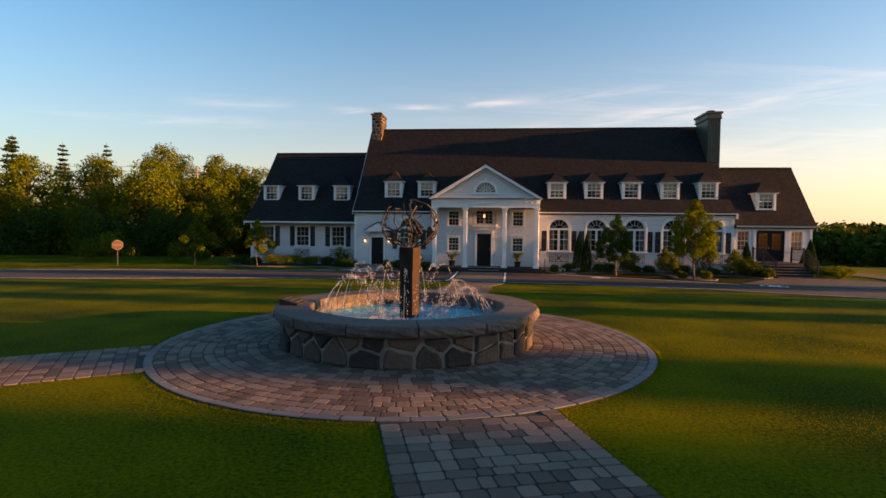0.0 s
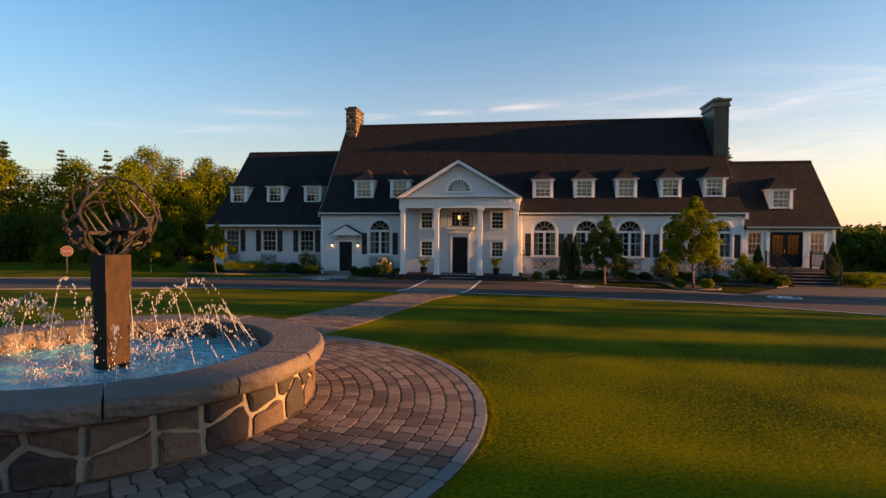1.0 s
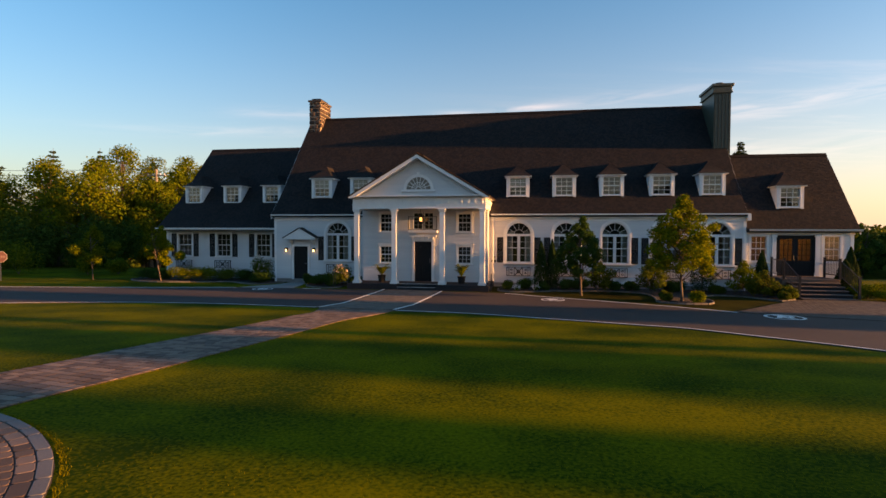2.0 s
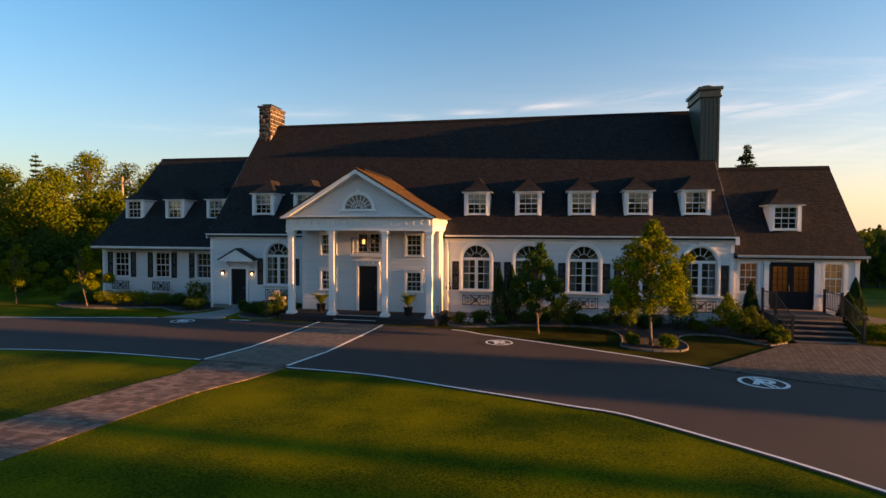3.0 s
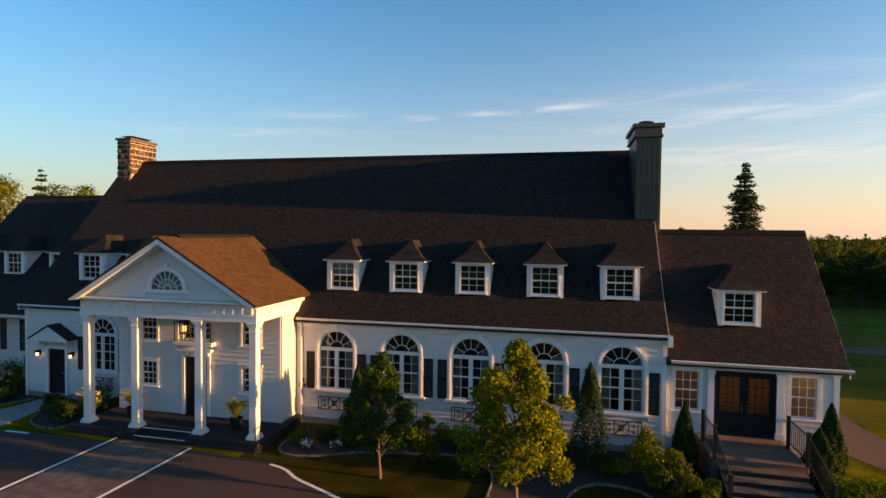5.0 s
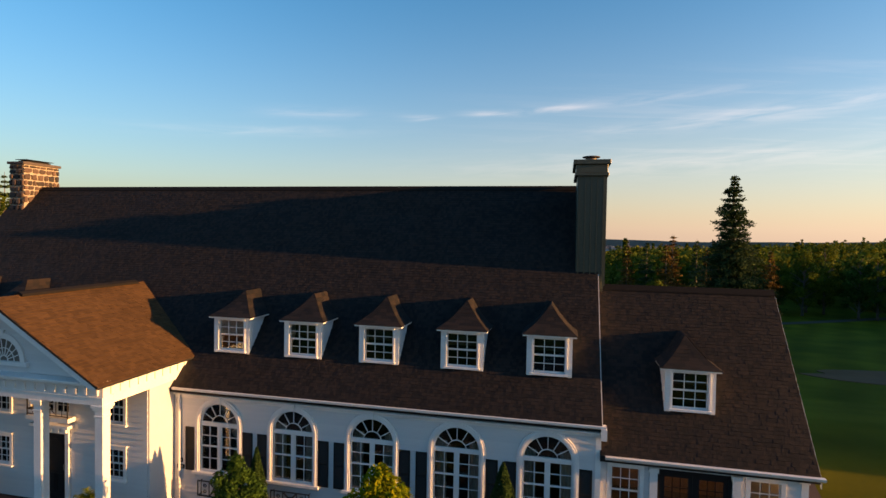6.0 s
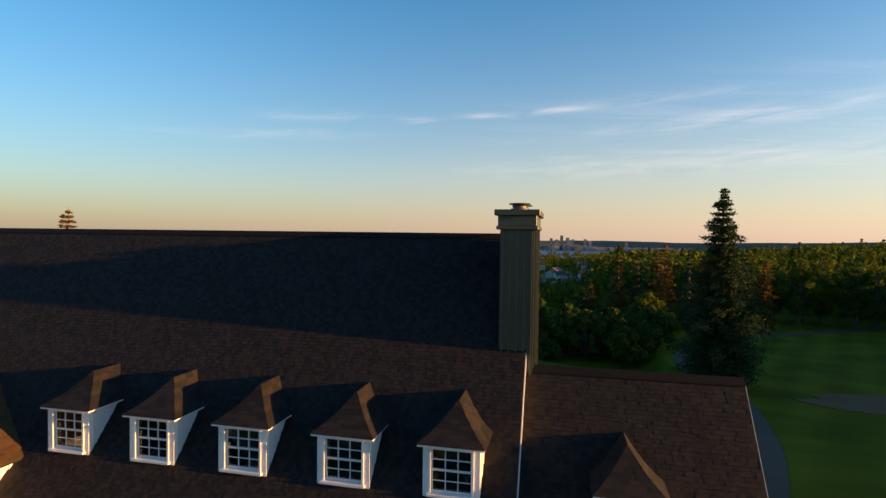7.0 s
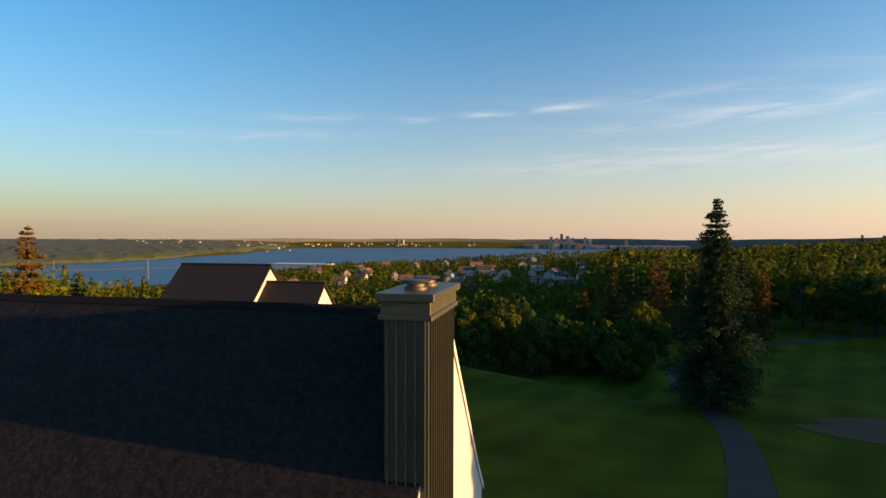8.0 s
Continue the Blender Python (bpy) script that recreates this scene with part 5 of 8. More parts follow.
face_stones(ch2, (SX0, SY0 + 0.03, 9.2), (1, 0, 0), 2.2, SX1 - SX0, (0, -1, 0), 0.27, rng, M["stone"], 0.04)
face_stones(ch2, (SX1 - 0.03, SY0, 9.6), (0, 1, 0), 1.8, SY1 - SY0, (1, 0, 0), 0.27, rng, M["stone"], 0.04)


# ridge caps and shingles
def shingle_field(name, roof, profile, x0, x1, voids, seed, nearest=None, exposure=0.115, width=0.14):
    """Courses of laminated shingles down one slope. voids(x, y) is true where dormers stand. nearest: a stretch (xa, xb, ya, yb) built piece by piece."""
    rs = np.random.RandomState(seed)
    segs = list(zip(profile, profile[1:]))
    lens = [math.hypot(b[0] - a[0], b[1] - a[1]) for a, b in segs]
    total = sum(lens)
    cum = np.r_[0, np.cumsum(lens)]
    py, pz = np.array([p[0] for p in profile]), np.array([p[1] for p in profile])
    verts, faces, singles = [], [], []
    s = 0.0
    row = 0
    while s < total - 0.02:
        s1 = min(total, s + exposure * 1.25)
        y_a, z_a, y_b, z_b = (np.interp(v, cum, arr) for v, arr in ((s, py), (s, pz), (s1, py), (s1, pz)))
        dy, dz = y_b - y_a, z_b - z_a
        ln_ = math.hypot(dy, dz)
        ny_, nz_ = -dz / ln_, dy / ln_
        x = x0 - rs.rand() * width
        while x < x1:
            w = width * rs.uniform(0.45, 1.1)
            a, b = max(x, x0), min(x + w, x1)
            x += w
            if b - a < 0.03 or voids((a + b) / 2, y_a):
                continue
            t = 0.006 + 0.008 * rs.rand()
            drop = 0.014 * (rs.rand() < 0.35)
            a += 0.001
            o = len(verts)
            ya, za = y_a - dy / ln_ * drop, z_a - dz / ln_ * drop
            piece = [(a, ya + ny_ * t, za + nz_ * t), (b, ya + ny_ * t, za + nz_ * t), (b, y_b + ny_ * 0.004, z_b + nz_ * 0.004), (a, y_b + ny_ * 0.004, z_b + nz_ * 0.004), (a, ya, za), (b, ya, za)]
            if nearest and nearest[0] < a < nearest[1] and nearest[2] < y_a < nearest[3]:
                singles.append(raw_mesh("shingle", piece, [(0, 1, 2, 3), (4, 5, 1, 0), (4, 0, 3), (5, 2, 1)], M["shingle"]))
                continue
            verts += piece
            faces += [(o, o + 1, o + 2, o + 3), (o + 4, o + 5, o + 1, o), (o + 4, o, o + 3), (o + 5, o + 2, o + 1)]
        s += exposure
        row += 1
    for me in singles:
        part("shingle", me, M["shingle"], roof)
    me = raw_mesh(name, verts, faces, M["shingle"])
    return tagged(part(name, me, M["shingle"], roof), kind="stuff")


def main_void(x, y):
    return y < 43.1 and any(abs(x - c) < 0.6 and y > 42.2 for c in DX + [-6.44, -3.9]) or (abs(x - PX) < (APEX - 0.1 - roof_z(ROOF_MAIN, y)) / slope_p - 0.1 and y > 41.6) or (-3.5 < x < 4.5 and y < 41.9)


shingle_field("shingles", roof_main, ROOF_MAIN, X_W - 0.12, X_E + 0.03, main_void, 3, nearest=(14.6, 17.0, 43.7, 44.55))
shingle_field("shingles", roof_wing, ROOF_WING, W0 - 0.15, W1, lambda x, y: 44.95 < y < 45.8 and any(abs(x - c) < 0.6 for c in (-17.22, -14.24, -11.26)), 4)
shingle_field("shingles", roof_east, ROOF_EAST, X_E + 0.03, E1 + 0.2, lambda x, y: 42.2 < y < 43.0 and abs(x - 20.42) < 0.6, 5)
for prof, xa, xb in ((ROOF_MAIN, X_W - 0.12, X_E + 0.03), (ROOF_WING, W0 - 0.15, W1), (ROOF_EAST, X_E, E1 + 0.2)):
    ry, rz = prof[-1]
    part("ridge_cap", prism(bmesh.new(), [(ry - 0.16, rz - 0.15), (ry - 0.14, rz - 0.11), (ry, rz + 0.045), (ry + 0.14, rz - 0.11), (ry + 0.16, rz - 0.15)], "x", xa, xb), M["ridge"], club)
# portico slopes, courses along y
rs = np.random.RandomState(8)
verts, faces = [], []
run = math.hypot(HALF + 0.06, APEX - 4.06)
for s in (-1, 1):
    d = 0.0
    while d < run - 0.03:
        d1 = min(run, d + 0.165)
        f = lambda q: (PX + s * (HALF + 0.06) * (1 - q / run), 4.06 + (APEX - 4.06) * q / run)
        (xa, za), (xb, zb) = f(d), f(d1)
        y = PF - 0.40 - rs.rand() * 0.3
        y_end = float(np.interp(za, [p[1] for p in ROOF_MAIN], [p[0] for p in ROOF_MAIN])) + 0.1
        while y < y_end:
            w = 0.22 * rs.uniform(0.45, 1.1)
            a, b = max(y, PF - 0.40), y + w - 0.004
            y += w
            if b - a < 0.03:
                continue
            t = 0.012 + 0.012 * rs.rand()
            o = len(verts)
            verts += [(xa + s * t * 0.5, a, za + t), (xa + s * t * 0.5, b, za + t), (xb, b, zb + 0.005), (xb, a, zb + 0.005), (xa, a, za), (xa, b, za)]
            faces += [(o, o + 1, o + 2, o + 3), (o + 4, o + 5, o + 1, o), (o + 4, o, o + 3), (o + 5, o + 2, o + 1)]
        d += 0.135
tagged(part("shingles", raw_mesh("shingles", verts, faces, M["shingle_brown"]), M["shingle_brown"], roof_porch), kind="stuff")

# ---- drive markings, beds and edgings ----
def near_line(line, x0, x1):
    return [p for p in line if x0 <= p[0] <= x1]


def shift(line, d):
    out = []
    for i, (x, y) in enumerate(line):
        a, b = line[max(i - 1, 0)], line[min(i + 1, len(line) - 1)]
        l = math.hypot(b[0] - a[0], b[1] - a[1])
        out.append((x - (b[1] - a[1]) / l * d, y + (b[0] - a[0]) / l * d))
    return out


marks = [shift(near_line(ROAD_S, -40, -1.2), 0.1), shift(near_line(ROAD_S, 1.8, 19), 0.1), shift(near_line(ROAD_N, 4.7, 14.7), -0.1), shift(near_line(ROAD_N, -30, -9.4), -0.1), shift(near_line(ROAD_N, -6.2, -3.6), -0.1),
         [(-1.2, 29.35 + 0.4 * k) for k in range(23)], [(1.78 + 0.01 * k, 29.1 + 0.4 * k) for k in range(23)]]
for k, ln in enumerate(marks):
    solid("road_marking", ribbon(bmesh.new(), ln, 0.08 if k < 2 else 0.11, 0.028, 0.004), M["line"], "white painted line along the drive", "road marking", "structure")


def no_parking(x, y, r, turn):
    """A crossed-out P in a ring, painted on the asphalt."""
    t = thing("no_parking_mark", (x, y, gz(x, y) + 0.05), "white no-parking symbol painted on asphalt", "road marking", "no-parking marks")
    bm = bmesh.new()
    n = 36
    ro = [bm.verts.new((r * math.cos(math.tau * k / n), r * math.sin(math.tau * k / n), 0.004)) for k in range(n)]
    ri = [bm.verts.new((r * 0.84 * math.cos(math.tau * k / n), r * 0.84 * math.sin(math.tau * k / n), 0.004)) for k in range(n)]
    for k in range(n):
        bm.faces.new((ro[k], ro[(k + 1) % n], ri[(k + 1) % n], ri[k]))
    part("ring", bm, M["line"], t)
    cu = bpy.data.curves.new("letter", "FONT")
    cu.body, cu.size, cu.align_x, cu.align_y = "P", r * 1.65, "CENTER", "CENTER"
    cu.offset = 0.03
    tmp = bpy.data.objects.new("letter", cu)
    me = bpy.data.meshes.new_from_object(tmp)
    me.transform(Matrix.Translation((0, 0, 0.003)))
    part("letter", me, M["line"], t)
    bm = bmesh.new()
    a = radians(130)
    u, w = Vector((math.cos(a), math.sin(a), 0)), Vector((-math.sin(a), math.cos(a), 0))
    for off in (-0.075, 0.075):
        bm.faces.new([bm.verts.new(p + w * off + Vector((0, 0, 0.005))) for p in (u * r * 0.86 + w * 0.04, -u * r * 0.86 + w * 0.04, -u * r * 0.86 - w * 0.04, u * r * 0.86 - w * 0.04)])
    part("slash", bm, M["line"], t)
    t.rotation_euler = (radians(-0.6), 0, radians(turn))
    return t


no_parking(7.66, 34.89, 0.54, 8)
no_parking(15.38, 30.35, 0.64, -25)
no_parking(-7.5, 36.65, 0.54, 12)

# ---- paving of blocks ----
FX, FY, FR = -0.2, 11.22, 4.15      # middle and radius of the paved circle


def block_mesh(corners, zf, lift=0.03, gap=0.0065, cham=0.004, jitter=0.0):
    """A paving block with worn edges inside four corners given in order."""
    c = np.mean(corners, 0)
    out, top = [], []
    if len(corners) == 4 and gap > 0.005:
        # joints of even width and tumbled corners
        for k, p in enumerate(corners):
            p = np.array(p)
            e = [np.array(corners[(k + d) % 4]) - p for d in (-1, 1)]
            ln = [np.hypot(*q) + 1e-9 for q in e]
            e = [q / l for q, l in zip(e, ln)]
            cut = min(0.02, 0.2 * min(ln))
            for q in e:
                out.append(p + (e[0] + e[1]) * gap + q * cut)
                top.append(p + (e[0] + e[1]) * (gap + cham) + q * cut)
    for p in corners if not out else ():
        d = np.array(c) - np.array(p)
        l = np.hypot(*d) + 1e-9
        q = np.array(p) + d / l * gap * 1.3
        out.append(q)
        top.append(q + d / l * cham * 1.3)
    v = [(x, y, zf(x, y) - 0.02) for x, y in out] + [(x, y, zf(x, y) + lift - cham * 0.7 + jitter) for x, y in out] + [(x, y, zf(x, y) + lift + jitter) for x, y in top]
    n = len(out)
    f = [tuple(range(2 * n, 3 * n))]
    for k in range(n):
        j = (k + 1) % n
        f += [(n + k, n + j, 2 * n + j, 2 * n + k), (k, j, n + j, n + k)]
    return v, f


class Blocks:
    """Gathers paving blocks: those within a stretch become parts, the rest one joined part."""

    def __init__(self, parent, centre, limit, material=None):
        self.parent, self.centre, self.limit, self.items = parent, centre, limit, []
        self.material = material or M["paver"]

    def add(self, corners, jitter=0.0):
        self.items.append((corners, jitter))

    def done(self, zf, lift=0.03):
        self.items.sort(key=lambda i: math.hypot(np.mean([p[0] for p in i[0]]) - self.centre[0], np.mean([p[1] for p in i[0]]) - self.centre[1]))
        vs, fs = [], []
        for k, (c, j) in enumerate(self.items):
            v, f = block_mesh(c, zf, lift, 0.003, 0.005, 0.0) if self.material in (M["paver_lit"], M["paver_shaded"]) else block_mesh(c, zf, lift, jitter=j)
            if k < self.limit:
                ob = new("paver", raw_mesh("paver", v, f, self.material))
                ob.parent = self.parent
            else:
                o = len(vs)
                vs += v
                fs += [tuple(i + o for i in q) for q in f]
        if vs:
            tagged(part("pavers", raw_mesh("pavers", vs, fs, self.material), self.material, self.parent), kind="stuff")


def course_fill(blocks, line, width, rs, row=0.17, keep=lambda x, y: True, edge=0.2):
    """Rows of blocks across a path that follows a line, with a border course along either side."""
    pts = np.array(line)
    seg = np.hypot(*np.diff(pts, axis=0).T)
    cum = np.r_[0, np.cumsum(seg)]
    wid = np.interp(cum, np.linspace(0, cum[-1], len(width)), width) if isinstance(width, (list, tuple)) else np.full(len(cum), width)

    def at(s, u):
        x, y = np.interp(s, cum, pts[:, 0]), np.interp(s, cum, pts[:, 1])
        e = 0.2
        x2, y2 = np.interp(s + e, cum, pts[:, 0]), np.interp(s + e, cum, pts[:, 1])
        x1, y1 = np.interp(s - e, cum, pts[:, 0]), np.interp(s - e, cum, pts[:, 1])
        l = math.hypot(x2 - x1, y2 - y1)
        w = np.interp(s, cum, wid)
        return x - (y2 - y1) / l * u * w / 2, y + (x2 - x1) / l * u * w / 2

    s = 0.0
    while s < cum[-1] - 0.05:
        h = row * rs.uniform(0.8, 1.25)
        w = float(np.interp(s, cum, wid))
        eb = 2 * edge / w
        cuts = [-1, -1 + eb]
        while cuts[-1] < 1 - eb - 0.02:
            cuts.append(min(1 - eb, cuts[-1] + 2 * rs.uniform(0.13, 0.28) / w))
        if len(cuts) > 3 and cuts[-1] - cuts[-2] < 0.16 / w:
            cuts.pop(-2)
        cuts.append(1)
        for a, b in zip(cuts, cuts[1:]):
            c = [at(s, a), at(s, b), at(s + h, b), at(s + h, a)]
            m = np.mean(c, 0)
            if keep(*m):
                blocks.add(c, rs.uniform(-0.0006, 0.0006))
        s += h


rs = np.random.RandomState(21)
# circle round the fountain
bm = bmesh.new()
ring = [(FX + FR * math.cos(math.tau * k / 72), FY + FR * math.sin(math.tau * k / 72)) for k in range(72)]
bm.faces.new([bm.verts.new((x, y, 0.011)) for x, y in ring])
out = bmesh.ops.extrude_face_region(bm, geom=bm.faces[:])
for v in [g for g in out["geom"] if isinstance(g, bmesh.types.BMVert)]:
    v.co.z -= 0.1
circle = solid("pavement", bm, M["joint"], "round paved court of tumbled blocks round the fountain", "pavement", "structure")
blk = Blocks(circle, (2.4, 8.6), 280)
edge_course = Blocks(circle, (3.2, 8.9), 20, M["paver_edge"])
r = FR
k = 0
while r > 2.2:
    h = 0.13 if k == 0 else rs.uniform(0.145, 0.185)
    n = int(math.tau * r / (0.40 if k == 0 else rs.uniform(0.16, 0.225)))
    a0 = rs.rand()
    angs = np.sort((np.arange(n) + rs.uniform(-0.2, 0.2, n)) / n * math.tau + a0)
    for i in range(n):
        a, b = angs[i], angs[(i + 1) % n] + (math.tau if i == n - 1 else 0)
        (blk if k else edge_course).add([(FX + r * math.cos(a), FY + r * math.sin(a)), (FX + r * math.cos(b), FY + r * math.sin(b)), (FX + (r - h) * math.cos(b), FY + (r - h) * math.sin(b)), (FX + (r - h) * math.cos(a), FY + (r - h) * math.sin(a))], rs.uniform(-0.0006, 0.0006))
    r -= h
    k += 1
blk.done(lambda x, y: 0.0, 0.020)
edge_course.done(lambda x, y: 0.0, 0.022)

outside = lambda x, y: math.hypot(x - FX, y - FY) > FR + 0.02
S_PATH = smooth_line([(0.70, 8.9), (1.10, 7.4), (1.62, 5.7), (2.16, 4.0), (3.0, 1.5), (3.6, -1), (4.4, -5)])
W_PATH = smooth_line([(-2.6, 10.0), (-3.8, 9.28), (-5.3, 8.32), (-8.3, 6.5), (-14, 4.5), (-24, 2)])
N_PATH = smooth_line([(-0.42, 14.6), (-0.38, 16), (0.0, 18.4), (0.12, 22), (0.15, 25.5), (0.5, 27.5), (0.42, 29.2)])
for line, wid, cen, lim in ((S_PATH, 1.95, (1.9, 4.6), 300), (W_PATH, 1.75, (-4.5, 9), 60), (N_PATH, [2.0, 2.0, 2.0, 2.0, 2.0, 2.0, 2.2, 3.0], (0, 17), 60)):
    bm = ribbon(bmesh.new(), [p for p in line], wid if not isinstance(wid, list) else list(np.interp(np.linspace(0, 1, len(line)), np.linspace(0, 1, len(wid)), wid)), 0.009, 0.06)
    p = solid("pavement", bm, M["joint"], "garden path of tumbled grey-brown blocks", "pavement", "structure")
    b = Blocks(p, cen, lim)
    course_fill(b, line, wid, rs, keep=outside)
    b.done(lambda x, y: gz(x, y), 0.019)
# crossing of blocks over the drive, and the apron before the east steps
bm = ribbon(bmesh.new(), [(0.32 + 0.005 * k, 29.15 + 0.42 * k) for k in range(22)], 2.95, 0.026, 0.05)
p = solid("pavement", bm, M["joint"], "block crossing over the drive", "pavement", "structure")
b = Blocks(p, (0.5, 33), 0, M["paver_lit"])
course_fill(b, [(0.32 + 0.005 * k, 29.15 + 0.42 * k) for k in range(22)], 2.8, rs, row=0.24)
b.done(lambda x, y: gz(x, y), 0.032)
APRON = [(14.5, 32.4), (16.6, 31.05), (18.6, 29.95), (21.6, 27.0), (24, 30), (25.5, 34), (23.4, 36.4), (21.6, 37.6), (19.0, 37.4), (17.7, 36.1), (16.45, 34.65), (15.4, 33.4)]
bm = drape(bmesh.new(), APRON, 0.03, 0.06)
p = solid("pavement", bm, M["paver_shaded"], "apron of paving blocks in a shade-darkened brown before the steps", "pavement", "structure")
b = Blocks(p, (19, 33), 0, M["paver_shaded"])


def inside(poly, x, y):
    ok = False
    for (x0, y0), (x1, y1) in zip(poly, poly[1:] + poly[:1]):
        if (y0 > y) != (y1 > y) and x < (x1 - x0) * (y - y0) / (y1 - y0) + x0:
            ok = not ok
    return ok


course_fill(b, [(14.0 + 0.4 * k, 33.6 - 0.12 * k) for k in range(33)], 12.0, rs, row=0.17, keep=lambda x, y: True)


def cut_to(poly, cell):
    """The piece of a polygon inside a convex cell."""
    area = sum(a[0] * c[1] - c[0] * a[1] for a, c in zip(cell, cell[1:] + cell[:1]))
    out = poly
    for (ax, ay), (bx, by) in zip(cell, cell[1:] + cell[:1]):
        side = [((bx - ax) * (y - ay) - (by - ay) * (x - ax)) * (1 if area > 0 else -1) for x, y in out]
        nxt = []
        for k in range(len(out)):
            (px, py), (qx, qy), s0, s1 = out[k - 1], out[k], side[k - 1], side[k]
            if (s0 >= 0) != (s1 >= 0):
                u = s0 / (s0 - s1)
                nxt.append((px + (qx - px) * u, py + (qy - py) * u))
            if s1 >= 0:
                nxt.append((qx, qy))
        out = nxt
        if len(out) < 3:
            return []
    return out


whole, b.items = b.items, []
APRON_EDGE = smooth_line(APRON + APRON[:1], 3)[:-1]
for c, j in whole:
    c = [tuple(map(float, q)) for q in c]
    hit = [inside(APRON_EDGE, x, y) for x, y in c]
    if all(hit):
        b.add(c, j)
    elif any(hit):
        c = cut_to(APRON_EDGE, c)
        size = abs(sum(p[0] * q[1] - q[0] * p[1] for p, q in zip(c, c[1:] + c[:1]))) / 2 if c else 0
        if size > 0.002:
            b.add(c, j)
b.done(lambda x, y: gz(x, y), 0.045)

# walk to the side door
bm = drape(bmesh.new(), smooth_line([(-9.4, 37.55), (-8.9, 38.6), (-8.2, 39.8), (-8.05, 41.3)], 4) + smooth_line([(-6.85, 41.3), (-6.75, 40.2), (-6.5, 38.9), (-6.3, 37.7)], 4), 0.022, 0.06)
solid("pavement", bm, M["kerb"], "pale concrete walk to the side door", "pavement", "structure")

# planting beds with their stone edging
BED_E = smooth_line([(4.85, 39.6), (5.0, 38.6), (5.9, 38.2), (7.9, 39.0), (9.6, 39.35), (11.2, 39.5), (12.35, 38.6), (12.45, 36.8), (12.3, 35.3), (13.1, 34.75), (14.3, 34.95), (14.75, 36.0), (14.75, 37.6), (15.5, 38.5), (16.7, 38.4), (17.4, 37.5), (17.9, 36.75), (18.75, 37.5)], 5)
BED_W = smooth_line([(-19.2, 42.0), (-18.6, 40.4), (-16.8, 39.5), (-14.9, 39.6), (-13.2, 40.1), (-11.8, 40.5), (-10.6, 39.8), (-9.6, 39.3), (-8.9, 39.9), (-8.4, 41.0)], 5)
BED_P = smooth_line([(-6.8, 41.0), (-6.4, 39.8), (-5.9, 38.8), (-5.0, 38.3), (-4.1, 38.3), (-3.92, 39.0)], 5)
for bed, close in ((BED_E, [(18.75, 41.35), (4.85, 41.35)]), (BED_W, [(-8.4, 41.35), (-9.2, 41.35), (-9.2, 43.5), (-19.2, 43.5)]), (BED_P, [(-3.92, 41.35), (-6.8, 41.35)])):
    solid("planting_bed", drape(bmesh.new(), bed + close, 0.03, 0.05), M["mulch"], "dark bark-mulched planting bed along the wall", "planting bed", "structure")
edge_unit = mesh_of("edging_stone", boxes((-0.15, -0.035, -0.05, 0.15, 0.035, 0.07), bevel=0.015))
edge_unit.materials.append(mat("weathered_edging_stone", (0.07, 0.062, 0.055), (0.15, 0.135, 0.12), fine=40, big=2, rough=0.9, bump=0.4, vary=0.5))
for bed in (BED_E, BED_W, BED_P):
    e = thing("bed_edging", (*bed[0], gz(*bed[0])), "low pale stone edging round a planting bed", "edging", "bed edgings", in_place=True)
    acc = 0.0
    for (xa, ya), (xb, yb) in zip(bed, bed[1:]):
        l = math.hypot(xb - xa, yb - ya)
        while acc < l:
            t = acc / l
            x, y = xa + (xb - xa) * t, ya + (yb - ya) * t
            ob = new("edging_stone", edge_unit)
            place_under(ob, e)
            ob.location = (x, y, gz(x, y))
            ob.rotation_euler = (0, 0, math.atan2(yb - ya, xb - xa) + rs.uniform(-0.05, 0.05))
            acc += 0.32
        acc -= l

# ---- steps and handrails of the east entrance ----
st = thing("entrance_steps", (20.2, 38.5, -0.95), "dark slate steps with a brick-toned landing before black doors", "steps", in_place=True)
part("landing", boxes((18.95, 39.3, -1.15, 21.55, 41.48, -0.105), bevel=0.012), M["paver"], st, "reddish landing slab")
for k in range(5):
    z = -0.25 - 0.155 * k
    y = 39.3 - 0.36 * k
    part("tread", boxes((19.1, y - 0.37, z - 0.04, 21.42, y - 0.001, z), bevel=0.01), M["coping"], st)
    part("riser", boxes((19.12, y - 0.33, -1.2, 21.4, y - 0.002, z - 0.041)), M["slate"], st)


def handrail(x):
    t = thing("handrail", (x, 39.3, -0.1), "black iron handrail with square posts beside the steps", "railing", "entrance handrails", in_place=True)
    top = [(40.7, 0.82), (39.25, 0.82), (37.6, 0.10)]
    for y, z in ((40.7, -0.1), (39.25, -0.1), (37.6, -0.87)):
        part("post", boxes((x - 0.045, y - 0.045, z, x + 0.045, y + 0.045, z + 1.0), (x - 0.055, y - 0.055, z + 1.0, x + 0.055, y + 0.055, z + 1.03)), M["iron"], t)
    for dz in (0.0, -0.72):
        part("rail", tube(bmesh.new(), [(x, y, z + dz) for y, z in top], 0.022, 6), M["iron"], t)
    n = 21
    for k in range(n):
        y = 40.6 - (40.6 - 37.7) * k / (n - 1)
        z = float(np.interp(-y, [-40.7, -39.25, -37.6], [0.82, 0.82, 0.10]))
        part("baluster", boxes((x - 0.008, y - 0.008, z - 0.72, x + 0.008, y + 0.008, z)), M["iron"], t)
    return t


handrail(19.0)
handrail(21.5)
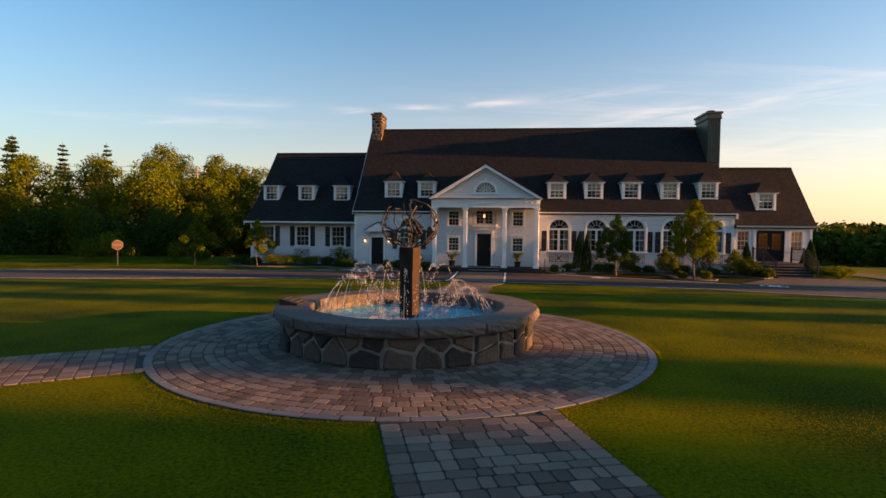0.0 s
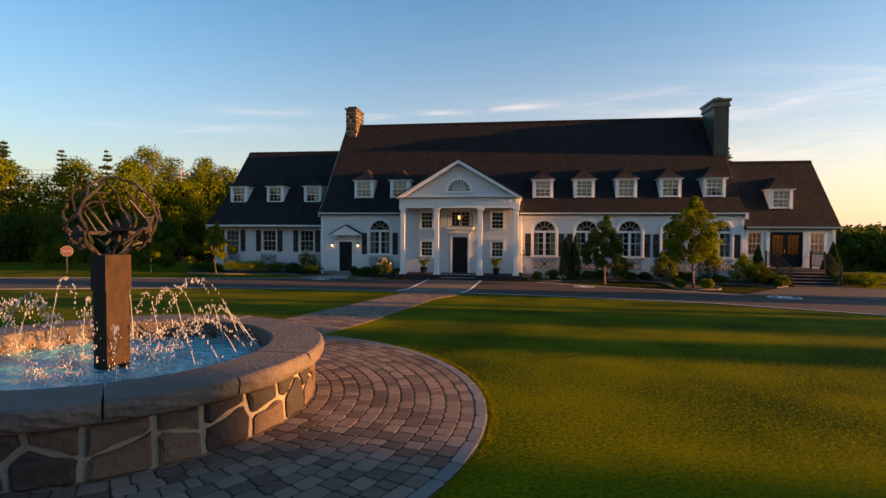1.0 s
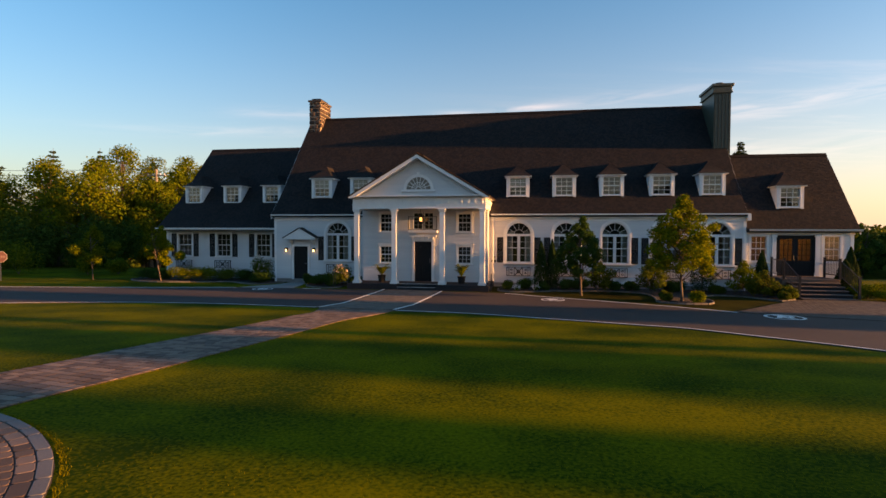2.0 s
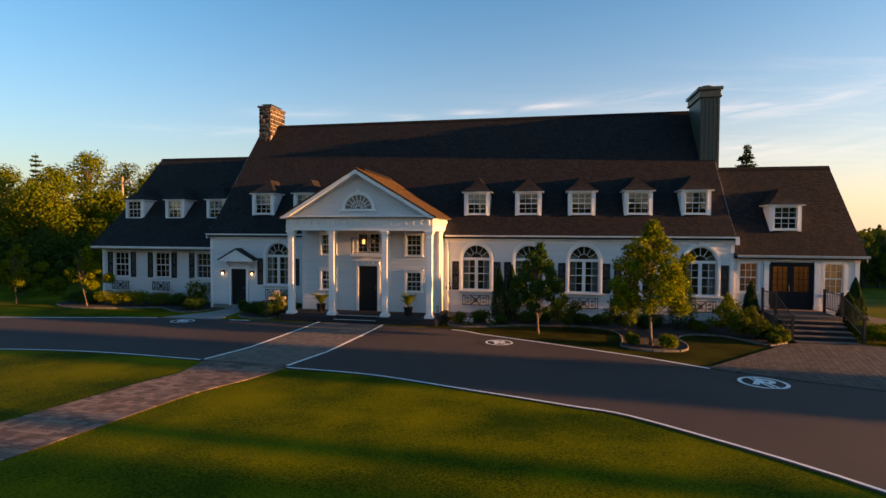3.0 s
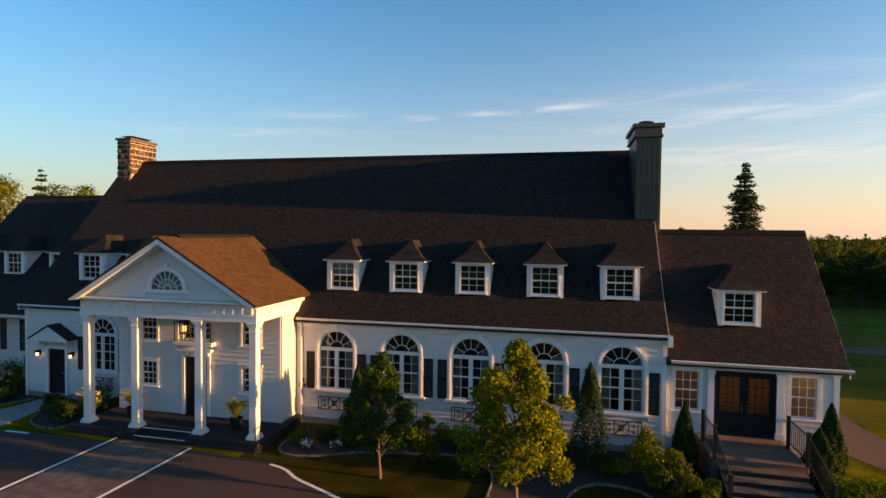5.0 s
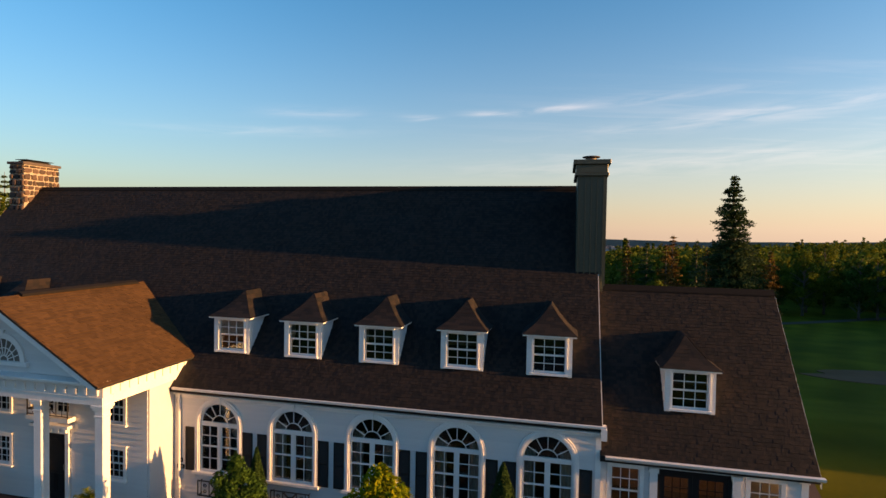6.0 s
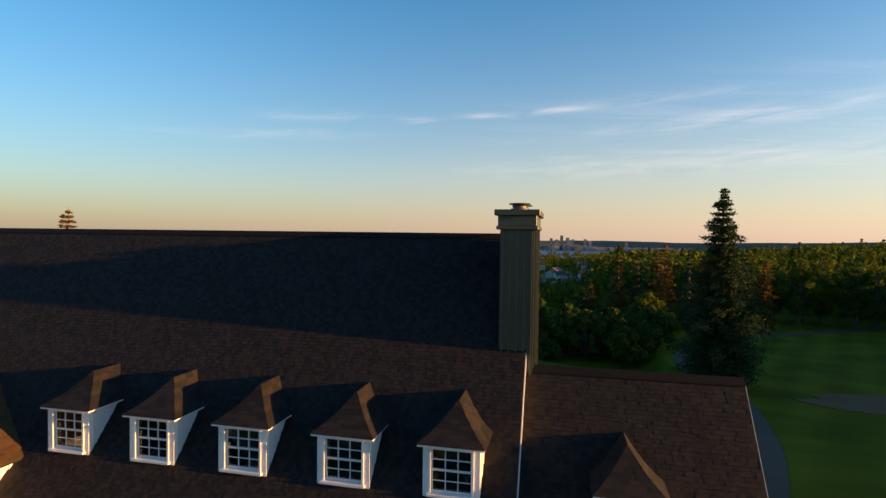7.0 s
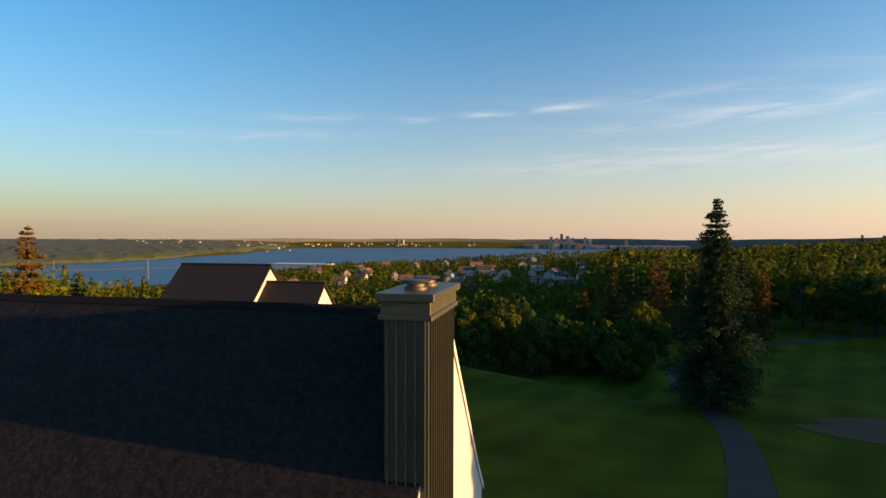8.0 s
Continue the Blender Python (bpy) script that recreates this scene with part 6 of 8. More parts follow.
# two short rails at the porch
for x in (-3.95, 4.6):
    t = thing("boot_rail", (x, 37.9, -0.56), "small black iron rail beside the porch", "railing", "porch rails", in_place=True)
    for y in (37.75, 38.05):
        part("post", boxes((x - 0.012, y - 0.012, -0.9, x + 0.012, y + 0.012, 0.02)), M["iron"], t)
    part("rail", boxes((x - 0.014, 37.68, 0.0, x + 0.014, 38.12, 0.03)), M["iron"], t)

# ---- fountain ----
fo = thing("fountain", (FX, FY, 0), "round stone fountain with pale mortar, grey coping and blue water", "fountain", in_place=True)
RW, RO, RI, ZT = 2.19, 2.29, 1.72, 0.64
bm = bmesh.new()
rings = lathe(bm, [(RW - 0.03, -0.05), (RW - 0.03, 0.47), (RI + 0.02, 0.47), (RI + 0.02, -0.02)], 64, FX, FY)
wall_f = part("wall", bm, M["mortar"], fo, "rubble wall with pale mortar joints")
bm = bmesh.new()
lathe(bm, [(0.0, 0.1), (RI + 0.02, 0.1), (RI + 0.02, 0.12)], 64, FX, FY)
part("basin_floor", bm, mat("basin_paint", (0.05, 0.30, 0.36), (0.10, 0.42, 0.48), fine=8, rough=0.5, bump=0.1), fo, "turquoise painted basin floor")
bm = bmesh.new()
lathe(bm, [(RI + 0.019, 0.10), (RI + 0.019, 0.47)], 64, FX, FY)
part("basin_lining", bm, mat("basin_wall_stain", (0.045, 0.034, 0.030), (0.14, 0.088, 0.06), fine=10, big=2, rough=0.6, bump=0.4), fo, "dark stained inner wall")
# coping slabs
rng = random.Random(2)
n = 14
for k in range(n):
    a0, a1 = math.tau * k / n + 0.004, math.tau * (k + 1) / n - 0.004
    bm = bmesh.new()
    m = 10
    ring_pts = []
    for i in range(m + 1):
        a = a0 + (a1 - a0) * i / m
        w = lambda q: rng.uniform(-q, q)
        prof = [(RI - 0.03, 0.475), (RI - 0.03, ZT - 0.015), (RI - 0.01, ZT), (RO - 0.03, ZT), (RO - 0.006 + w(0.006), ZT - 0.016), (RO + 0.004 + w(0.014), 0.585), (RO + 0.004 + w(0.014), 0.53), (RO - 0.008 + w(0.012), 0.49), (RO - 0.035 + w(0.01), 0.468)]
        ring_pts.append([bm.verts.new((FX + r * math.cos(a), FY + r * math.sin(a), z + (w(0.004) if z > 0.48 else 0))) for r, z in prof])
    for p, q in zip(ring_pts, ring_pts[1:]):
        for j in range(len(p)):
            bm.faces.new((p[j], q[j], q[(j + 1) % len(p)], p[(j + 1) % len(p)]))
    bm.faces.new(ring_pts[0])
    bm.faces.new(ring_pts[-1][::-1])
    part("coping_slab", bm, M["coping"], fo)


# stones of the wall: cells of an uneven grid, drawn in and domed
def clip_cell(poly, p, q):
    """The part of a polygon nearer to p than to q."""
    mx, my, dx, dy = (p[0] + q[0]) / 2, (p[1] + q[1]) / 2, q[0] - p[0], q[1] - p[1]
    side = lambda c: (c[0] - mx) * dx + (c[1] - my) * dy
    out = []
    for a, b in zip(poly, poly[1:] + poly[:1]):
        sa, sb = side(a), side(b)
        if sa <= 0:
            out.append(a)
        if (sa < 0) != (sb < 0):
            t = sa / (sa - sb)
            out.append((a[0] + (b[0] - a[0]) * t, a[1] + (b[1] - a[1]) * t))
    return out


rs = np.random.RandomState(12)
L = math.tau * RW
seeds = []
for row, (z, cnt, sp) in enumerate(((0.17, 30, 0.035), (0.42, 33, 0.04))):
    for k in range(cnt):
        seeds.append(((k + 0.5 * row + rs.uniform(-0.32, 0.32)) * L / cnt, z + rs.uniform(-sp, sp)))
for i, p in enumerate(seeds):
    poly = [(p[0] - 0.5, 0.0), (p[0] + 0.5, 0.0), (p[0] + 0.5, 0.468), (p[0] - 0.5, 0.468)]
    for j, q in enumerate(seeds):
        for w in (-L, 0, L):
            if (i != j or w) and abs(q[0] + w - p[0]) < 1.0:
                poly = clip_cell(poly, p, (q[0] + w, q[1]))
                if len(poly) < 3:
                    break
        if len(poly) < 3:
            break
    if len(poly) < 3:
        continue
    # round the corners and draw the outline in by the joint
    c = np.mean(poly, 0)
    pts = []
    for a, b in zip(poly, poly[1:] + poly[:1]):
        pts += [tuple(np.array(a) * 0.9 + np.array(b) * 0.1), tuple(np.array(a) * 0.5 + np.array(b) * 0.5), tuple(np.array(a) * 0.1 + np.array(b) * 0.9)]
    pts = [np.array(c) + (np.array(q) - c) * max(0.25, 1 - 0.031 / (np.hypot(*(np.array(q) - c)) + 1e-6)) + rs.uniform(-0.008, 0.008, 2) for q in pts]
    if np.ptp([q[0] for q in pts]) < 0.07 or np.ptp([q[1] for q in pts]) < 0.05:
        continue
    bulge = rs.uniform(0.028, 0.055)
    bm = bmesh.new()
    on = lambda q, d: (FX + (RW - 0.03 + d) * math.cos(q[0] / RW), FY + (RW - 0.03 + d) * math.sin(q[0] / RW), max(0.0, q[1]))
    base = [bm.verts.new(on(q, -0.01)) for q in pts]
    mid = [bm.verts.new(on(q, bulge * 0.55)) for q in pts]
    topv = [bm.verts.new(on(c + (np.array(q) - c) * 0.84, bulge + rs.uniform(-0.008, 0.008))) for q in pts]
    for k in range(len(pts)):
        j = (k + 1) % len(pts)
        bm.faces.new((base[k], base[j], mid[j], mid[k]))
        bm.faces.new((mid[k], mid[j], topv[j], topv[k]))
    bm.faces.new(topv)
    part("stone", bm, M["stone"], wall_f)

# water
bm = bmesh.new()
N = 90
rows = []
gr = [RI * (k / 26) for k in range(27)]
for r in gr:
    rows.append([bm.verts.new((FX + r * math.cos(math.tau * k / N), FY + r * math.sin(math.tau * k / N), 0.40 + 0.012 * noise.noise(Vector((r * math.cos(math.tau * k / N) * 5, r * math.sin(math.tau * k / N) * 5, 3))) + 0.006 * noise.noise(Vector((r * math.cos(math.tau * k / N) * 14, r * math.sin(math.tau * k / N) * 14, 8))))) for k in range(N)] if r > 0 else [bm.verts.new((FX, FY, 0.40))])
for a, b in zip(rows, rows[1:]):
    for k in range(N):
        bm.faces.new((a[0], b[k], b[(k + 1) % N]) if len(a) == 1 else (a[k], b[k], b[(k + 1) % N], a[(k + 1) % N]))
part("water_surface", bm, M["water_pool"], fo, "rippled turquoise water", smooth=True)

# the post and the welded globe on it
PXC, PYC = FX + 0.02, FY
post = thing("fountain_sculpture", (PXC, PYC, 0.1), "openwork dark metal globe of bent bars on a square post", "sculpture", in_place=True)
a = radians(-20)


def turned(bm, x0, y0, z0, x1, y1, z1):
    vs = box(bm, x0, y0, z0, x1, y1, z1)
    for v in vs:
        x, y = v.co.x, v.co.y
        v.co.x, v.co.y = PXC + x * math.cos(a) - y * math.sin(a), PYC + x * math.sin(a) + y * math.cos(a)


bm = bmesh.new()
turned(bm, -0.125, -0.125, 0.1, 0.125, 0.125, 1.38)
part("shaft", bm, M["wood_post"], post, "rust-brown square shaft")
bm = bmesh.new()
turned(bm, -0.14, -0.14, 1.25, 0.14, 0.14, 1.64)
part("head_block", bm, M["wood_post"], post, "wider dark block at the top")
GC, GR = Vector((PXC, PYC, 2.05)), 0.50


def on_globe(th, ph, r=GR):
    return GC + Vector((math.sin(th) * math.cos(ph), math.sin(th) * math.sin(ph), math.cos(th) * 0.86)) * r


rng = random.Random(9)
# two open hoops, a level bar, then crooked bars like coastlines between them
for ph, lo_, hi_ in ((0.15, 0.0, 2.55), (math.pi + 0.15, 0.75, 2.6), (1.75, 0.55, 2.6), (4.9, 0.2, 2.6)):
    part("bar", tube(bmesh.new(), [on_globe(lo_ + (hi_ - lo_) * k / 16, ph + 0.05 * math.sin(k * 1.3), GR * (1 + 0.02 * math.sin(k * 2.1))) for k in range(17)], 0.014, 5), M["bronze"], post)
part("cross_bar", boxes((PXC - 0.46, PYC - 0.03, 1.90, PXC + 0.44, PYC + 0.03, 1.94)), M["bronze"], post)
part("cross_bar", boxes((PXC - 0.03, PYC - 0.4, 1.86, PXC + 0.03, PYC + 0.4, 1.895)), M["bronze"], post)
for k in range(13):
    cur_t, cur_p = rng.uniform(1.5, 2.6), math.tau * k / 13 + rng.uniform(-0.25, 0.25)
    pts = [on_globe(cur_t, cur_p, GR * 0.97)]
    for s_ in range(rng.randint(4, 7)):
        cur_t = min(2.65, max(0.45, cur_t + rng.uniform(-0.5, 0.16)))
        cur_p += rng.uniform(-0.42, 0.42)
        pts.append(on_globe(cur_t, cur_p, GR * rng.uniform(0.93, 1.0)))
    part("bar", tube(bmesh.new(), pts, [0.017 - 0.008 * i / len(pts) for i in range(len(pts))], 5), M["bronze"], post)
for k in range(6):
    q = math.tau * k / 6 + 0.3
    foot = Vector((PXC + 0.1 * math.cos(q), PYC + 0.1 * math.sin(q), 1.63))
    part("bar", tube(bmesh.new(), [foot, foot.lerp(on_globe(2.3, q), 0.5) + Vector((0, 0, 0.02)), on_globe(2.2, q + 0.2, GR * 0.96)], [0.02, 0.016, 0.011], 5), M["bronze"], post)
for x, h in ((-0.30, 0.16), (0.05, 0.22), (0.14, 0.3), (0.33, 0.24)):
    bm = prism(bmesh.new(), [(PXC + x - 0.05, 1.8), (PXC + x + 0.04, 1.78), (PXC + x + 0.06, 1.8 + h * 0.6), (PXC + x + 0.01, 1.8 + h), (PXC + x - 0.04, 1.8 + h * 0.7)], "y", PYC - 0.02 + x * 0.4, PYC + 0.02 + x * 0.4)
    part("upright_plate", bm, M["bronze"], post)

# jets: beads of water along arcs from the rim towards the middle, with spray where they fall
def ico():
    t = (1 + 5**0.5) / 2
    v = np.array([(-1, t, 0), (1, t, 0), (-1, -t, 0), (1, -t, 0), (0, -1, t), (0, 1, t), (0, -1, -t), (0, 1, -t), (t, 0, -1), (t, 0, 1), (-t, 0, -1), (-t, 0, 1)], float)
    f = np.array([(0, 11, 5), (0, 5, 1), (0, 1, 7), (0, 7, 10), (0, 10, 11), (1, 5, 9), (5, 11, 4), (11, 10, 2), (10, 7, 6), (7, 1, 8), (3, 9, 4), (3, 4, 2), (3, 2, 6), (3, 6, 8), (3, 8, 9), (4, 9, 5), (2, 4, 11), (6, 2, 10), (8, 6, 7), (9, 8, 1)])
    return v / np.linalg.norm(v[0]), f


ICO_V, ICO_F = ico()
rs = np.random.RandomState(4)


def beads(points, sizes, name, label):
    v = (ICO_V[None] * np.asarray(sizes)[:, None, :] + np.asarray(points)[:, None, :]).reshape(-1, 3)
    f = (ICO_F[None] + 12 * np.arange(len(points))[:, None, None]).reshape(-1, 3)
    return tagged(part(name, raw_mesh(name, v, f, M["drop"], True), M["drop"], fo, label), kind="stuff")


for k in range(30):
    th = math.tau * k / 30 + rs.uniform(-0.05, 0.05)
    east = math.cos(th) > 0.6
    tall = rs.uniform(0.42, 0.6) if east else rs.uniform(0.6, 0.92)
    r0, r1 = RI - rs.uniform(0.12, 0.2), rs.uniform(0.35, 0.75)
    arc = lambda u: (FX + (r0 + (r1 - r0) * u) * math.cos(th), FY + (r0 + (r1 - r0) * u) * math.sin(th), 0.43 + tall * 4 * u * (1 - u))
    # the unbroken stream, then single drops
    split = rs.uniform(0.12, 0.3)
    st_bm = tube(bmesh.new(), [arc(split * i / 8) for i in range(9)], [0.0055 - 0.0003 * i for i in range(9)], 5)
    part("water_stream", st_bm, M["drop"], fo, "thin stream of fountain water", smooth=True)
    P, S = [], []
    for i in range(75):
        u = split * 0.8 + (1 - split * 0.8) * rs.rand() ** 0.8
        sp = 0.005 + 0.03 * u * u
        q = arc(u)
        P.append((q[0] + rs.normal(0, sp), q[1] + rs.normal(0, sp), q[2] + rs.normal(0, sp)))
        s = rs.uniform(0.0025, 0.0062)
        S.append((s, s, s * rs.uniform(1, 4.5)))
    # froth where the jet leaves the water, and splashes where it falls
    for i in range(150):
        q = arc(rs.choice((0.0, 0.03, 0.06)) if i < 110 else 1.0)
        z = abs(rs.normal(0, 0.085 if i < 110 else 0.035))
        sp = 0.05 * (1 - min(z / 0.3, 0.7))
        P.append((q[0] + rs.normal(0, sp), q[1] + rs.normal(0, sp), 0.405 + z))
        s = rs.uniform(0.0025, 0.0075)
        S.append((s, s, s * rs.uniform(0.8, 2.5)))
    beads(P, S, "water_jet", "white arc of fountain drops")
pl = thing("plaque_block", (FX - 1.98, FY - 0.35, ZT), "dark sloping plaque block on the fountain rim", "plaque")
bm = prism(bmesh.new(), [(-0.16, 0.0), (0.16, 0.0), (0.16, 0.03), (-0.16, 0.11)], "y", -0.24, 0.24)
part("block", bm, M["slate"], pl)
bm = bmesh.new()
for k in range(3):
    z0 = 0.097 - 0.055 * k / 2
    x = -0.1 + 0.1 * k
    zt = 0.03 + (0.16 - x) / 0.32 * 0.08
    box(bm, x - 0.018, -0.16, zt - 0.002, x + 0.018, 0.16, zt + 0.006)
part("lettering_bars", bm, M["coping"], pl)

# ---- plants ----
def leaf_quads(pts, normals, size, rs, aspect=0.62, stray=0.55):
    """A leaf at each point: a diamond, folded a little, facing roughly along its normal."""
    n = len(pts)
    nrm = normals + rs.normal(0, stray, (n, 3))
    nrm /= np.linalg.norm(nrm, axis=1)[:, None] + 1e-9
    t = np.cross(nrm, rs.normal(0, 1, (n, 3)))
    t /= np.linalg.norm(t, axis=1)[:, None] + 1e-9
    b = np.cross(nrm, t)
    s = (size * rs.uniform(0.6, 1.3, n))[:, None]
    v = np.stack([pts - t * s * 0.5, pts + b * s * aspect * 0.5 - nrm * s * 0.12, pts + t * s * 0.5, pts - b * s * aspect * 0.5 - nrm * s * 0.12], 1).reshape(-1, 3)
    f = np.arange(4 * n).reshape(-1, 4)
    return v, f


def lobe_points(c, rad, n, rs, shell=0.55):
    d = rs.normal(0, 1, (n, 3))
    d /= np.linalg.norm(d, axis=1)[:, None]
    r = shell + (1 - shell) * rs.rand(n) ** 0.6
    return np.asarray(c) + d * r[:, None] * np.asarray(rad), d


def broadleaf(name, at, top, radius, clear, leaves, leaf, material, seed, label, trunk=0.06, lobes=22, group="", narrow=1.0, category="tree"):
    """A tree with tapered trunk, limbs, and a crown of separate leaves in uneven clumps. top and clear are heights over its foot."""
    rs = np.random.RandomState(seed)
    near = top < 6
    x, y = at
    z = gz(x, y)
    t = thing(name, (x, y, z), label, category, group)
    bm = bmesh.new()
    lean = rs.normal(0, 0.03, 2)
    stem = [(lean[0] * k * 2, lean[1] * k * 2, -0.1 + (top * 0.86 + 0.1) * k / 7) for k in range(8)]
    tube(bm, stem, [trunk * (1.25 if k == 0 else 1.0) * (1 - 0.11 * k) for k in range(8)], 8)
    if near:
        part("trunk", bm, M["bark"], t, smooth=True)
    cents = []
    hc = (top - clear)
    for k in range(lobes):
        u = (k + 0.5) / lobes
        zz = clear + hc * (0.08 + 0.88 * u)
        prof = math.sin(math.pi * min(1, max(0.0, 0.20 + 0.76 * u))) ** 0.85 * (1.0 if u < 0.7 else 1.0 - 0.9 * (u - 0.7)) * (1.0 if not near or u < 0.45 else 1.0 - 1.25 * (u - 0.45))
        ang = k * 2.4 + rs.uniform(-0.5, 0.5)
        r = radius * prof * rs.uniform(0.35, 1.05)
        c = np.array([r * math.cos(ang), r * math.sin(ang), zz])
        cents.append((c, radius * (rs.uniform(0.30, 0.48) if category == "shrub" else rs.uniform(0.15, 0.36) if near else rs.uniform(0.20, 0.42)) * (0.45 + 0.55 * prof)))
        sz = max(clear * 0.8, zz - radius * rs.uniform(0.3, 0.7))
        sp = np.array([lean[0] * 2 * sz / top * 7, lean[1] * 2 * sz / top * 7, min(sz, top * 0.8)])
        mid = sp * 0.5 + c * 0.5 + np.array([0, 0, 0.06 * radius])
        if near:
            bm = bmesh.new()
        tube(bm, [sp, mid, c], [trunk * 0.38, trunk * 0.24, trunk * 0.08], 5)
        if near:
            part("limb", bm, M["bark"], t, smooth=True)
    if not near:
        part("trunk", bm, M["bark"], t, smooth=True)
    V, F, o = [], [], 0
    w = np.array([r for _, r in cents]) ** 2
    w /= w.sum()
    for (c, r), share in zip(cents, w):
        n = max(8, int(leaves * share))
        p, d = lobe_points(c, (r * narrow, r * narrow, r * 0.85), n, rs, 0.35)
        p += rs.normal(0, r * 0.10, p.shape)
        v, f = leaf_quads(p, d * (0.6 if near else 1.0) + np.array([0, 0, 0.4]), leaf, rs, stray=0.55 if near else 0.4)
        V.append(v)
        F.append(f + o)
        o += len(v)
    part("crown", raw_mesh("crown", np.concatenate(V), np.concatenate(F), material), material, t)
    return t


def columnar(name, at, top, radius, n, leaf, material, seed, label, group=""):
    """A clipped-looking upright conifer: sprays packed in a narrow cone with a ragged skin."""
    rs = np.random.RandomState(seed)
    x, y = at
    t = thing(name, (x, y, gz(x, y)), label, "shrub", group)
    part("trunk", tube(bmesh.new(), [(0, 0, -0.05), (0, 0, top * 0.5), (0, 0, top * 0.9)], [0.05, 0.03, 0.01], 6), M["bark"], t)
    u = rs.rand(n) ** 0.8
    ang = rs.rand(n) * math.tau
    prof = np.where(u < 0.25, 0.75 + u, 1.0 * (1 - (u - 0.25) / 0.75) ** 0.75)
    lump = 1 + 0.13 * np.sin(ang * 5 + u * 9) + 0.08 * np.sin(ang * 9 - u * 17)
    r = radius * prof * lump * (0.55 + 0.45 * rs.rand(n) ** 0.4)
    p = np.stack([r * np.cos(ang), r * np.sin(ang), 0.05 + u * (top - 0.05)], 1)
    d = np.stack([np.cos(ang), np.sin(ang), 0.6 * np.ones(n)], 1)
    v, f = leaf_quads(p, d, leaf, rs, 0.5)
    part("foliage", raw_mesh("foliage", v, f, material), material, t)
    return t


def bush(name, at, r, h, n, leaf, material, seed, label, group="", flowers=None, lift=0.0, heads=60):
    """A low mound of leaves on a few stems."""
    rs = np.random.RandomState(seed)
    x, y = at
    t = thing(name, (x, y, gz(x, y) + lift), label, "shrub", group)
    bm = bmesh.new()
    for k in range(6):
        a_ = math.tau * k / 6 + rs.uniform(-0.3, 0.3)
        tube(bm, [(0, 0, -0.03), (r * 0.3 * math.cos(a_), r * 0.3 * math.sin(a_), h * 0.4), (r * 0.6 * math.cos(a_), r * 0.6 * math.sin(a_), h * 0.75)], [0.015, 0.01, 0.004], 4)
    part("stem_cluster", bm, M["bark"], t)
    V, F, o = [], [], 0
    m = 9
    for k in range(m):
        a_ = math.tau * k / m + rs.uniform(-0.4, 0.4)
        q = r * rs.uniform(0.1, 0.6)
        c = (q * math.cos(a_), q * math.sin(a_), h * rs.uniform(0.35 if r < 2 else 0.14, 0.68))
        p, d = lobe_points(c, (r * 0.5, r * 0.5, h * 0.36), n // m, rs, 0.3)
        p[:, 2] = np.maximum(p[:, 2], 0.02)
        v, f = leaf_quads(p, d * 0.7 + np.array([0, 0, 0.4]), leaf, rs)
        V.append(v)
        F.append(f + o)
        o += len(v)
    part("foliage", raw_mesh("foliage", np.concatenate(V), np.concatenate(F), material), material, t)
    if flowers:
        k = heads
        p, d = lobe_points((0, 0, h * 0.62), (r * 0.75, r * 0.75, h * 0.42), k, rs, 0.9)
        p = p[p[:, 2] > h * 0.4]
        P, S = [], []
        for c in p:
            for j in range(14):
                P.append(c + rs.normal(0, 0.045, 3))
        v, f = leaf_quads(np.array(P), rs.normal(0, 1, (len(P), 3)), 0.05, rs, 0.9)
        tagged(part("blossom", raw_mesh("blossom", v, f, flowers), flowers, t, "pale flower heads"), kind="stuff")
    return t


def spruce(name, at, top, radius, seed, label, material, tiers=26, spray=0.55, bare=0.06, open_top=0.0, group="", dens=1.0, taper=0.72):
    """A conifer: trunk with tiers of drooping boughs, each bough carrying many sprays. top: height over its foot."""
    rs = np.random.RandomState(seed)
    x, y = at
    t = thing(name, (x, y, gz(x, y)), label, "tree", group)
    part("trunk", tube(bmesh.new(), [(0, 0, -0.3), (0, 0, top * 0.5), (0, 0, top)], [radius * 0.085, radius * 0.05, 0.02], 8), M["bark"], t, smooth=True)
    bm = bmesh.new()
    P, D = [], []
    for k in range(tiers):
        u = bare + (1 - bare) * min(0.995, (k + rs.uniform(-0.45, 0.45) * (0 < k < tiers - 3)) / tiers) ** 0.92
        z = top * u
        ln_ = radius * (1 - u) ** taper * rs.uniform(0.62, 1.15) + 0.12
        nb = int(5 + 5 * (1 - u))
        for j in range(nb):
            a_ = math.tau * j / nb + k * 1.3 + rs.uniform(-0.25, 0.25)
            l = ln_ * rs.uniform(0.5, 1.15)
            rise = 0.10 if u > 0.7 else -0.12
            tip = np.array([l * math.cos(a_), l * math.sin(a_), z + l * rise])
            tube(bm, [(0, 0, z), (tip[0] * 0.5, tip[1] * 0.5, z + l * rise * 0.2 - 0.02 * l), tuple(tip)], [0.012 * top / 10 + 0.004, 0.008 * top / 10 + 0.003, 0.002], 4)
            m = max(5, int(l * 16 * dens))
            v = rs.rand(m) ** 0.65
            q = np.stack([tip[0] * v, tip[1] * v, z + l * rise * v], 1) + rs.normal(0, 1, (m, 3)) * np.array([0.15, 0.15, 0.12]) * (l * 0.5 + 0.25)
            P.append(q)
            D.append(np.tile([0.25 * math.cos(a_), 0.25 * math.sin(a_), 1.0], (m, 1)))
    part("bough_frame", bm, M["bark"], t)
    P, D = np.concatenate(P), np.concatenate(D)
    v, f = leaf_quads(P, D, spray, rs, 0.42)
    part("needles", raw_mesh("needles", v, f, material), material, t)
    return t


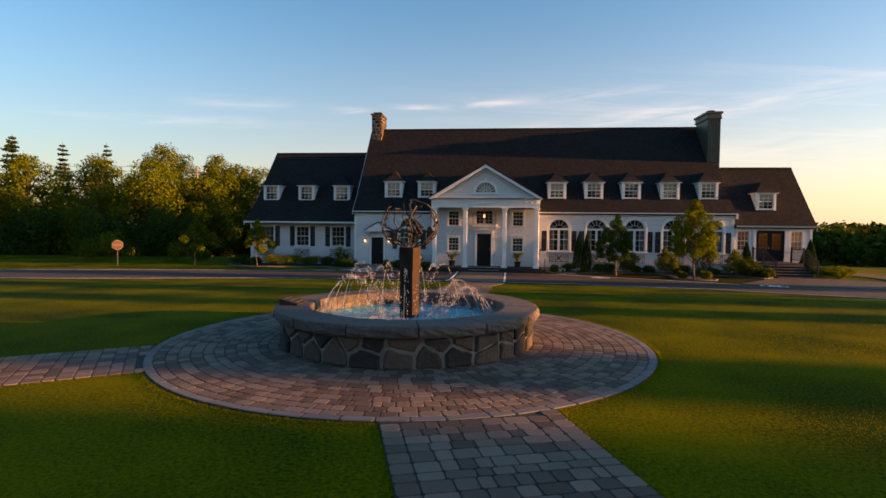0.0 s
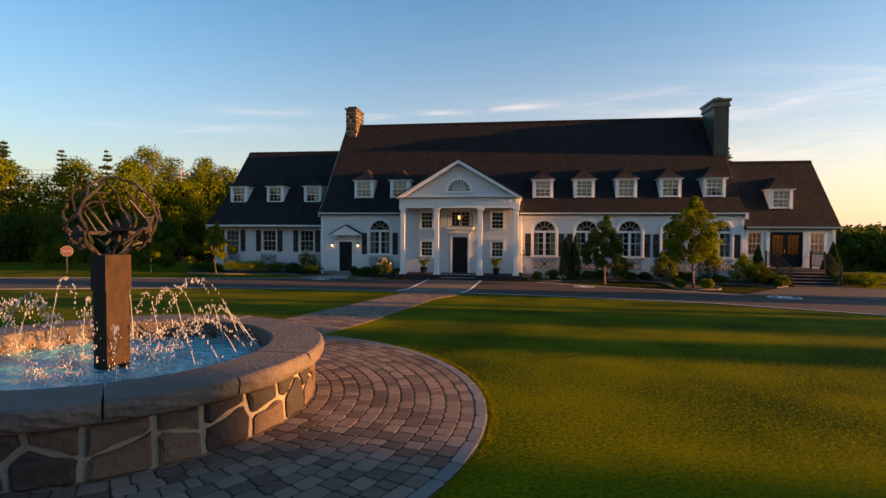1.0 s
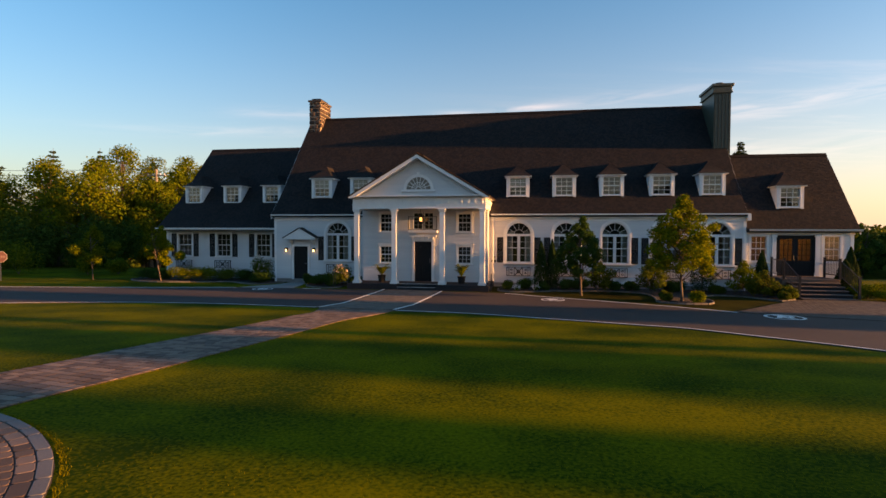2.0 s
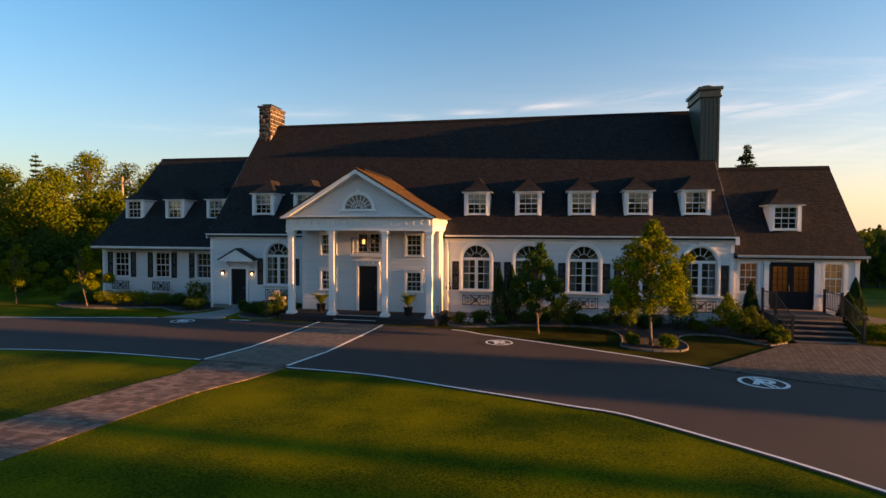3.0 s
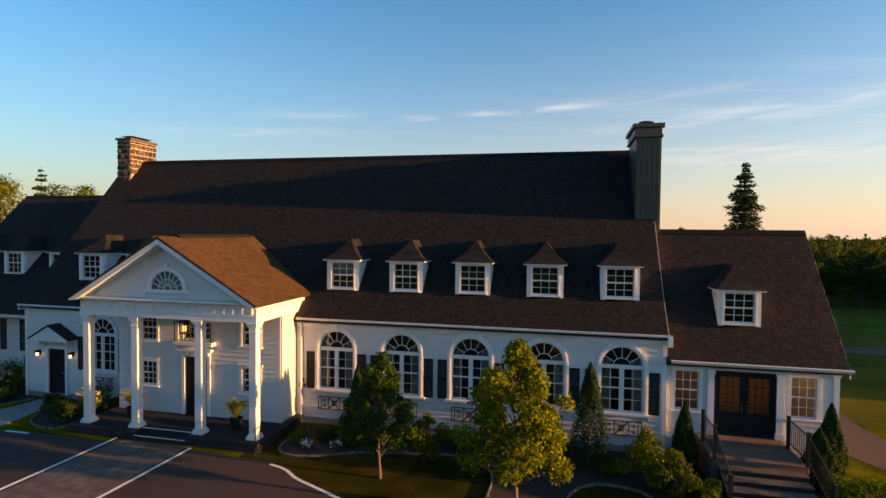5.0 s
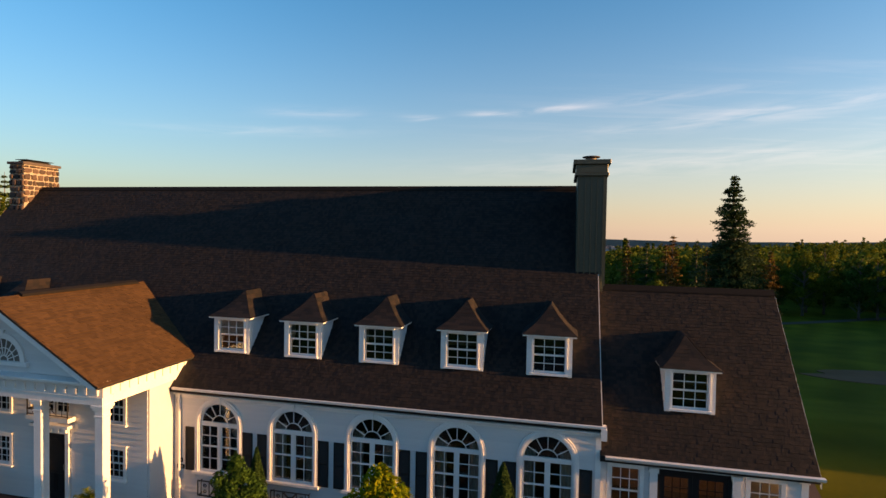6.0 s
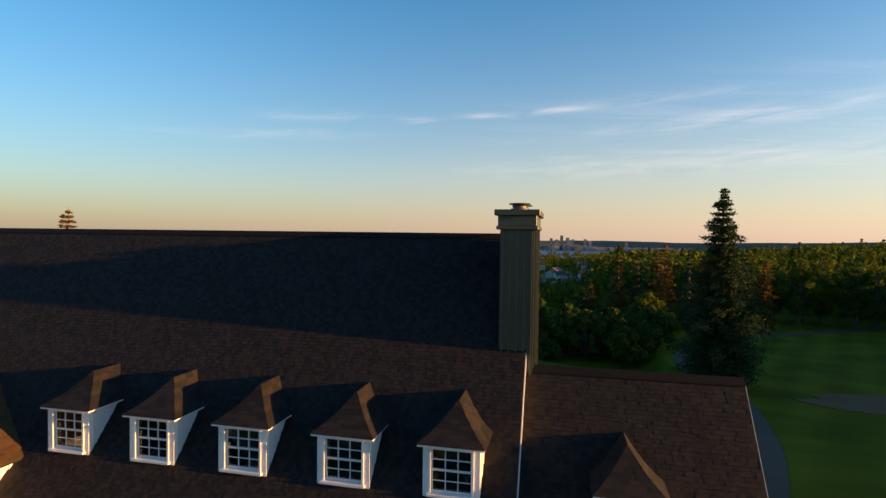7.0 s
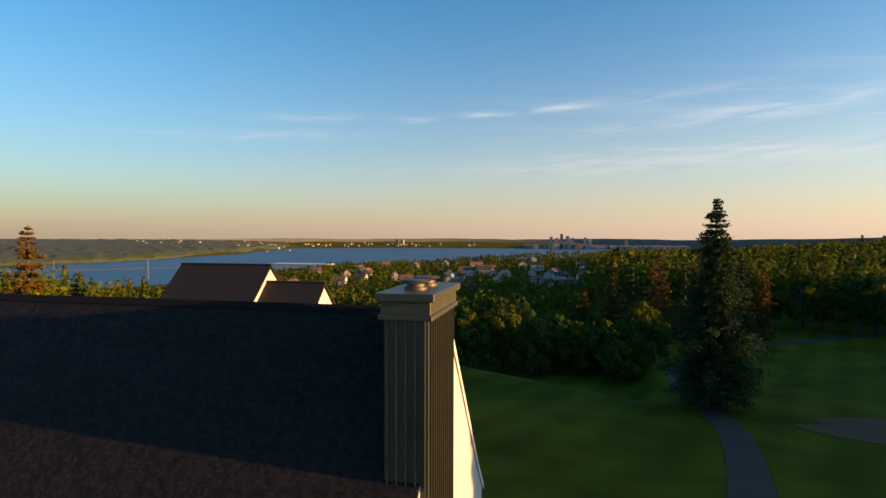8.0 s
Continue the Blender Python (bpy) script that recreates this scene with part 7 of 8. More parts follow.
M["leaf_gold"] = leaf_mat("golden_evening_leaves", (0.046, 0.080, 0.004), (0.150, 0.170, 0.008))
M["hedge"] = leaf_mat("cedar_sprays", (0.010, 0.026, 0.007), (0.034, 0.060, 0.014), trans=0.15)
M["blossom"] = mat("cream_blossom", (0.55, 0.42, 0.34), (0.75, 0.66, 0.55), fine=20, rough=0.8, bump=0)
# young trees before the building
broadleaf("young_tree", (9.1, 37.4), 3.95, 1.3, 0.75, 13000, 0.095, M["leaf_dark"], 31, "young dark-green maple in the lawn before the windows", trunk=0.055, lobes=40)
broadleaf("young_tree", (13.4, 35.8), 4.95, 1.58, 1.15, 12500, 0.118, M["leaf_yellow"], 32, "young yellow-green tree in a ringed bed", trunk=0.065, lobes=46)
broadleaf("young_tree", (-16.3, 40.2), 3.5, 1.15, 1.0, 7000, 0.11, M["leaf_yellow"], 33, "slim young yellow-green tree on the verge", trunk=0.04, lobes=20)
broadleaf("young_tree", (-21.2, 40.2), 3.5, 1.2, 1.0, 6500, 0.12, M["leaf_gold"], 34, "slim young golden tree at the wood's edge", trunk=0.04, lobes=20)
# small open shrubs
broadleaf("tall_shrub", (10.15, 38.9), 1.65, 0.72, 0.25, 2600, 0.10, M["leaf_mid"], 35, "loose green shrub under a window", trunk=0.03, lobes=16, category="shrub")
broadleaf("tall_shrub", (12.55, 38.7), 1.85, 0.85, 0.3, 3000, 0.10, M["leaf_mid"], 36, "loose green shrub with thin stems", trunk=0.03, lobes=16, category="shrub")
broadleaf("tall_shrub", (17.05, 38.9), 1.75, 0.8, 0.15, 3000, 0.10, M["leaf_yellow"], 37, "light green shrub beside the steps", trunk=0.03, lobes=18, category="shrub")
broadleaf("tall_shrub", (17.75, 38.3), 1.35, 0.65, 0.1, 2200, 0.10, M["leaf_mid"], 38, "green shrub beside the steps", trunk=0.03, lobes=14, category="shrub")
for k, (x, y, top, r) in enumerate(((7.15, 40.35, 2.65, 0.42), (7.75, 40.55, 2.75, 0.38), (15.4, 39.9, 3.4, 0.62), (18.35, 40.2, 2.25, 0.42), (22.05, 39.9, 1.85, 0.55), (22.6, 40.5, 2.45, 0.46))):
    columnar("columnar_cedar", (x, y), top, r, 9500, 0.075, M["hedge"], 50 + k, "dense dark-green columnar cedar by the wall", "columnar cedars")
low = [(5.35, 39.3, 0.32, 0.5, "leaf_mid"), (6.3, 39.7, 0.4, 0.6, "leaf_dark"), (7.3, 39.5, 0.4, 0.45, "leaf_dark"), (8.5, 40.1, 0.5, 0.55, "leaf_dark"), (9.3, 40.3, 0.45, 0.6, "leaf_dark"), (11.0, 40.3, 0.5, 0.5, "leaf_dark"), (11.9, 40.1, 0.45, 0.5, "leaf_dark"),
       (13.8, 39.9, 0.5, 0.55, "leaf_dark"), (14.3, 40.4, 0.5, 0.6, "leaf_dark"), (16.0, 39.6, 0.45, 0.5, "leaf_mid"), (12.75, 35.9, 0.3, 0.5, "leaf_mid"), (13.95, 35.4, 0.33, 0.55, "leaf_yellow"), (18.55, 38.2, 0.36, 0.62, "leaf_dark"), (18.45, 37.4, 0.36, 0.65, "leaf_mid"), (18.2, 37.1, 0.28, 0.45, "leaf_mid"),
       (22.4, 38.6, 0.75, 0.72, "leaf_yellow"), (23.3, 38.9, 0.75, 0.75, "leaf_yellow"), (22.9, 37.9, 0.55, 0.5, "leaf_yellow"), (24.3, 39.6, 0.7, 0.7, "leaf_yellow"),
       (-18.2, 41.6, 0.8, 0.7, "leaf_dark"), (-17.0, 41.2, 0.7, 0.6, "leaf_dark"), (-15.3, 41.0, 1.0, 0.85, "leaf_yellow"), (-14.0, 41.2, 0.9, 0.85, "leaf_yellow"), (-12.7, 41.6, 0.9, 0.85, "leaf_mid"), (-11.4, 41.6, 0.8, 0.7, "leaf_dark"),
       (-10.0, 40.6, 0.55, 0.6, "leaf_dark"), (-9.4, 40.2, 0.6, 0.65, "leaf_dark"), (-6.5, 40.2, 0.36, 0.62, "leaf_dark"), (-5.6, 39.6, 0.6, 0.62, "leaf_dark"), (-4.7, 39.2, 0.65, 0.75, "leaf_dark"), (-3.7, 40.6, 0.4, 0.5, "leaf_dark")]
for k, (x, y, r, h, m) in enumerate(low):
    word = {"leaf_dark": "dark green", "leaf_mid": "green", "leaf_yellow": "yellow-green"}[m]
    bush("low_shrub", (x, y), r * 1.2, h * 1.12, int(2200 + 1900 * r), 0.07, M[m], 70 + k, f"rounded {word} shrub in the planting bed", "bed shrubs")
bush("flowering_shrub", (-10.3, 41.6), 0.95, 1.6, 2600, 0.09, M["leaf_mid"], 120, "tall shrub with pale flower heads by the corner", flowers=M["blossom"])
bush("flowering_shrub", (-4.55, 40.3), 0.7, 1.15, 2000, 0.09, M["leaf_mid"], 121, "hydrangea with cream and pink flower heads", flowers=M["blossom"])
for k, x in enumerate((5.9, 6.9)):
    bush("flowering_plant", (x, 38.9 + 0.15 * k), 0.22, 0.3, 400, 0.05, M["leaf_mid"], 125 + k, "small white-flowering plant at the bed's edge", "bed flowers", flowers=M["line"], heads=7)


def potted_palm(x, y, seed):
    rs = np.random.RandomState(seed)
    t = thing("potted_palm", (x, y, FLOOR), "feathery green palm in a dark ribbed pot", "plant", "porch palms")
    bm = bmesh.new()
    lathe(bm, [(0.0, 0.0), (0.16, 0.0), (0.18, 0.03), (0.215, 0.33), (0.235, 0.36), (0.235, 0.40), (0.2, 0.40), (0.19, 0.34), (0.0, 0.34)], 20)
    part("pot", bm, M["black"], t, "dark pot", smooth=False)
    for k in range(22):
        a_ = k * 2.4
        l = rs.uniform(0.85, 1.45)
        out = rs.uniform(0.2, 0.62)
        pts = [Vector((math.cos(a_) * out * u, math.sin(a_) * out * u, 0.36 + l * (u - 0.38 * u * u * (1 + out)))) for u in [i / 8 for i in range(9)]]
        bm = tube(bmesh.new(), pts, [0.008 - 0.0007 * i for i in range(9)], 4)
        for i in range(2, 9):
            d = (pts[i] - pts[i - 1]).normalized()
            sd = d.cross(Vector((0, 0, 1)))
            sd = sd.normalized() if sd.length > 0.01 else Vector((1, 0, 0))
            for s in (-1, 1):
                for o_ in (0.0, 0.5):
                    b0 = pts[i - 1].lerp(pts[i], o_)
                    e = b0 + sd * s * 0.22 * (1 - abs(i - 5) / 8) + d * 0.10 - Vector((0, 0, 0.03))
                    w_ = d * 0.014
                    bm.faces.new([bm.verts.new(q) for q in (b0 - w_, b0 + w_, e)])
        part("frond", bm, M["leaf_mid"], t)
    return t


potted_palm(-1.72, 39.4, 1)
potted_palm(2.85, 39.3, 2)

# ---- lamps and small fittings ----
M["lamp_glow"] = glow_mat("lamp_glow", (1.0, 0.62, 0.25), 1.3)


def wall_lamp(x, y, z):
    t = thing("wall_lamp", (x, y, z - 0.12), "black lantern wall lamp with warm light", "lamp", "door lamps", in_place=True)
    part("bracket", boxes((x - 0.05, y - 0.03, z - 0.02, x + 0.05, y, z + 0.2), (x - 0.015, y - 0.16, z + 0.12, x + 0.015, y - 0.02, z + 0.15)), M["black"], t)
    bm = bmesh.new()
    prism(bm, [(x - 0.09, z + 0.1), (x + 0.09, z + 0.1), (x + 0.03, z + 0.2), (x - 0.03, z + 0.2)], "y", y - 0.24, y - 0.08)
    part("hood", bm, M["black"], t)
    part("bulb", boxes((x - 0.045, y - 0.2, z - 0.04, x + 0.045, y - 0.12, z + 0.098), bevel=0.015), M["lamp_glow"], t, "glowing warm bulb")
    return t


wall_lamp(-8.38, WALL_Y - 0.03, 0.98)
wall_lamp(-6.58, WALL_Y - 0.03, 0.98)
t = thing("porch_lantern", (0.5, 39.5, 3.6), "hanging metal lantern lit under the porch ceiling", "lamp", in_place=True)
part("chain", tube(bmesh.new(), [(0.5, 39.5, 3.6), (0.5, 39.5, 3.17)], 0.012, 5), M["iron"], t)
part("roof_cap", prism(bmesh.new(), [(0.36, 3.10), (0.64, 3.10), (0.55, 3.20), (0.45, 3.20)], "y", 39.36, 39.64), M["iron"], t)
for sx in (-1, 1):
    for sy in (-1, 1):
        part("bar", boxes((0.5 + sx * 0.115 - 0.012, 39.5 + sy * 0.115 - 0.012, 2.72, 0.5 + sx * 0.115 + 0.012, 39.5 + sy * 0.115 + 0.012, 3.10)), M["iron"], t)
part("base", boxes((0.37, 39.37, 2.69, 0.63, 39.63, 2.72)), M["iron"], t)
part("bulb", boxes((0.44, 39.44, 2.76, 0.56, 39.56, 2.98), bevel=0.02), glow_mat("lantern_glow", (1.0, 0.5, 0.16), 0.5), t, "glowing warm bulb")
t = thing("wall_plaque", (4.72, WALL_Y, 0.5), "two small grey plaques on the white wall", "plaque", in_place=True)
for z, w_ in ((0.72, 0.07), (0.5, 0.13)):
    part("plate", boxes((4.45 - w_, WALL_Y - 0.05, z - 0.07, 4.45 + w_, WALL_Y - 0.02, z + 0.07)), M["slate"], t)
    part("lettering_bars", boxes((4.45 - w_ * 0.7, WALL_Y - 0.054, z + 0.01, 4.45 + w_ * 0.7, WALL_Y - 0.051, z + 0.03), (4.45 - w_ * 0.7, WALL_Y - 0.054, z - 0.035, 4.45 + w_ * 0.5, WALL_Y - 0.051, z - 0.015)), M["line"], t)
# door mats and stop sign
M["sign_red"] = mat("faded_sign_red", (0.085, 0.040, 0.036), (0.12, 0.062, 0.055), fine=30, rough=0.5, bump=0.02)
M["sign_ink"] = mat("faded_sign_paint", (0.15, 0.10, 0.09), (0.20, 0.14, 0.13), fine=30, rough=0.4, bump=0.02)
sx, sy = -25.93, 38.2
t = thing("stop_sign", (sx, sy, gz(sx, sy)), "faded red octagonal road sign on a thin post", "road sign")
part("post", boxes((-0.03, 0.0, -0.2, 0.03, 0.04, 1.85)), M["steel"], t)
oc = [(0.37 * math.cos(math.tau * (k + 0.5) / 8), 1.5 + 0.37 * math.sin(math.tau * (k + 0.5) / 8)) for k in range(8)]
part("plate", prism(bmesh.new(), oc, "y", -0.012, -0.002), M["kerb"], t, "pale border")
part("face", prism(bmesh.new(), [(x * 0.92, 1.5 + (z - 1.5) * 0.92) for x, z in oc], "y", -0.018, -0.0125), M["sign_red"], t)
part("lettering_bars", boxes((-0.24, -0.022, 1.43, -0.14, -0.0185, 1.57), (-0.11, -0.022, 1.43, -0.02, -0.0185, 1.57), (0.02, -0.022, 1.43, 0.11, -0.0185, 1.57), (0.14, -0.022, 1.43, 0.24, -0.0185, 1.57)), M["sign_ink"], t)
t.rotation_euler = (0, 0, radians(35))
# pole with transformers and wires
px_, py_ = -33.8, 62.3
zb = gz(px_, py_)
M["pole"] = mat("weathered_pole", (0.16, 0.13, 0.11), (0.30, 0.26, 0.22), fine=20, rough=0.85, bump=0.4, stretch=(1, 1, 0.2))
M["galv"] = mat("grey_enamel", (0.45, 0.44, 0.42), (0.6, 0.58, 0.55), fine=20, rough=0.5, bump=0.05)
t = thing("utility_pole", (px_, py_, zb), "weathered wooden pole with two grey transformers", "utility pole", in_place=True)
part("pole", tube(bmesh.new(), [(px_, py_, zb - 0.5), (px_, py_, 8.9)], [0.16, 0.11], 10), M["pole"], t)
part("crossarm", boxes((px_ - 1.1, py_ - 0.06, 8.2, px_ + 1.1, py_ + 0.06, 8.32)), M["pole"], t)
for dx in (-0.62, 0.62):
    bm = bmesh.new()
    lathe(bm, [(0.0, 5.85), (0.27, 5.85), (0.3, 5.9), (0.3, 6.75), (0.25, 6.85), (0.0, 6.88)], 18, px_ + dx, py_)
    part("transformer", bm, M["galv"], t, "grey transformer can", smooth=False)
    part("bracket", boxes((px_ + min(0, dx), py_ - 0.04, 6.4, px_ + max(0, dx), py_ + 0.04, 6.5)), M["galv"], t)
for dx in (-1.0, -0.45, 0.45, 1.0):
    bm = bmesh.new()
    lathe(bm, [(0.0, 8.32), (0.05, 8.32), (0.06, 8.4), (0.03, 8.5), (0.0, 8.5)], 10, px_ + dx, py_)
    part("insulator", bm, M["galv"], t)
for k, dz in enumerate((0.0, 0.5, -0.6)):
    pts = [(px_ - 55 * u + 0.2 * k, py_ - 16 * u, 8.5 + dz + 0.6 * u - 3.2 * u * (1 - u)) for u in [i / 14 for i in range(15)]]
    tagged(new("overhead_wire", mesh_of("overhead_wire", tube(bmesh.new(), pts, 0.018, 4))), "thin overhead wire on the pole", "wire", "overhead wires").data.materials.append(M["iron"])

# ---- woods, town, river and far shore ----
LEFT = [(-30, 70, 13.6, 4.8, "leaf_gold"), (-26.0, 66, 11.4, 3.6, "leaf_mid"), (-33, 66, 12.5, 4.8, "leaf_gold"), (-34.3, 55, 10.4, 4.2, "leaf_gold"), (-42, 57, 11.0, 4.6, "leaf_gold"), (-48, 54, 10.6, 4.2, "leaf_gold"), (-54, 52, 9.6, 4.2, "leaf_mid"), (-60, 50, 9.4, 4.4, "leaf_mid"), (-68, 47, 9.0, 4.4, "leaf_dark"), (-64, 62, 10.5, 4.6, "leaf_mid"), (-50, 66, 11.5, 4.6, "leaf_mid"), (-76, 44, 9.5, 4.6, "leaf_gold"), (-35, 69, 15.2, 4.6, "leaf_gold"), (-31.0, 67, 13.0, 4.2, "leaf_gold"), (-38.5, 63, 14.2, 4.5, "leaf_gold"), (-41, 71, 15.8, 4.6, "leaf_mid"), (-26, 68, 12.6, 3.8, "leaf_gold"), (-30.4, 57, 8.8, 3.3, "leaf_gold")]
for k, (x, y, h, r, m) in enumerate(LEFT):
    broadleaf("broadleaf_tree", (x, y), h, r, 0.9, 13500, 0.27, M[m], 200 + k, "tall leafy tree at the edge of the wood, sunlit on top", trunk=0.22, lobes=44, group="wood edge trees")
for k in range(1, 18):
    rs_ = np.random.RandomState(300 + k)
    x = -26.5 - 3.1 * k + rs_.uniform(-0.6, 0.6)
    y = 51.5 - 0.42 * k + rs_.uniform(-1, 1)
    bush("thicket", (x, y), 2.5, rs_.uniform(3.6, 5.6), 3600, 0.27, M["leaf_dark"] if k % 4 else M["leaf_mid"], 300 + k, "dense dark-green thicket along the drive", "thickets")
for k, (x, y, r, h) in enumerate(((-23.2, 44.6, 0.9, 1.3), (-24.8, 43.6, 1.0, 1.7), (-30.0, 43.0, 1.5, 2.6), (-31.5, 42.5, 1.1, 2.0))):
    bush("thicket", (x, y), r, h, 1600, 0.16, M["leaf_gold"], 330 + k, "golden-green bush before the wood", "thickets")
spruce("spruce", (-65, 70), 18.0, 3.6, 340, "tall open spruce over the wood", M["needle"], group="spruces", dens=2.2, taper=0.65)
spruce("spruce", (-69, 93.2), 23.5, 3.6, 344, "tall open spruce over the wood", M["needle"], group="spruces", dens=2.2, taper=0.65)
spruce("spruce", (-72.2, 87), 22.0, 3.4, 341, "tall open spruce over the wood", M["needle"], group="spruces", dens=2.2, taper=0.65)
spruce("spruce", (-48.8, 92.3), 20.2, 3.4, 343, "tall spruce with painted sunlit tint west of the river view", M["needle_sunlit"], group="spruces", dens=2.2, taper=0.6)
spruce("spruce", (-22.5, 75), 13.5, 2.6, 342, "dark spruce behind the wing", M["needle"], group="spruces")
for k in range(13):
    rs_ = np.random.RandomState(360 + k)
    x, y = -46 + 3.1 * k, 74 + rs_.uniform(-3, 5) + (8 if k > 8 else 0)
    broadleaf("broadleaf_tree", (x, y), 11.4 - 0.12 * k + rs_.uniform(-0.6, 1.0) + (-gz(x, y) - 4) * 0.9, 3.4, 2.0, 6200, 0.24, M["leaf_yellow" if k % 3 else "leaf_mid"], 360 + k, "sunlit leafy tree behind the roofs", trunk=0.2, lobes=30, group="trees behind the roofs")
# the big fir on the golf course
spruce("fir_tree", (37.5, 99.8), 23.6, 5.9, 400, "very tall dark fir standing by the golf path", M["needle"], tiers=66, spray=0.42, dens=2.2, taper=0.7)
# woods behind the first fairway
rs = np.random.RandomState(77)
WOOD = []
for k in range(26):
    WOOD.append((-12 + 1.95 * k + rs.uniform(-1, 1), 121 + rs.uniform(0, 16) + max(0, (k - 15)) * 1.2, rs.uniform(9.0, 13.0) * (0.72 if k > 14 else 1.0), rs.uniform(3.2, 4.6)))
WOOD += [(33.5, 126, 7.5, 4.2), (29.5, 122, 6.5, 3.6)]
for k, (x, y, h, r) in enumerate(WOOD):
    broadleaf("broadleaf_tree", (x, y), h, r, 0.8, 3900, 0.52, M["leaf_dark" if k % 3 else "far_leaf"], 420 + k, "dark green tree behind the fairway", trunk=0.2, lobes=26, group="fairway wood")
for k in range(14):
    x, y = 24 + 2.9 * k + rs.uniform(-1, 1), 160 + rs.uniform(-6, 14)
    spruce("spruce", (x, y), rs.uniform(16, 20.5) * (0.62 if x < 31 else 1), rs.uniform(3.2, 4.2), 460 + k, "spruce in the fairway wood, most with painted sunlit tint", M["needle_sunlit"] if k % 4 else M["needle"], tiers=20, spray=0.8, dens=0.6, group="spruces")
for k in range(9):
    x, y = 62 + 4.2 * k + rs.uniform(-1, 1), 176 + rs.uniform(-5, 12)
    broadleaf("broadleaf_tree", (x, y), rs.uniform(13, 19), rs.uniform(4.2, 5.6), 1.5, 4600, 0.5, M["leaf_mid" if k % 2 else "leaf_dark"], 480 + k, "broad tree at the far side of the fairway", trunk=0.3, lobes=28, group="fairway wood")
# trees east of the lawn: their long shadows stripe the grass
EAST = [(-7.2, 2.9), (-1.9, 2.7), (2.48, 2.18), (6.9, 1.1), (13.1, 0.78), (17.4, 1.7), (20.45, 0.28), (26.7, 1.35), (29.0, 1.3)]
for k, (y, half) in enumerate(EAST):
    columnar("tall_cedar", (80, y), 17, half / 0.74, 7000, 0.55, M["needle"], 520 + k, "tall dense cedar in the row east of the lawn", "east cedars")
for k, y in enumerate((31.6, 34.0, 36.6)):
    broadleaf("broadleaf_tree", (80, y), 6.4, 1.25, 1.0, 5200, 0.5, M["leaf_mid"], 530 + k, "low leafy tree east of the drive", trunk=0.14, lobes=34, group="east trees")
# an unseen close stand added at the golf course's corner to shade the west wood's foot
for k in range(8):
    x, y = 72 + 5 * (k % 2) + rs.uniform(-1, 1), 52.0 + 1.75 * k
    broadleaf("broadleaf_tree", (x, y), 19 + rs.uniform(-1.5, 1), 3.4, 1.0, 4200, 0.7, M["leaf_mid"], 560 + k, "added unseen tree that shades the foot of the west wood", trunk=0.3, lobes=34, group="east trees")
for k in range(12):
    x, y = 118 + rs.uniform(-10, 20), 56 + 6.5 * k + rs.uniform(-2, 2)
    broadleaf("broadleaf_tree", (x, y), rs.uniform(11, 14.5), rs.uniform(4.5, 6), 1.0, 2200, 0.8, M["leaf_mid"], 540 + k, "broad tree east of the golf course", trunk=0.3, lobes=26, group="east trees")

# joined far woodland
rs = np.random.RandomState(90)


def woodland(name, count, region, size, seed, per=46, conifer=0.25, leaf=0.19, material="far_leaf", label="wooded land towards the river"):
    rs = np.random.RandomState(seed)
    pts = region(rs, count)
    V = []
    for x, y in pts:
        z = gz(x, y)
        h = size * rs.uniform(0.7, 1.35)
        if rs.rand() < conifer:
            u = rs.rand(per) ** 0.8
            a_ = rs.rand(per) * math.tau
            r = h * 0.22 * (1 - u) * (0.6 + 0.4 * rs.rand(per)) + 0.1
            p = np.stack([x + r * np.cos(a_), y + r * np.sin(a_), z + h * (0.1 + 1.0 * u)], 1)
            d = np.stack([np.cos(a_), np.sin(a_), 0.7 + 0 * u], 1)
        else:
            m = 5
            cs = np.stack([x + rs.normal(0, h * 0.2, m), y + rs.normal(0, h * 0.2, m), z + h * rs.uniform(0.4, 0.78, m)], 1)
            k = rs.randint(0, m, per)
            d = rs.normal(0, 1, (per, 3))
            d /= np.linalg.norm(d, axis=1)[:, None]
            p = cs[k] + d * h * 0.25 * rs.uniform(0.75, 1.1, (per, 1))
        v, f = leaf_quads(p, d, h * leaf, rs, 0.8, stray=0.4)
        V.append(v)
    V = np.concatenate(V)
    me = raw_mesh(name, V, np.arange(len(V)).reshape(-1, 4), M[material])
    return tagged(new(name, me), label, "woodland", kind="stuff")


def sector(a0, a1, r0, r1):
    def f(rs, n):
        a_ = np.radians(rs.uniform(a0, a1, n))
        r = np.sqrt(rs.uniform(r0 * r0, r1 * r1, n))
        return np.stack([r * np.sin(a_), r * np.cos(a_)], 1)
    return f


TOWN = np.random.RandomState(15)
spots = []
for k in range(48):
    az, r = math.radians(TOWN.uniform(-9.5, 4.8) if k % 3 else TOWN.uniform(-24, -9)), TOWN.uniform(310, 800)
    spots.append((r * math.sin(az), r * math.cos(az)))
SPOTS = np.array(spots)


def open_round_houses(region):
    """Leaves room round each house and in front of it."""
    def f(rs, n):
        p = region(rs, n)
        d = p[:, None] - SPOTS[None]
        u = SPOTS / np.linalg.norm(SPOTS, axis=1)[:, None]
        along, side = (d * u[None]).sum(2), np.abs(d[..., 0] * u[None, :, 1] - d[..., 1] * u[None, :, 0])
        return p[~((side < 6.5) & (along < 8) & (along > -24)).any(1)]
    return f


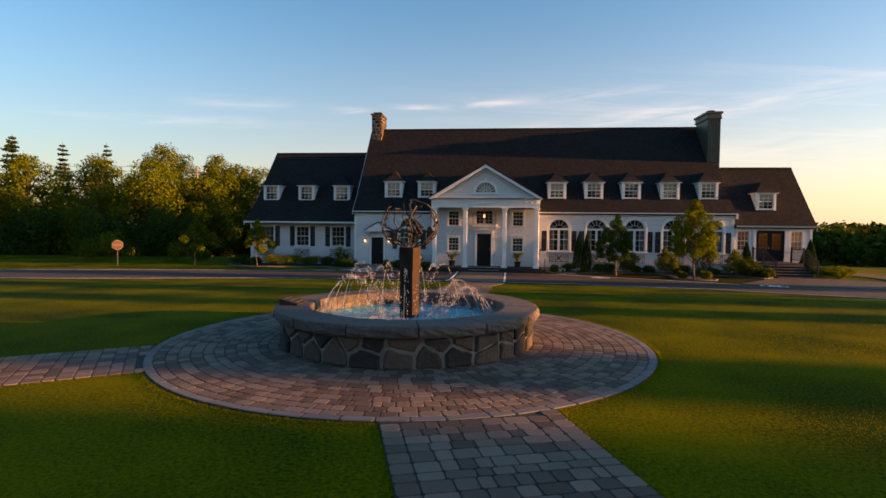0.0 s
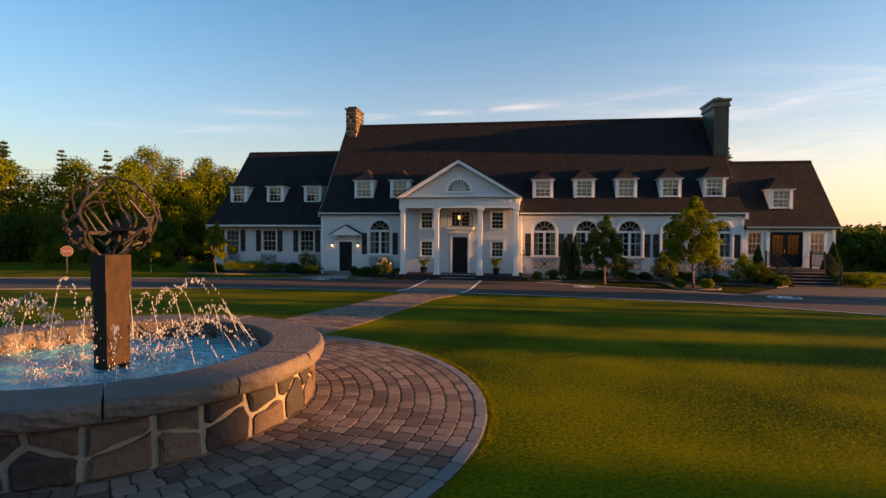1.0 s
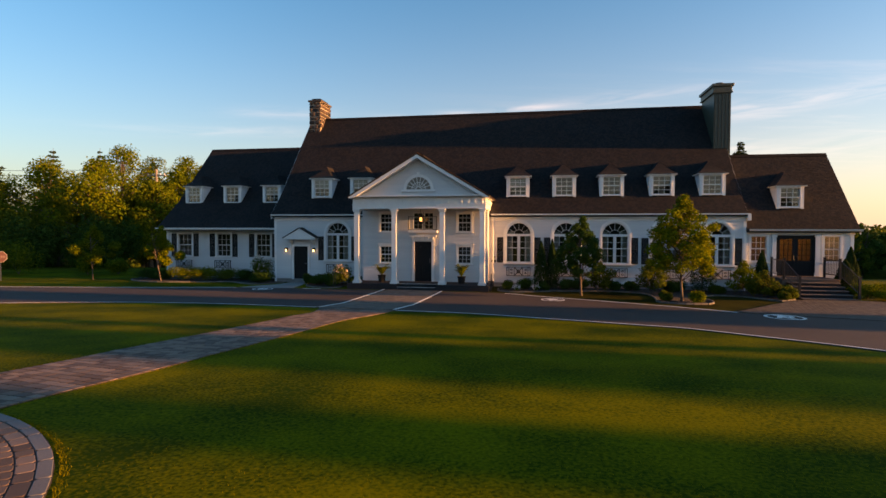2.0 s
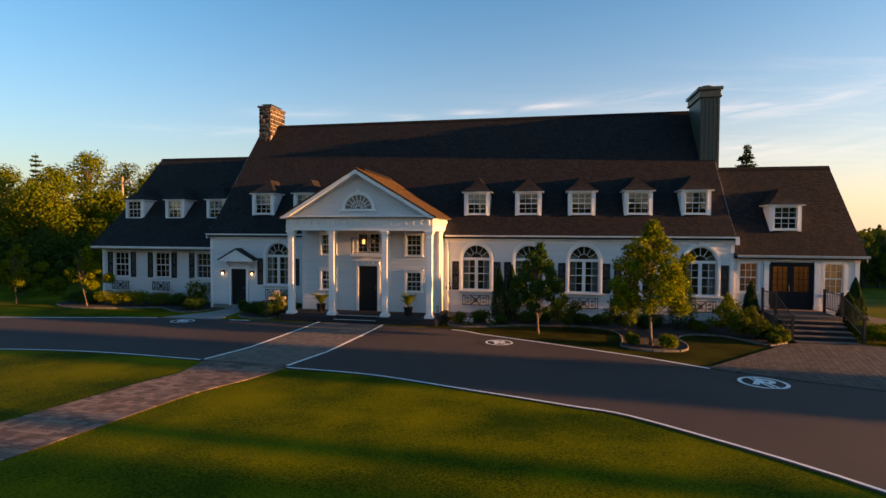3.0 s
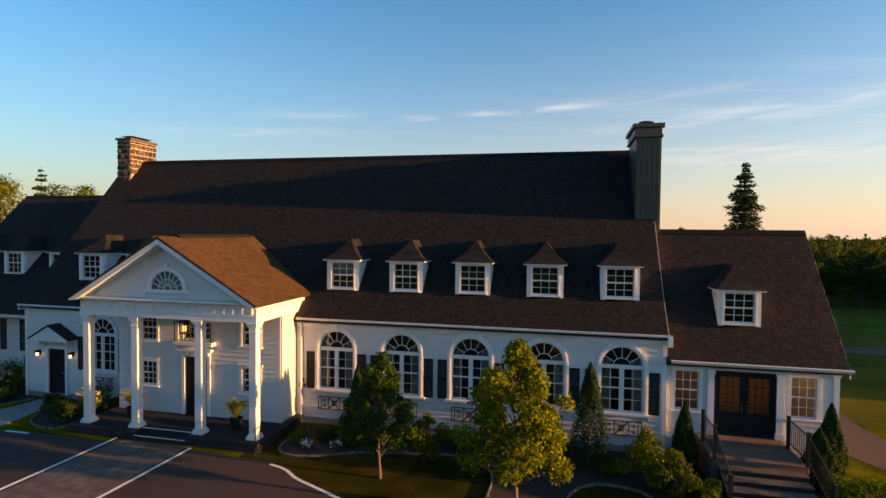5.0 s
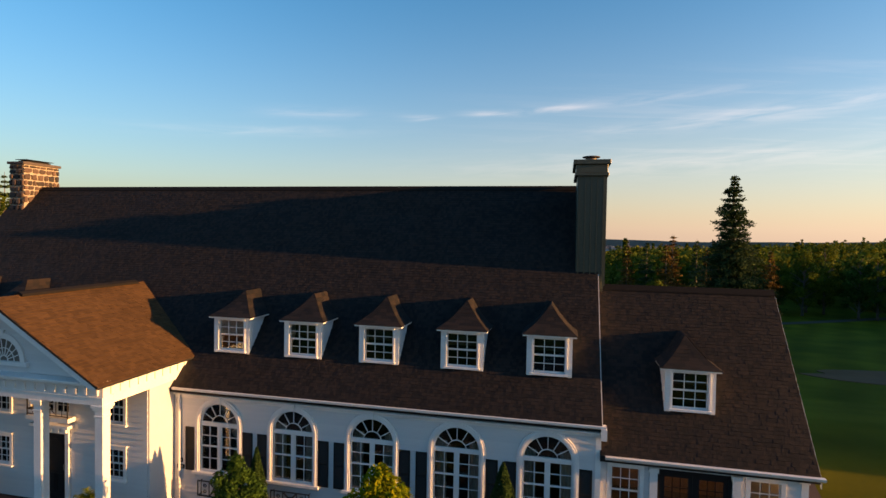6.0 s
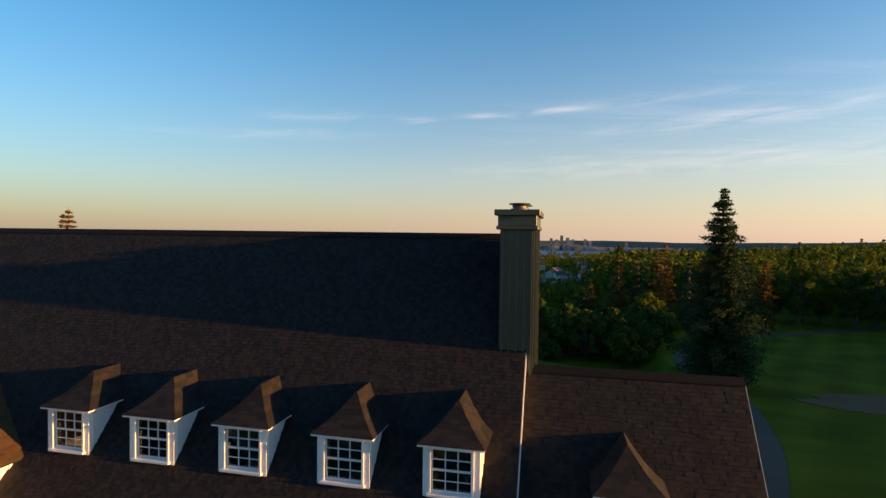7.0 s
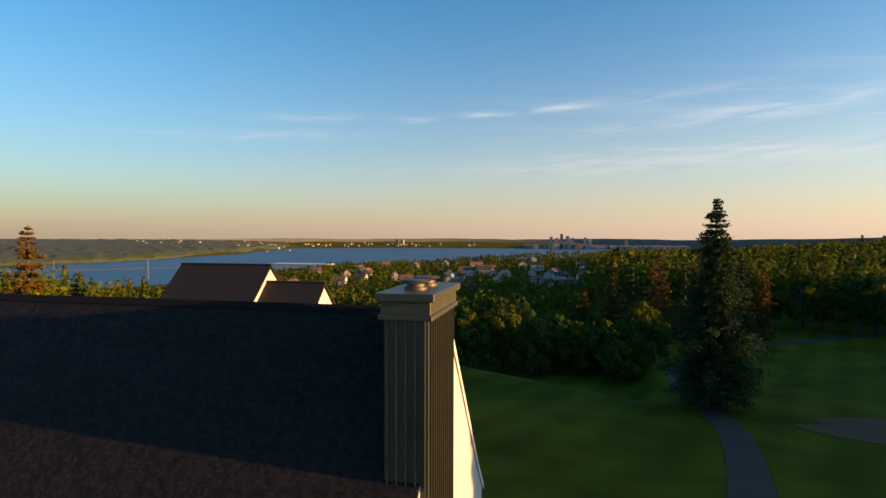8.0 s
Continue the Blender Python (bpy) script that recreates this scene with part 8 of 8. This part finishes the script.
woodland("woodland", 750, open_round_houses(sector(-36, 8, 165, 330)), 8.5, 1, per=100, leaf=0.12, label="green wooded slope below the golf course")
woodland("woodland", 2500, open_round_houses(sector(-34, 9, 330, 900)), 7.0, 2, per=36, leaf=0.21, label="wooded town slope above the river")
woodland("woodland", 900, sector(8, 45, 205, 420), 13, 3, conifer=0.12, per=110, leaf=0.125, label="dark woods beyond the fairways")
woodland("woodland", 1300, sector(8, 48, 420, 1000), 13, 4, per=30, conifer=0.06, label="dark wooded hills to the horizon")
woodland("woodland", 900, sector(2, 50, 1000, 2400), 20, 5, per=22, conifer=0.03, label="far wooded hills")
woodland("woodland", 420, lambda rs, n: np.stack([rs.uniform(-150, 70, n), rs.uniform(-75, -32, n)], 1), 8, 9, per=40, leaf=0.24, label="wood behind the lawn")
woodland("woodland", 260, lambda rs, n: np.stack([rs.uniform(122, 210, n), rs.uniform(60, 190, n)], 1), 16, 8, per=45, leaf=0.22, label="wood along the east side of the golf course")
woodland("woodland", 460, sector(-75, -34, 100, 260), 10, 6, per=170, leaf=0.085, label="wood behind the clubhouse")
# the far shore's woods, one uneven canopy
vs, fs = [], []
na, nr = 190, 46
for i in range(na + 1):
    az = -66 + 38 * i / na
    r0 = float(np.interp(az, [-60, -50, -40, -33, -28], [1900, 2200, 2500, 3200, 4350])) + 25
    for j in range(nr + 1):
        r = r0 + (4670 - r0) * (j / nr) ** 1.5
        x, y = r * math.sin(radians(az)), r * math.cos(radians(az))
        vs.append((x, y, gz(x, y) + (0 if j == 0 else 9) + 7 * noise.noise(Vector((x * 0.02, y * 0.02, 1))) + 4 * noise.noise(Vector((x * 0.07, y * 0.05, 4)))))
for i in range(na):
    for j in range(nr):
        o = i * (nr + 1) + j
        fs.append((o, o + nr + 1, o + nr + 2, o + 1))
tagged(new("woodland", raw_mesh("woodland", vs, fs, M["haze_land"], True)), "hazy wooded far shore of the river", "woodland", kind="stuff")

# houses of the town
M["house_wall"] = mat("pale_house_wall", (0.26, 0.24, 0.22), (0.58, 0.55, 0.51), fine=4, rough=0.8, bump=0.1, vary=0.6)
M["house_roof"] = mat("red_brown_roof", (0.05, 0.034, 0.032), (0.17, 0.085, 0.066), fine=3, rough=0.85, bump=0.2, vary=0.7)


def house(L_, W_, H_, R_):
    t = thing("house", (0, 0, 0), "small pale town house with a brown gabled roof", "house", "town houses")
    bm = prism(bmesh.new(), [(-W_ / 2, -4), (W_ / 2, -4), (W_ / 2, H_), (0, H_ + R_ - 0.2), (-W_ / 2, H_)], "x", -L_ / 2, L_ / 2)
    w = part("wall", bm, M["house_wall"], t)
    bm = bmesh.new()
    for s in (-1, 1):
        prism(bm, [(0, H_ + R_), (s * (W_ / 2 + 0.5), H_ - 0.3), (s * (W_ / 2 + 0.5), H_ - 0.5), (0, H_ + R_ - 0.25)], "x", -L_ / 2 - 0.4, L_ / 2 + 0.4)
    part("roof", bm, M["house_roof"], t)
    for k in range(3):
        x = -L_ / 2 + L_ * (k + 0.5) / 3
        part("window", boxes((x - 0.5, -W_ / 2 - 0.05, 1.0, x + 0.5, -W_ / 2 + 0.02, 2.2)), M["black"], t)
    part("chimney", boxes((L_ * 0.2, -0.4, H_, L_ * 0.2 + 0.7, 0.4, H_ + R_ + 0.9)), M["house_roof"], t)
    return t


kinds = [house(11, 8, 4.5, 3.4), house(9, 8, 3.2, 3.0), house(14, 9, 5.5, 3.2)]
rs = np.random.RandomState(16)
for k, (x, y) in enumerate(spots):
    m = pose(x, y, gz(x, y) + 0.6 + rs.uniform(0, 0.8), 0, 0, rs.choice([0, 20, 75, 90, 110]) + rs.uniform(-8, 8))
    if k < 3:
        kinds[k].matrix_basis = m
    else:
        copy_thing(kinds[k % 3], m)
# a long pale hall stands lower down
t = thing("warehouse", (-359, 773, gz(-359, 773)), "long pale flat-roofed hall on the slope", "building")
part("wall", boxes((-45, -15, -10, 45, 15, 11)), M["house_wall"], t)
part("roof", boxes((-45.5, -15.5, 11, 45.5, 15.5, 11.8)), M["galv"], t)
for k in range(3):
    part("door", boxes((-35 + 26 * k, -15.2, 0, -25 + 26 * k, -15.0, 7)), M["galv"], t)

# the rear annex of the clubhouse
an = thing("annex", (-4, 72, gz(-4, 72)), "white gabled rear building with dark shingle roofs", "building", in_place=True)
for x0, x1, yc, ze, zr, hw in ((-10.1, -2.3, 73.5, 5.2, 9.8, 4.6), (-2.8, 2.5, 73.2, 4.6, 8.5, 3.7)):
    prism_bm = prism(bmesh.new(), [(yc - hw, -6), (yc + hw, -6), (yc + hw, ze), (yc, zr - 0.15), (yc - hw, ze)], "x", x0, x1)
    part("wall", prism_bm, M["white"], an)
    bm = bmesh.new()
    for s in (-1, 1):
        prism(bm, [(yc, zr), (yc + s * (hw + 0.4), ze - 0.3), (yc + s * (hw + 0.4), ze - 0.45), (yc, zr - 0.17)], "x", x0 - 0.2, x1 + 0.25)
    part("roof", bm, M["roof_base"], an, "dark shingle roof")
    part("ridge_cap", boxes((x0 - 0.2, yc - 0.12, zr - 0.08, x1 + 0.25, yc + 0.12, zr + 0.05)), M["roof_base"], an)

# golf course: path, bunker, far path
cart = smooth_line([(24.8, 33), (26.8, 37.5), (26.6, 41), (25.0, 44.4), (24.9, 48), (26.3, 53), (28.4, 59), (31.0, 66.5), (33.2, 74), (35.1, 82), (36.5, 90), (36.7, 98), (36.3, 106), (36.5, 113), (38, 121.3), (44, 134), (58, 151), (75, 165), (95, 180), (120, 196)])
solid("cart_path", ribbon(bmesh.new(), cart, 2.7, 0.05, 0.12), M["cart"], "grey asphalt path winding across the golf course", "path", "structure")
bun = smooth_line([(43.3, 94.3), (45.2, 95.0), (46.6, 95.6), (46.2, 96.8), (47.6, 98.0), (52, 99.2), (58, 99.6), (62, 97), (61, 92.5), (56, 89.4), (50, 88.3), (46, 89.6), (43.8, 92.4), (43.3, 94.3)], 4)[:-1]
straw = mat("dry_straw_grass", (0.05, 0.042, 0.014), (0.085, 0.07, 0.028), fine=8, big=0.4, rough=0.95, bump=0.5)
solid("dry_strip", ribbon(bmesh.new(), smooth_line([(-6, 120.5), (6.1, 114.2), (17.4, 107.7), (24.6, 103.6), (31.5, 99.6)]), [0.5 + 0.12 * k for k in range(25)], 0.05, 0.1), straw, "strip of dry straw-coloured grass along the fairway's end", "grass", "structure")
solid("bunker", drape(bmesh.new(), bun, 0.06, 0.1, 1.5), M["sand"], "pale sand bunker in the fairway", "bunker", "structure")

# bridge over the river
M["bridge"] = mat("bridge_steel", (0.05, 0.06, 0.06), (0.08, 0.09, 0.09), fine=0.2, rough=0.7, bump=0)
bx = lambda az, r: (r * math.sin(radians(az)), r * math.cos(radians(az)))
b0, b1 = Vector((*bx(-64, 1500), 0)), Vector((*bx(-31, 1480), 0))
br = thing("suspension_bridge", (b0.x, b0.y, -92), "grey suspension bridge far off over the river", "bridge", in_place=True)
dirv = (b1 - b0).normalized()
tw = [b0 + dirv * (b1 - b0).length * u for u in (0.52, 0.73)]
bm = tube(bmesh.new(), [b0 + Vector((0, 0, -66)), b1 + Vector((0, 0, -66))], 1.0, 4)
part("deck", bm, M["bridge"], br)
for q in tw:
    for s in (-6, 6):
        o = Vector((-dirv.y, dirv.x, 0)) * s
        part("tower_leg", tube(bmesh.new(), [q + o + Vector((0, 0, -95)), q + o + Vector((0, 0, -42))], 1.2, 4), M["bridge"], br)
    part("tower_brace", tube(bmesh.new(), [q + Vector((-dirv.y, dirv.x, 0)) * -6 + Vector((0, 0, -45)), q + Vector((-dirv.y, dirv.x, 0)) * 6 + Vector((0, 0, -45))], 1.6, 4), M["bridge"], br)
cable = []
stops = [b0 + Vector((0, 0, -64)), tw[0] + Vector((0, 0, -43)), tw[1] + Vector((0, 0, -43)), b1 + Vector((0, 0, -64))]
for a_, b_, sag in zip(stops, stops[1:], (6, 19, 6)):
    cable += [a_.lerp(b_, u) - Vector((0, 0, 4 * sag * u * (1 - u))) for u in [i / 10 for i in range(10)]]
part("cable", tube(bmesh.new(), cable + [stops[-1]], 0.3, 4), M["bridge"], br)

# the far city
# distance haze is put into the pale colour of the city walls
M["city"] = mat("hazy_city_walls", (0.17, 0.145, 0.135), (0.34, 0.28, 0.25), fine=0.02, big=0.005, rough=0.9, bump=0, vary=0.8, island=True)
rs = np.random.RandomState(33)
vs, fs = [], []


def block_at(x, y, w, d, z0, h):
    o = len(vs)
    for z in (z0, z0 + h):
        vs.extend([(x - w / 2, y - d / 2, z), (x + w / 2, y - d / 2, z), (x + w / 2, y + d / 2, z), (x - w / 2, y + d / 2, z)])
    fs.extend([tuple(o + i for i in q) for q in ((0, 1, 5, 4), (1, 2, 6, 5), (2, 3, 7, 6), (3, 0, 4, 7), (4, 5, 6, 7))])


for k in range(420):
    az = rs.uniform(-3.5, 12)
    r = rs.uniform(4150, 4500)
    x, y = bx(az, r)
    hill = 22 * math.exp(-((az - 0.3) / 2.2) ** 2)
    block_at(x, y, rs.uniform(14, 60), 30, -96, 14 + hill + rs.uniform(0, 18))
for az, h, w in ((0.15, 112, 22), (0.75, 96, 26), (-0.9, 90, 22), (1.3, 84, 16), (2.5, 86, 20), (-0.35, 80, 30), (1.0, 78, 40), (3.0, 74, 24), (6.5, 72, 20)):
    x, y = bx(az, 4300)
    block_at(x, y, w, 24, -90, h)
for k in range(70):
    az = rs.uniform(-42, -9)
    x, y = bx(az, rs.uniform(3500, 4500) if az < -28 else rs.uniform(4380, 4600))
    block_at(x, y, rs.uniform(12, 46), 20, gz(x, y) - 5, 5 + rs.uniform(6, 16))
tagged(new("far_city", raw_mesh("far_city", vs, fs, M["city"])), "hazy far city with a few towers over the river", "city", kind="stuff")
for az in (-17.0, -16.5):
    x, y = bx(az, 4500)
    bm = boxes((x - 14, y - 12, gz(x, y) - 5, x + 12, y + 12, gz(x, y) + 44))
    solid("tower_block", bm, M["city"], "pair of far pale towers on the shore", "building", group="far towers")
# distant land under the horizon
back = thing("far_ridge", (0, 4650, -97), "low hazy land along the horizon", "backdrop", kind="structure", in_place=True)
vs2, fs2 = [], []
n = 180
for k in range(n + 1):
    az = -75 + 150 * k / n
    x, y = bx(az, 4690)
    top = -20 + 8 * noise.noise(Vector((az * 0.12, 0, 0))) + 4 * noise.noise(Vector((az * 0.5, 3, 0))) + (24 if az > 16 else 0) * min(1, max(0, (az - 16) / 14))
    vs2 += [(x, y, -100), (x, y, top), (x * 1.004, y * 1.004, top - 6)]
for k in range(n):
    o = 3 * k
    fs2 += [(o, o + 3, o + 4, o + 1), (o + 1, o + 4, o + 5, o + 2)]
# the horizon's haze is put into this blue-grey
M["far_hills"] = mat("haze_tinted_far_hills", (0.10, 0.115, 0.115), (0.15, 0.16, 0.15), fine=0.02, big=0.004, rough=1, bump=0)
part("ridge", raw_mesh("ridge", vs2, fs2, M["far_hills"]), M["far_hills"], back)

# ---- grass blades at the edges of the paving ----
rs = np.random.RandomState(61)


M["blade"] = leaf_mat("grass_blades", (0.07, 0.078, 0.001), (0.25, 0.205, 0.004), trans=0.5)
rsx = np.array([p[0] for p in ROAD_S])
rsy = np.array([p[1] for p in ROAD_S])
top_x, top_y = rsx[: np.argmax(rsx)], rsy[: np.argmax(rsx)]


def path_clear(x, y):
    ok = np.hypot(x - FX, y - FY) > FR + 0.03
    for line, half in ((S_PATH, 1.0), (W_PATH, 0.9), (N_PATH, 1.03)):
        p = np.array(line)
        d = np.full(len(x), 99.0)
        for a, b in zip(p, p[1:]):
            ab = b - a
            t = np.clip(((x - a[0]) * ab[0] + (y - a[1]) * ab[1]) / (ab @ ab), 0, 1)
            d = np.minimum(d, np.hypot(x - a[0] - t * ab[0], y - a[1] - t * ab[1]))
        ok &= d > half
    ok &= ~((np.abs(x - 0.35) < 1.5 * np.clip((y - 26) / 3, 0, 1)) & (y > 26))
    return ok & (y < np.interp(x, top_x, top_y) - 0.05) & (x < 18.5)


# tufts along the edges of the paving
tx, ty = [], []
for line, half in ((S_PATH, 0.99), (W_PATH, 0.89), (N_PATH, 1.02)):
    for side in (-1, 1):
        e = np.array(shift(line, side * half))
        seg = np.hypot(*np.diff(e, axis=0).T)
        u = rs.uniform(0, seg.sum(), int(seg.sum() * 260))
        cum = np.r_[0, np.cumsum(seg)]
        tx.append(np.interp(u, cum, e[:, 0]))
        ty.append(np.interp(u, cum, e[:, 1]))
u = rs.uniform(0, math.tau, 7000)
tx, ty = np.concatenate(tx + [FX + (FR + 0.05) * np.cos(u)]), np.concatenate(ty + [FY + (FR + 0.05) * np.sin(u)])
tx, ty = tx + rs.normal(0, 0.03, len(tx)), ty + rs.normal(0, 0.03, len(ty))


def tufts(x, y, size):
    ok = path_clear(x, y)
    x, y = x[ok], y[ok]
    n = len(x)
    a_ = rs.rand(n) * math.tau
    h, w = size * rs.uniform(0.5, 1.3, n), size * 0.2 * rs.uniform(0.7, 1.3, n)
    b = np.stack([x, y, height(x, y)], 1)
    s = np.stack([np.cos(a_) * w / 2, np.sin(a_) * w / 2, 0 * w], 1)
    tip = b + np.stack([rs.normal(0, 0.5, n) * h, rs.normal(0, 0.5, n) * h, h], 1)
    v = np.stack([b - s, b + s, tip], 1).reshape(-1, 3)
    return tagged(new("lawn_grass", raw_mesh("lawn_grass", v, np.arange(3 * n).reshape(-1, 3), M["blade"])), "short mown grass blades of the lawn", "grass", kind="stuff")


tufts(tx, ty, 0.03)
# and on the open lawn beside the paved court, thinning out with distance
n = 120000
u = rs.rand(n)
bx_, by_ = 2.2 + 8.5 * u + rs.normal(0, 2.6, n), 3.0 + 11.0 * u + rs.normal(0, 2.6, n)
keep = by_ > 1.5
tufts(bx_[keep], by_[keep], 0.019)
n = 36000
bx_, by_ = rs.normal(-2.6, 2.2, n), rs.normal(5.4, 1.6, n)
keep = by_ > 1.5
tufts(bx_[keep], by_[keep], 0.019)
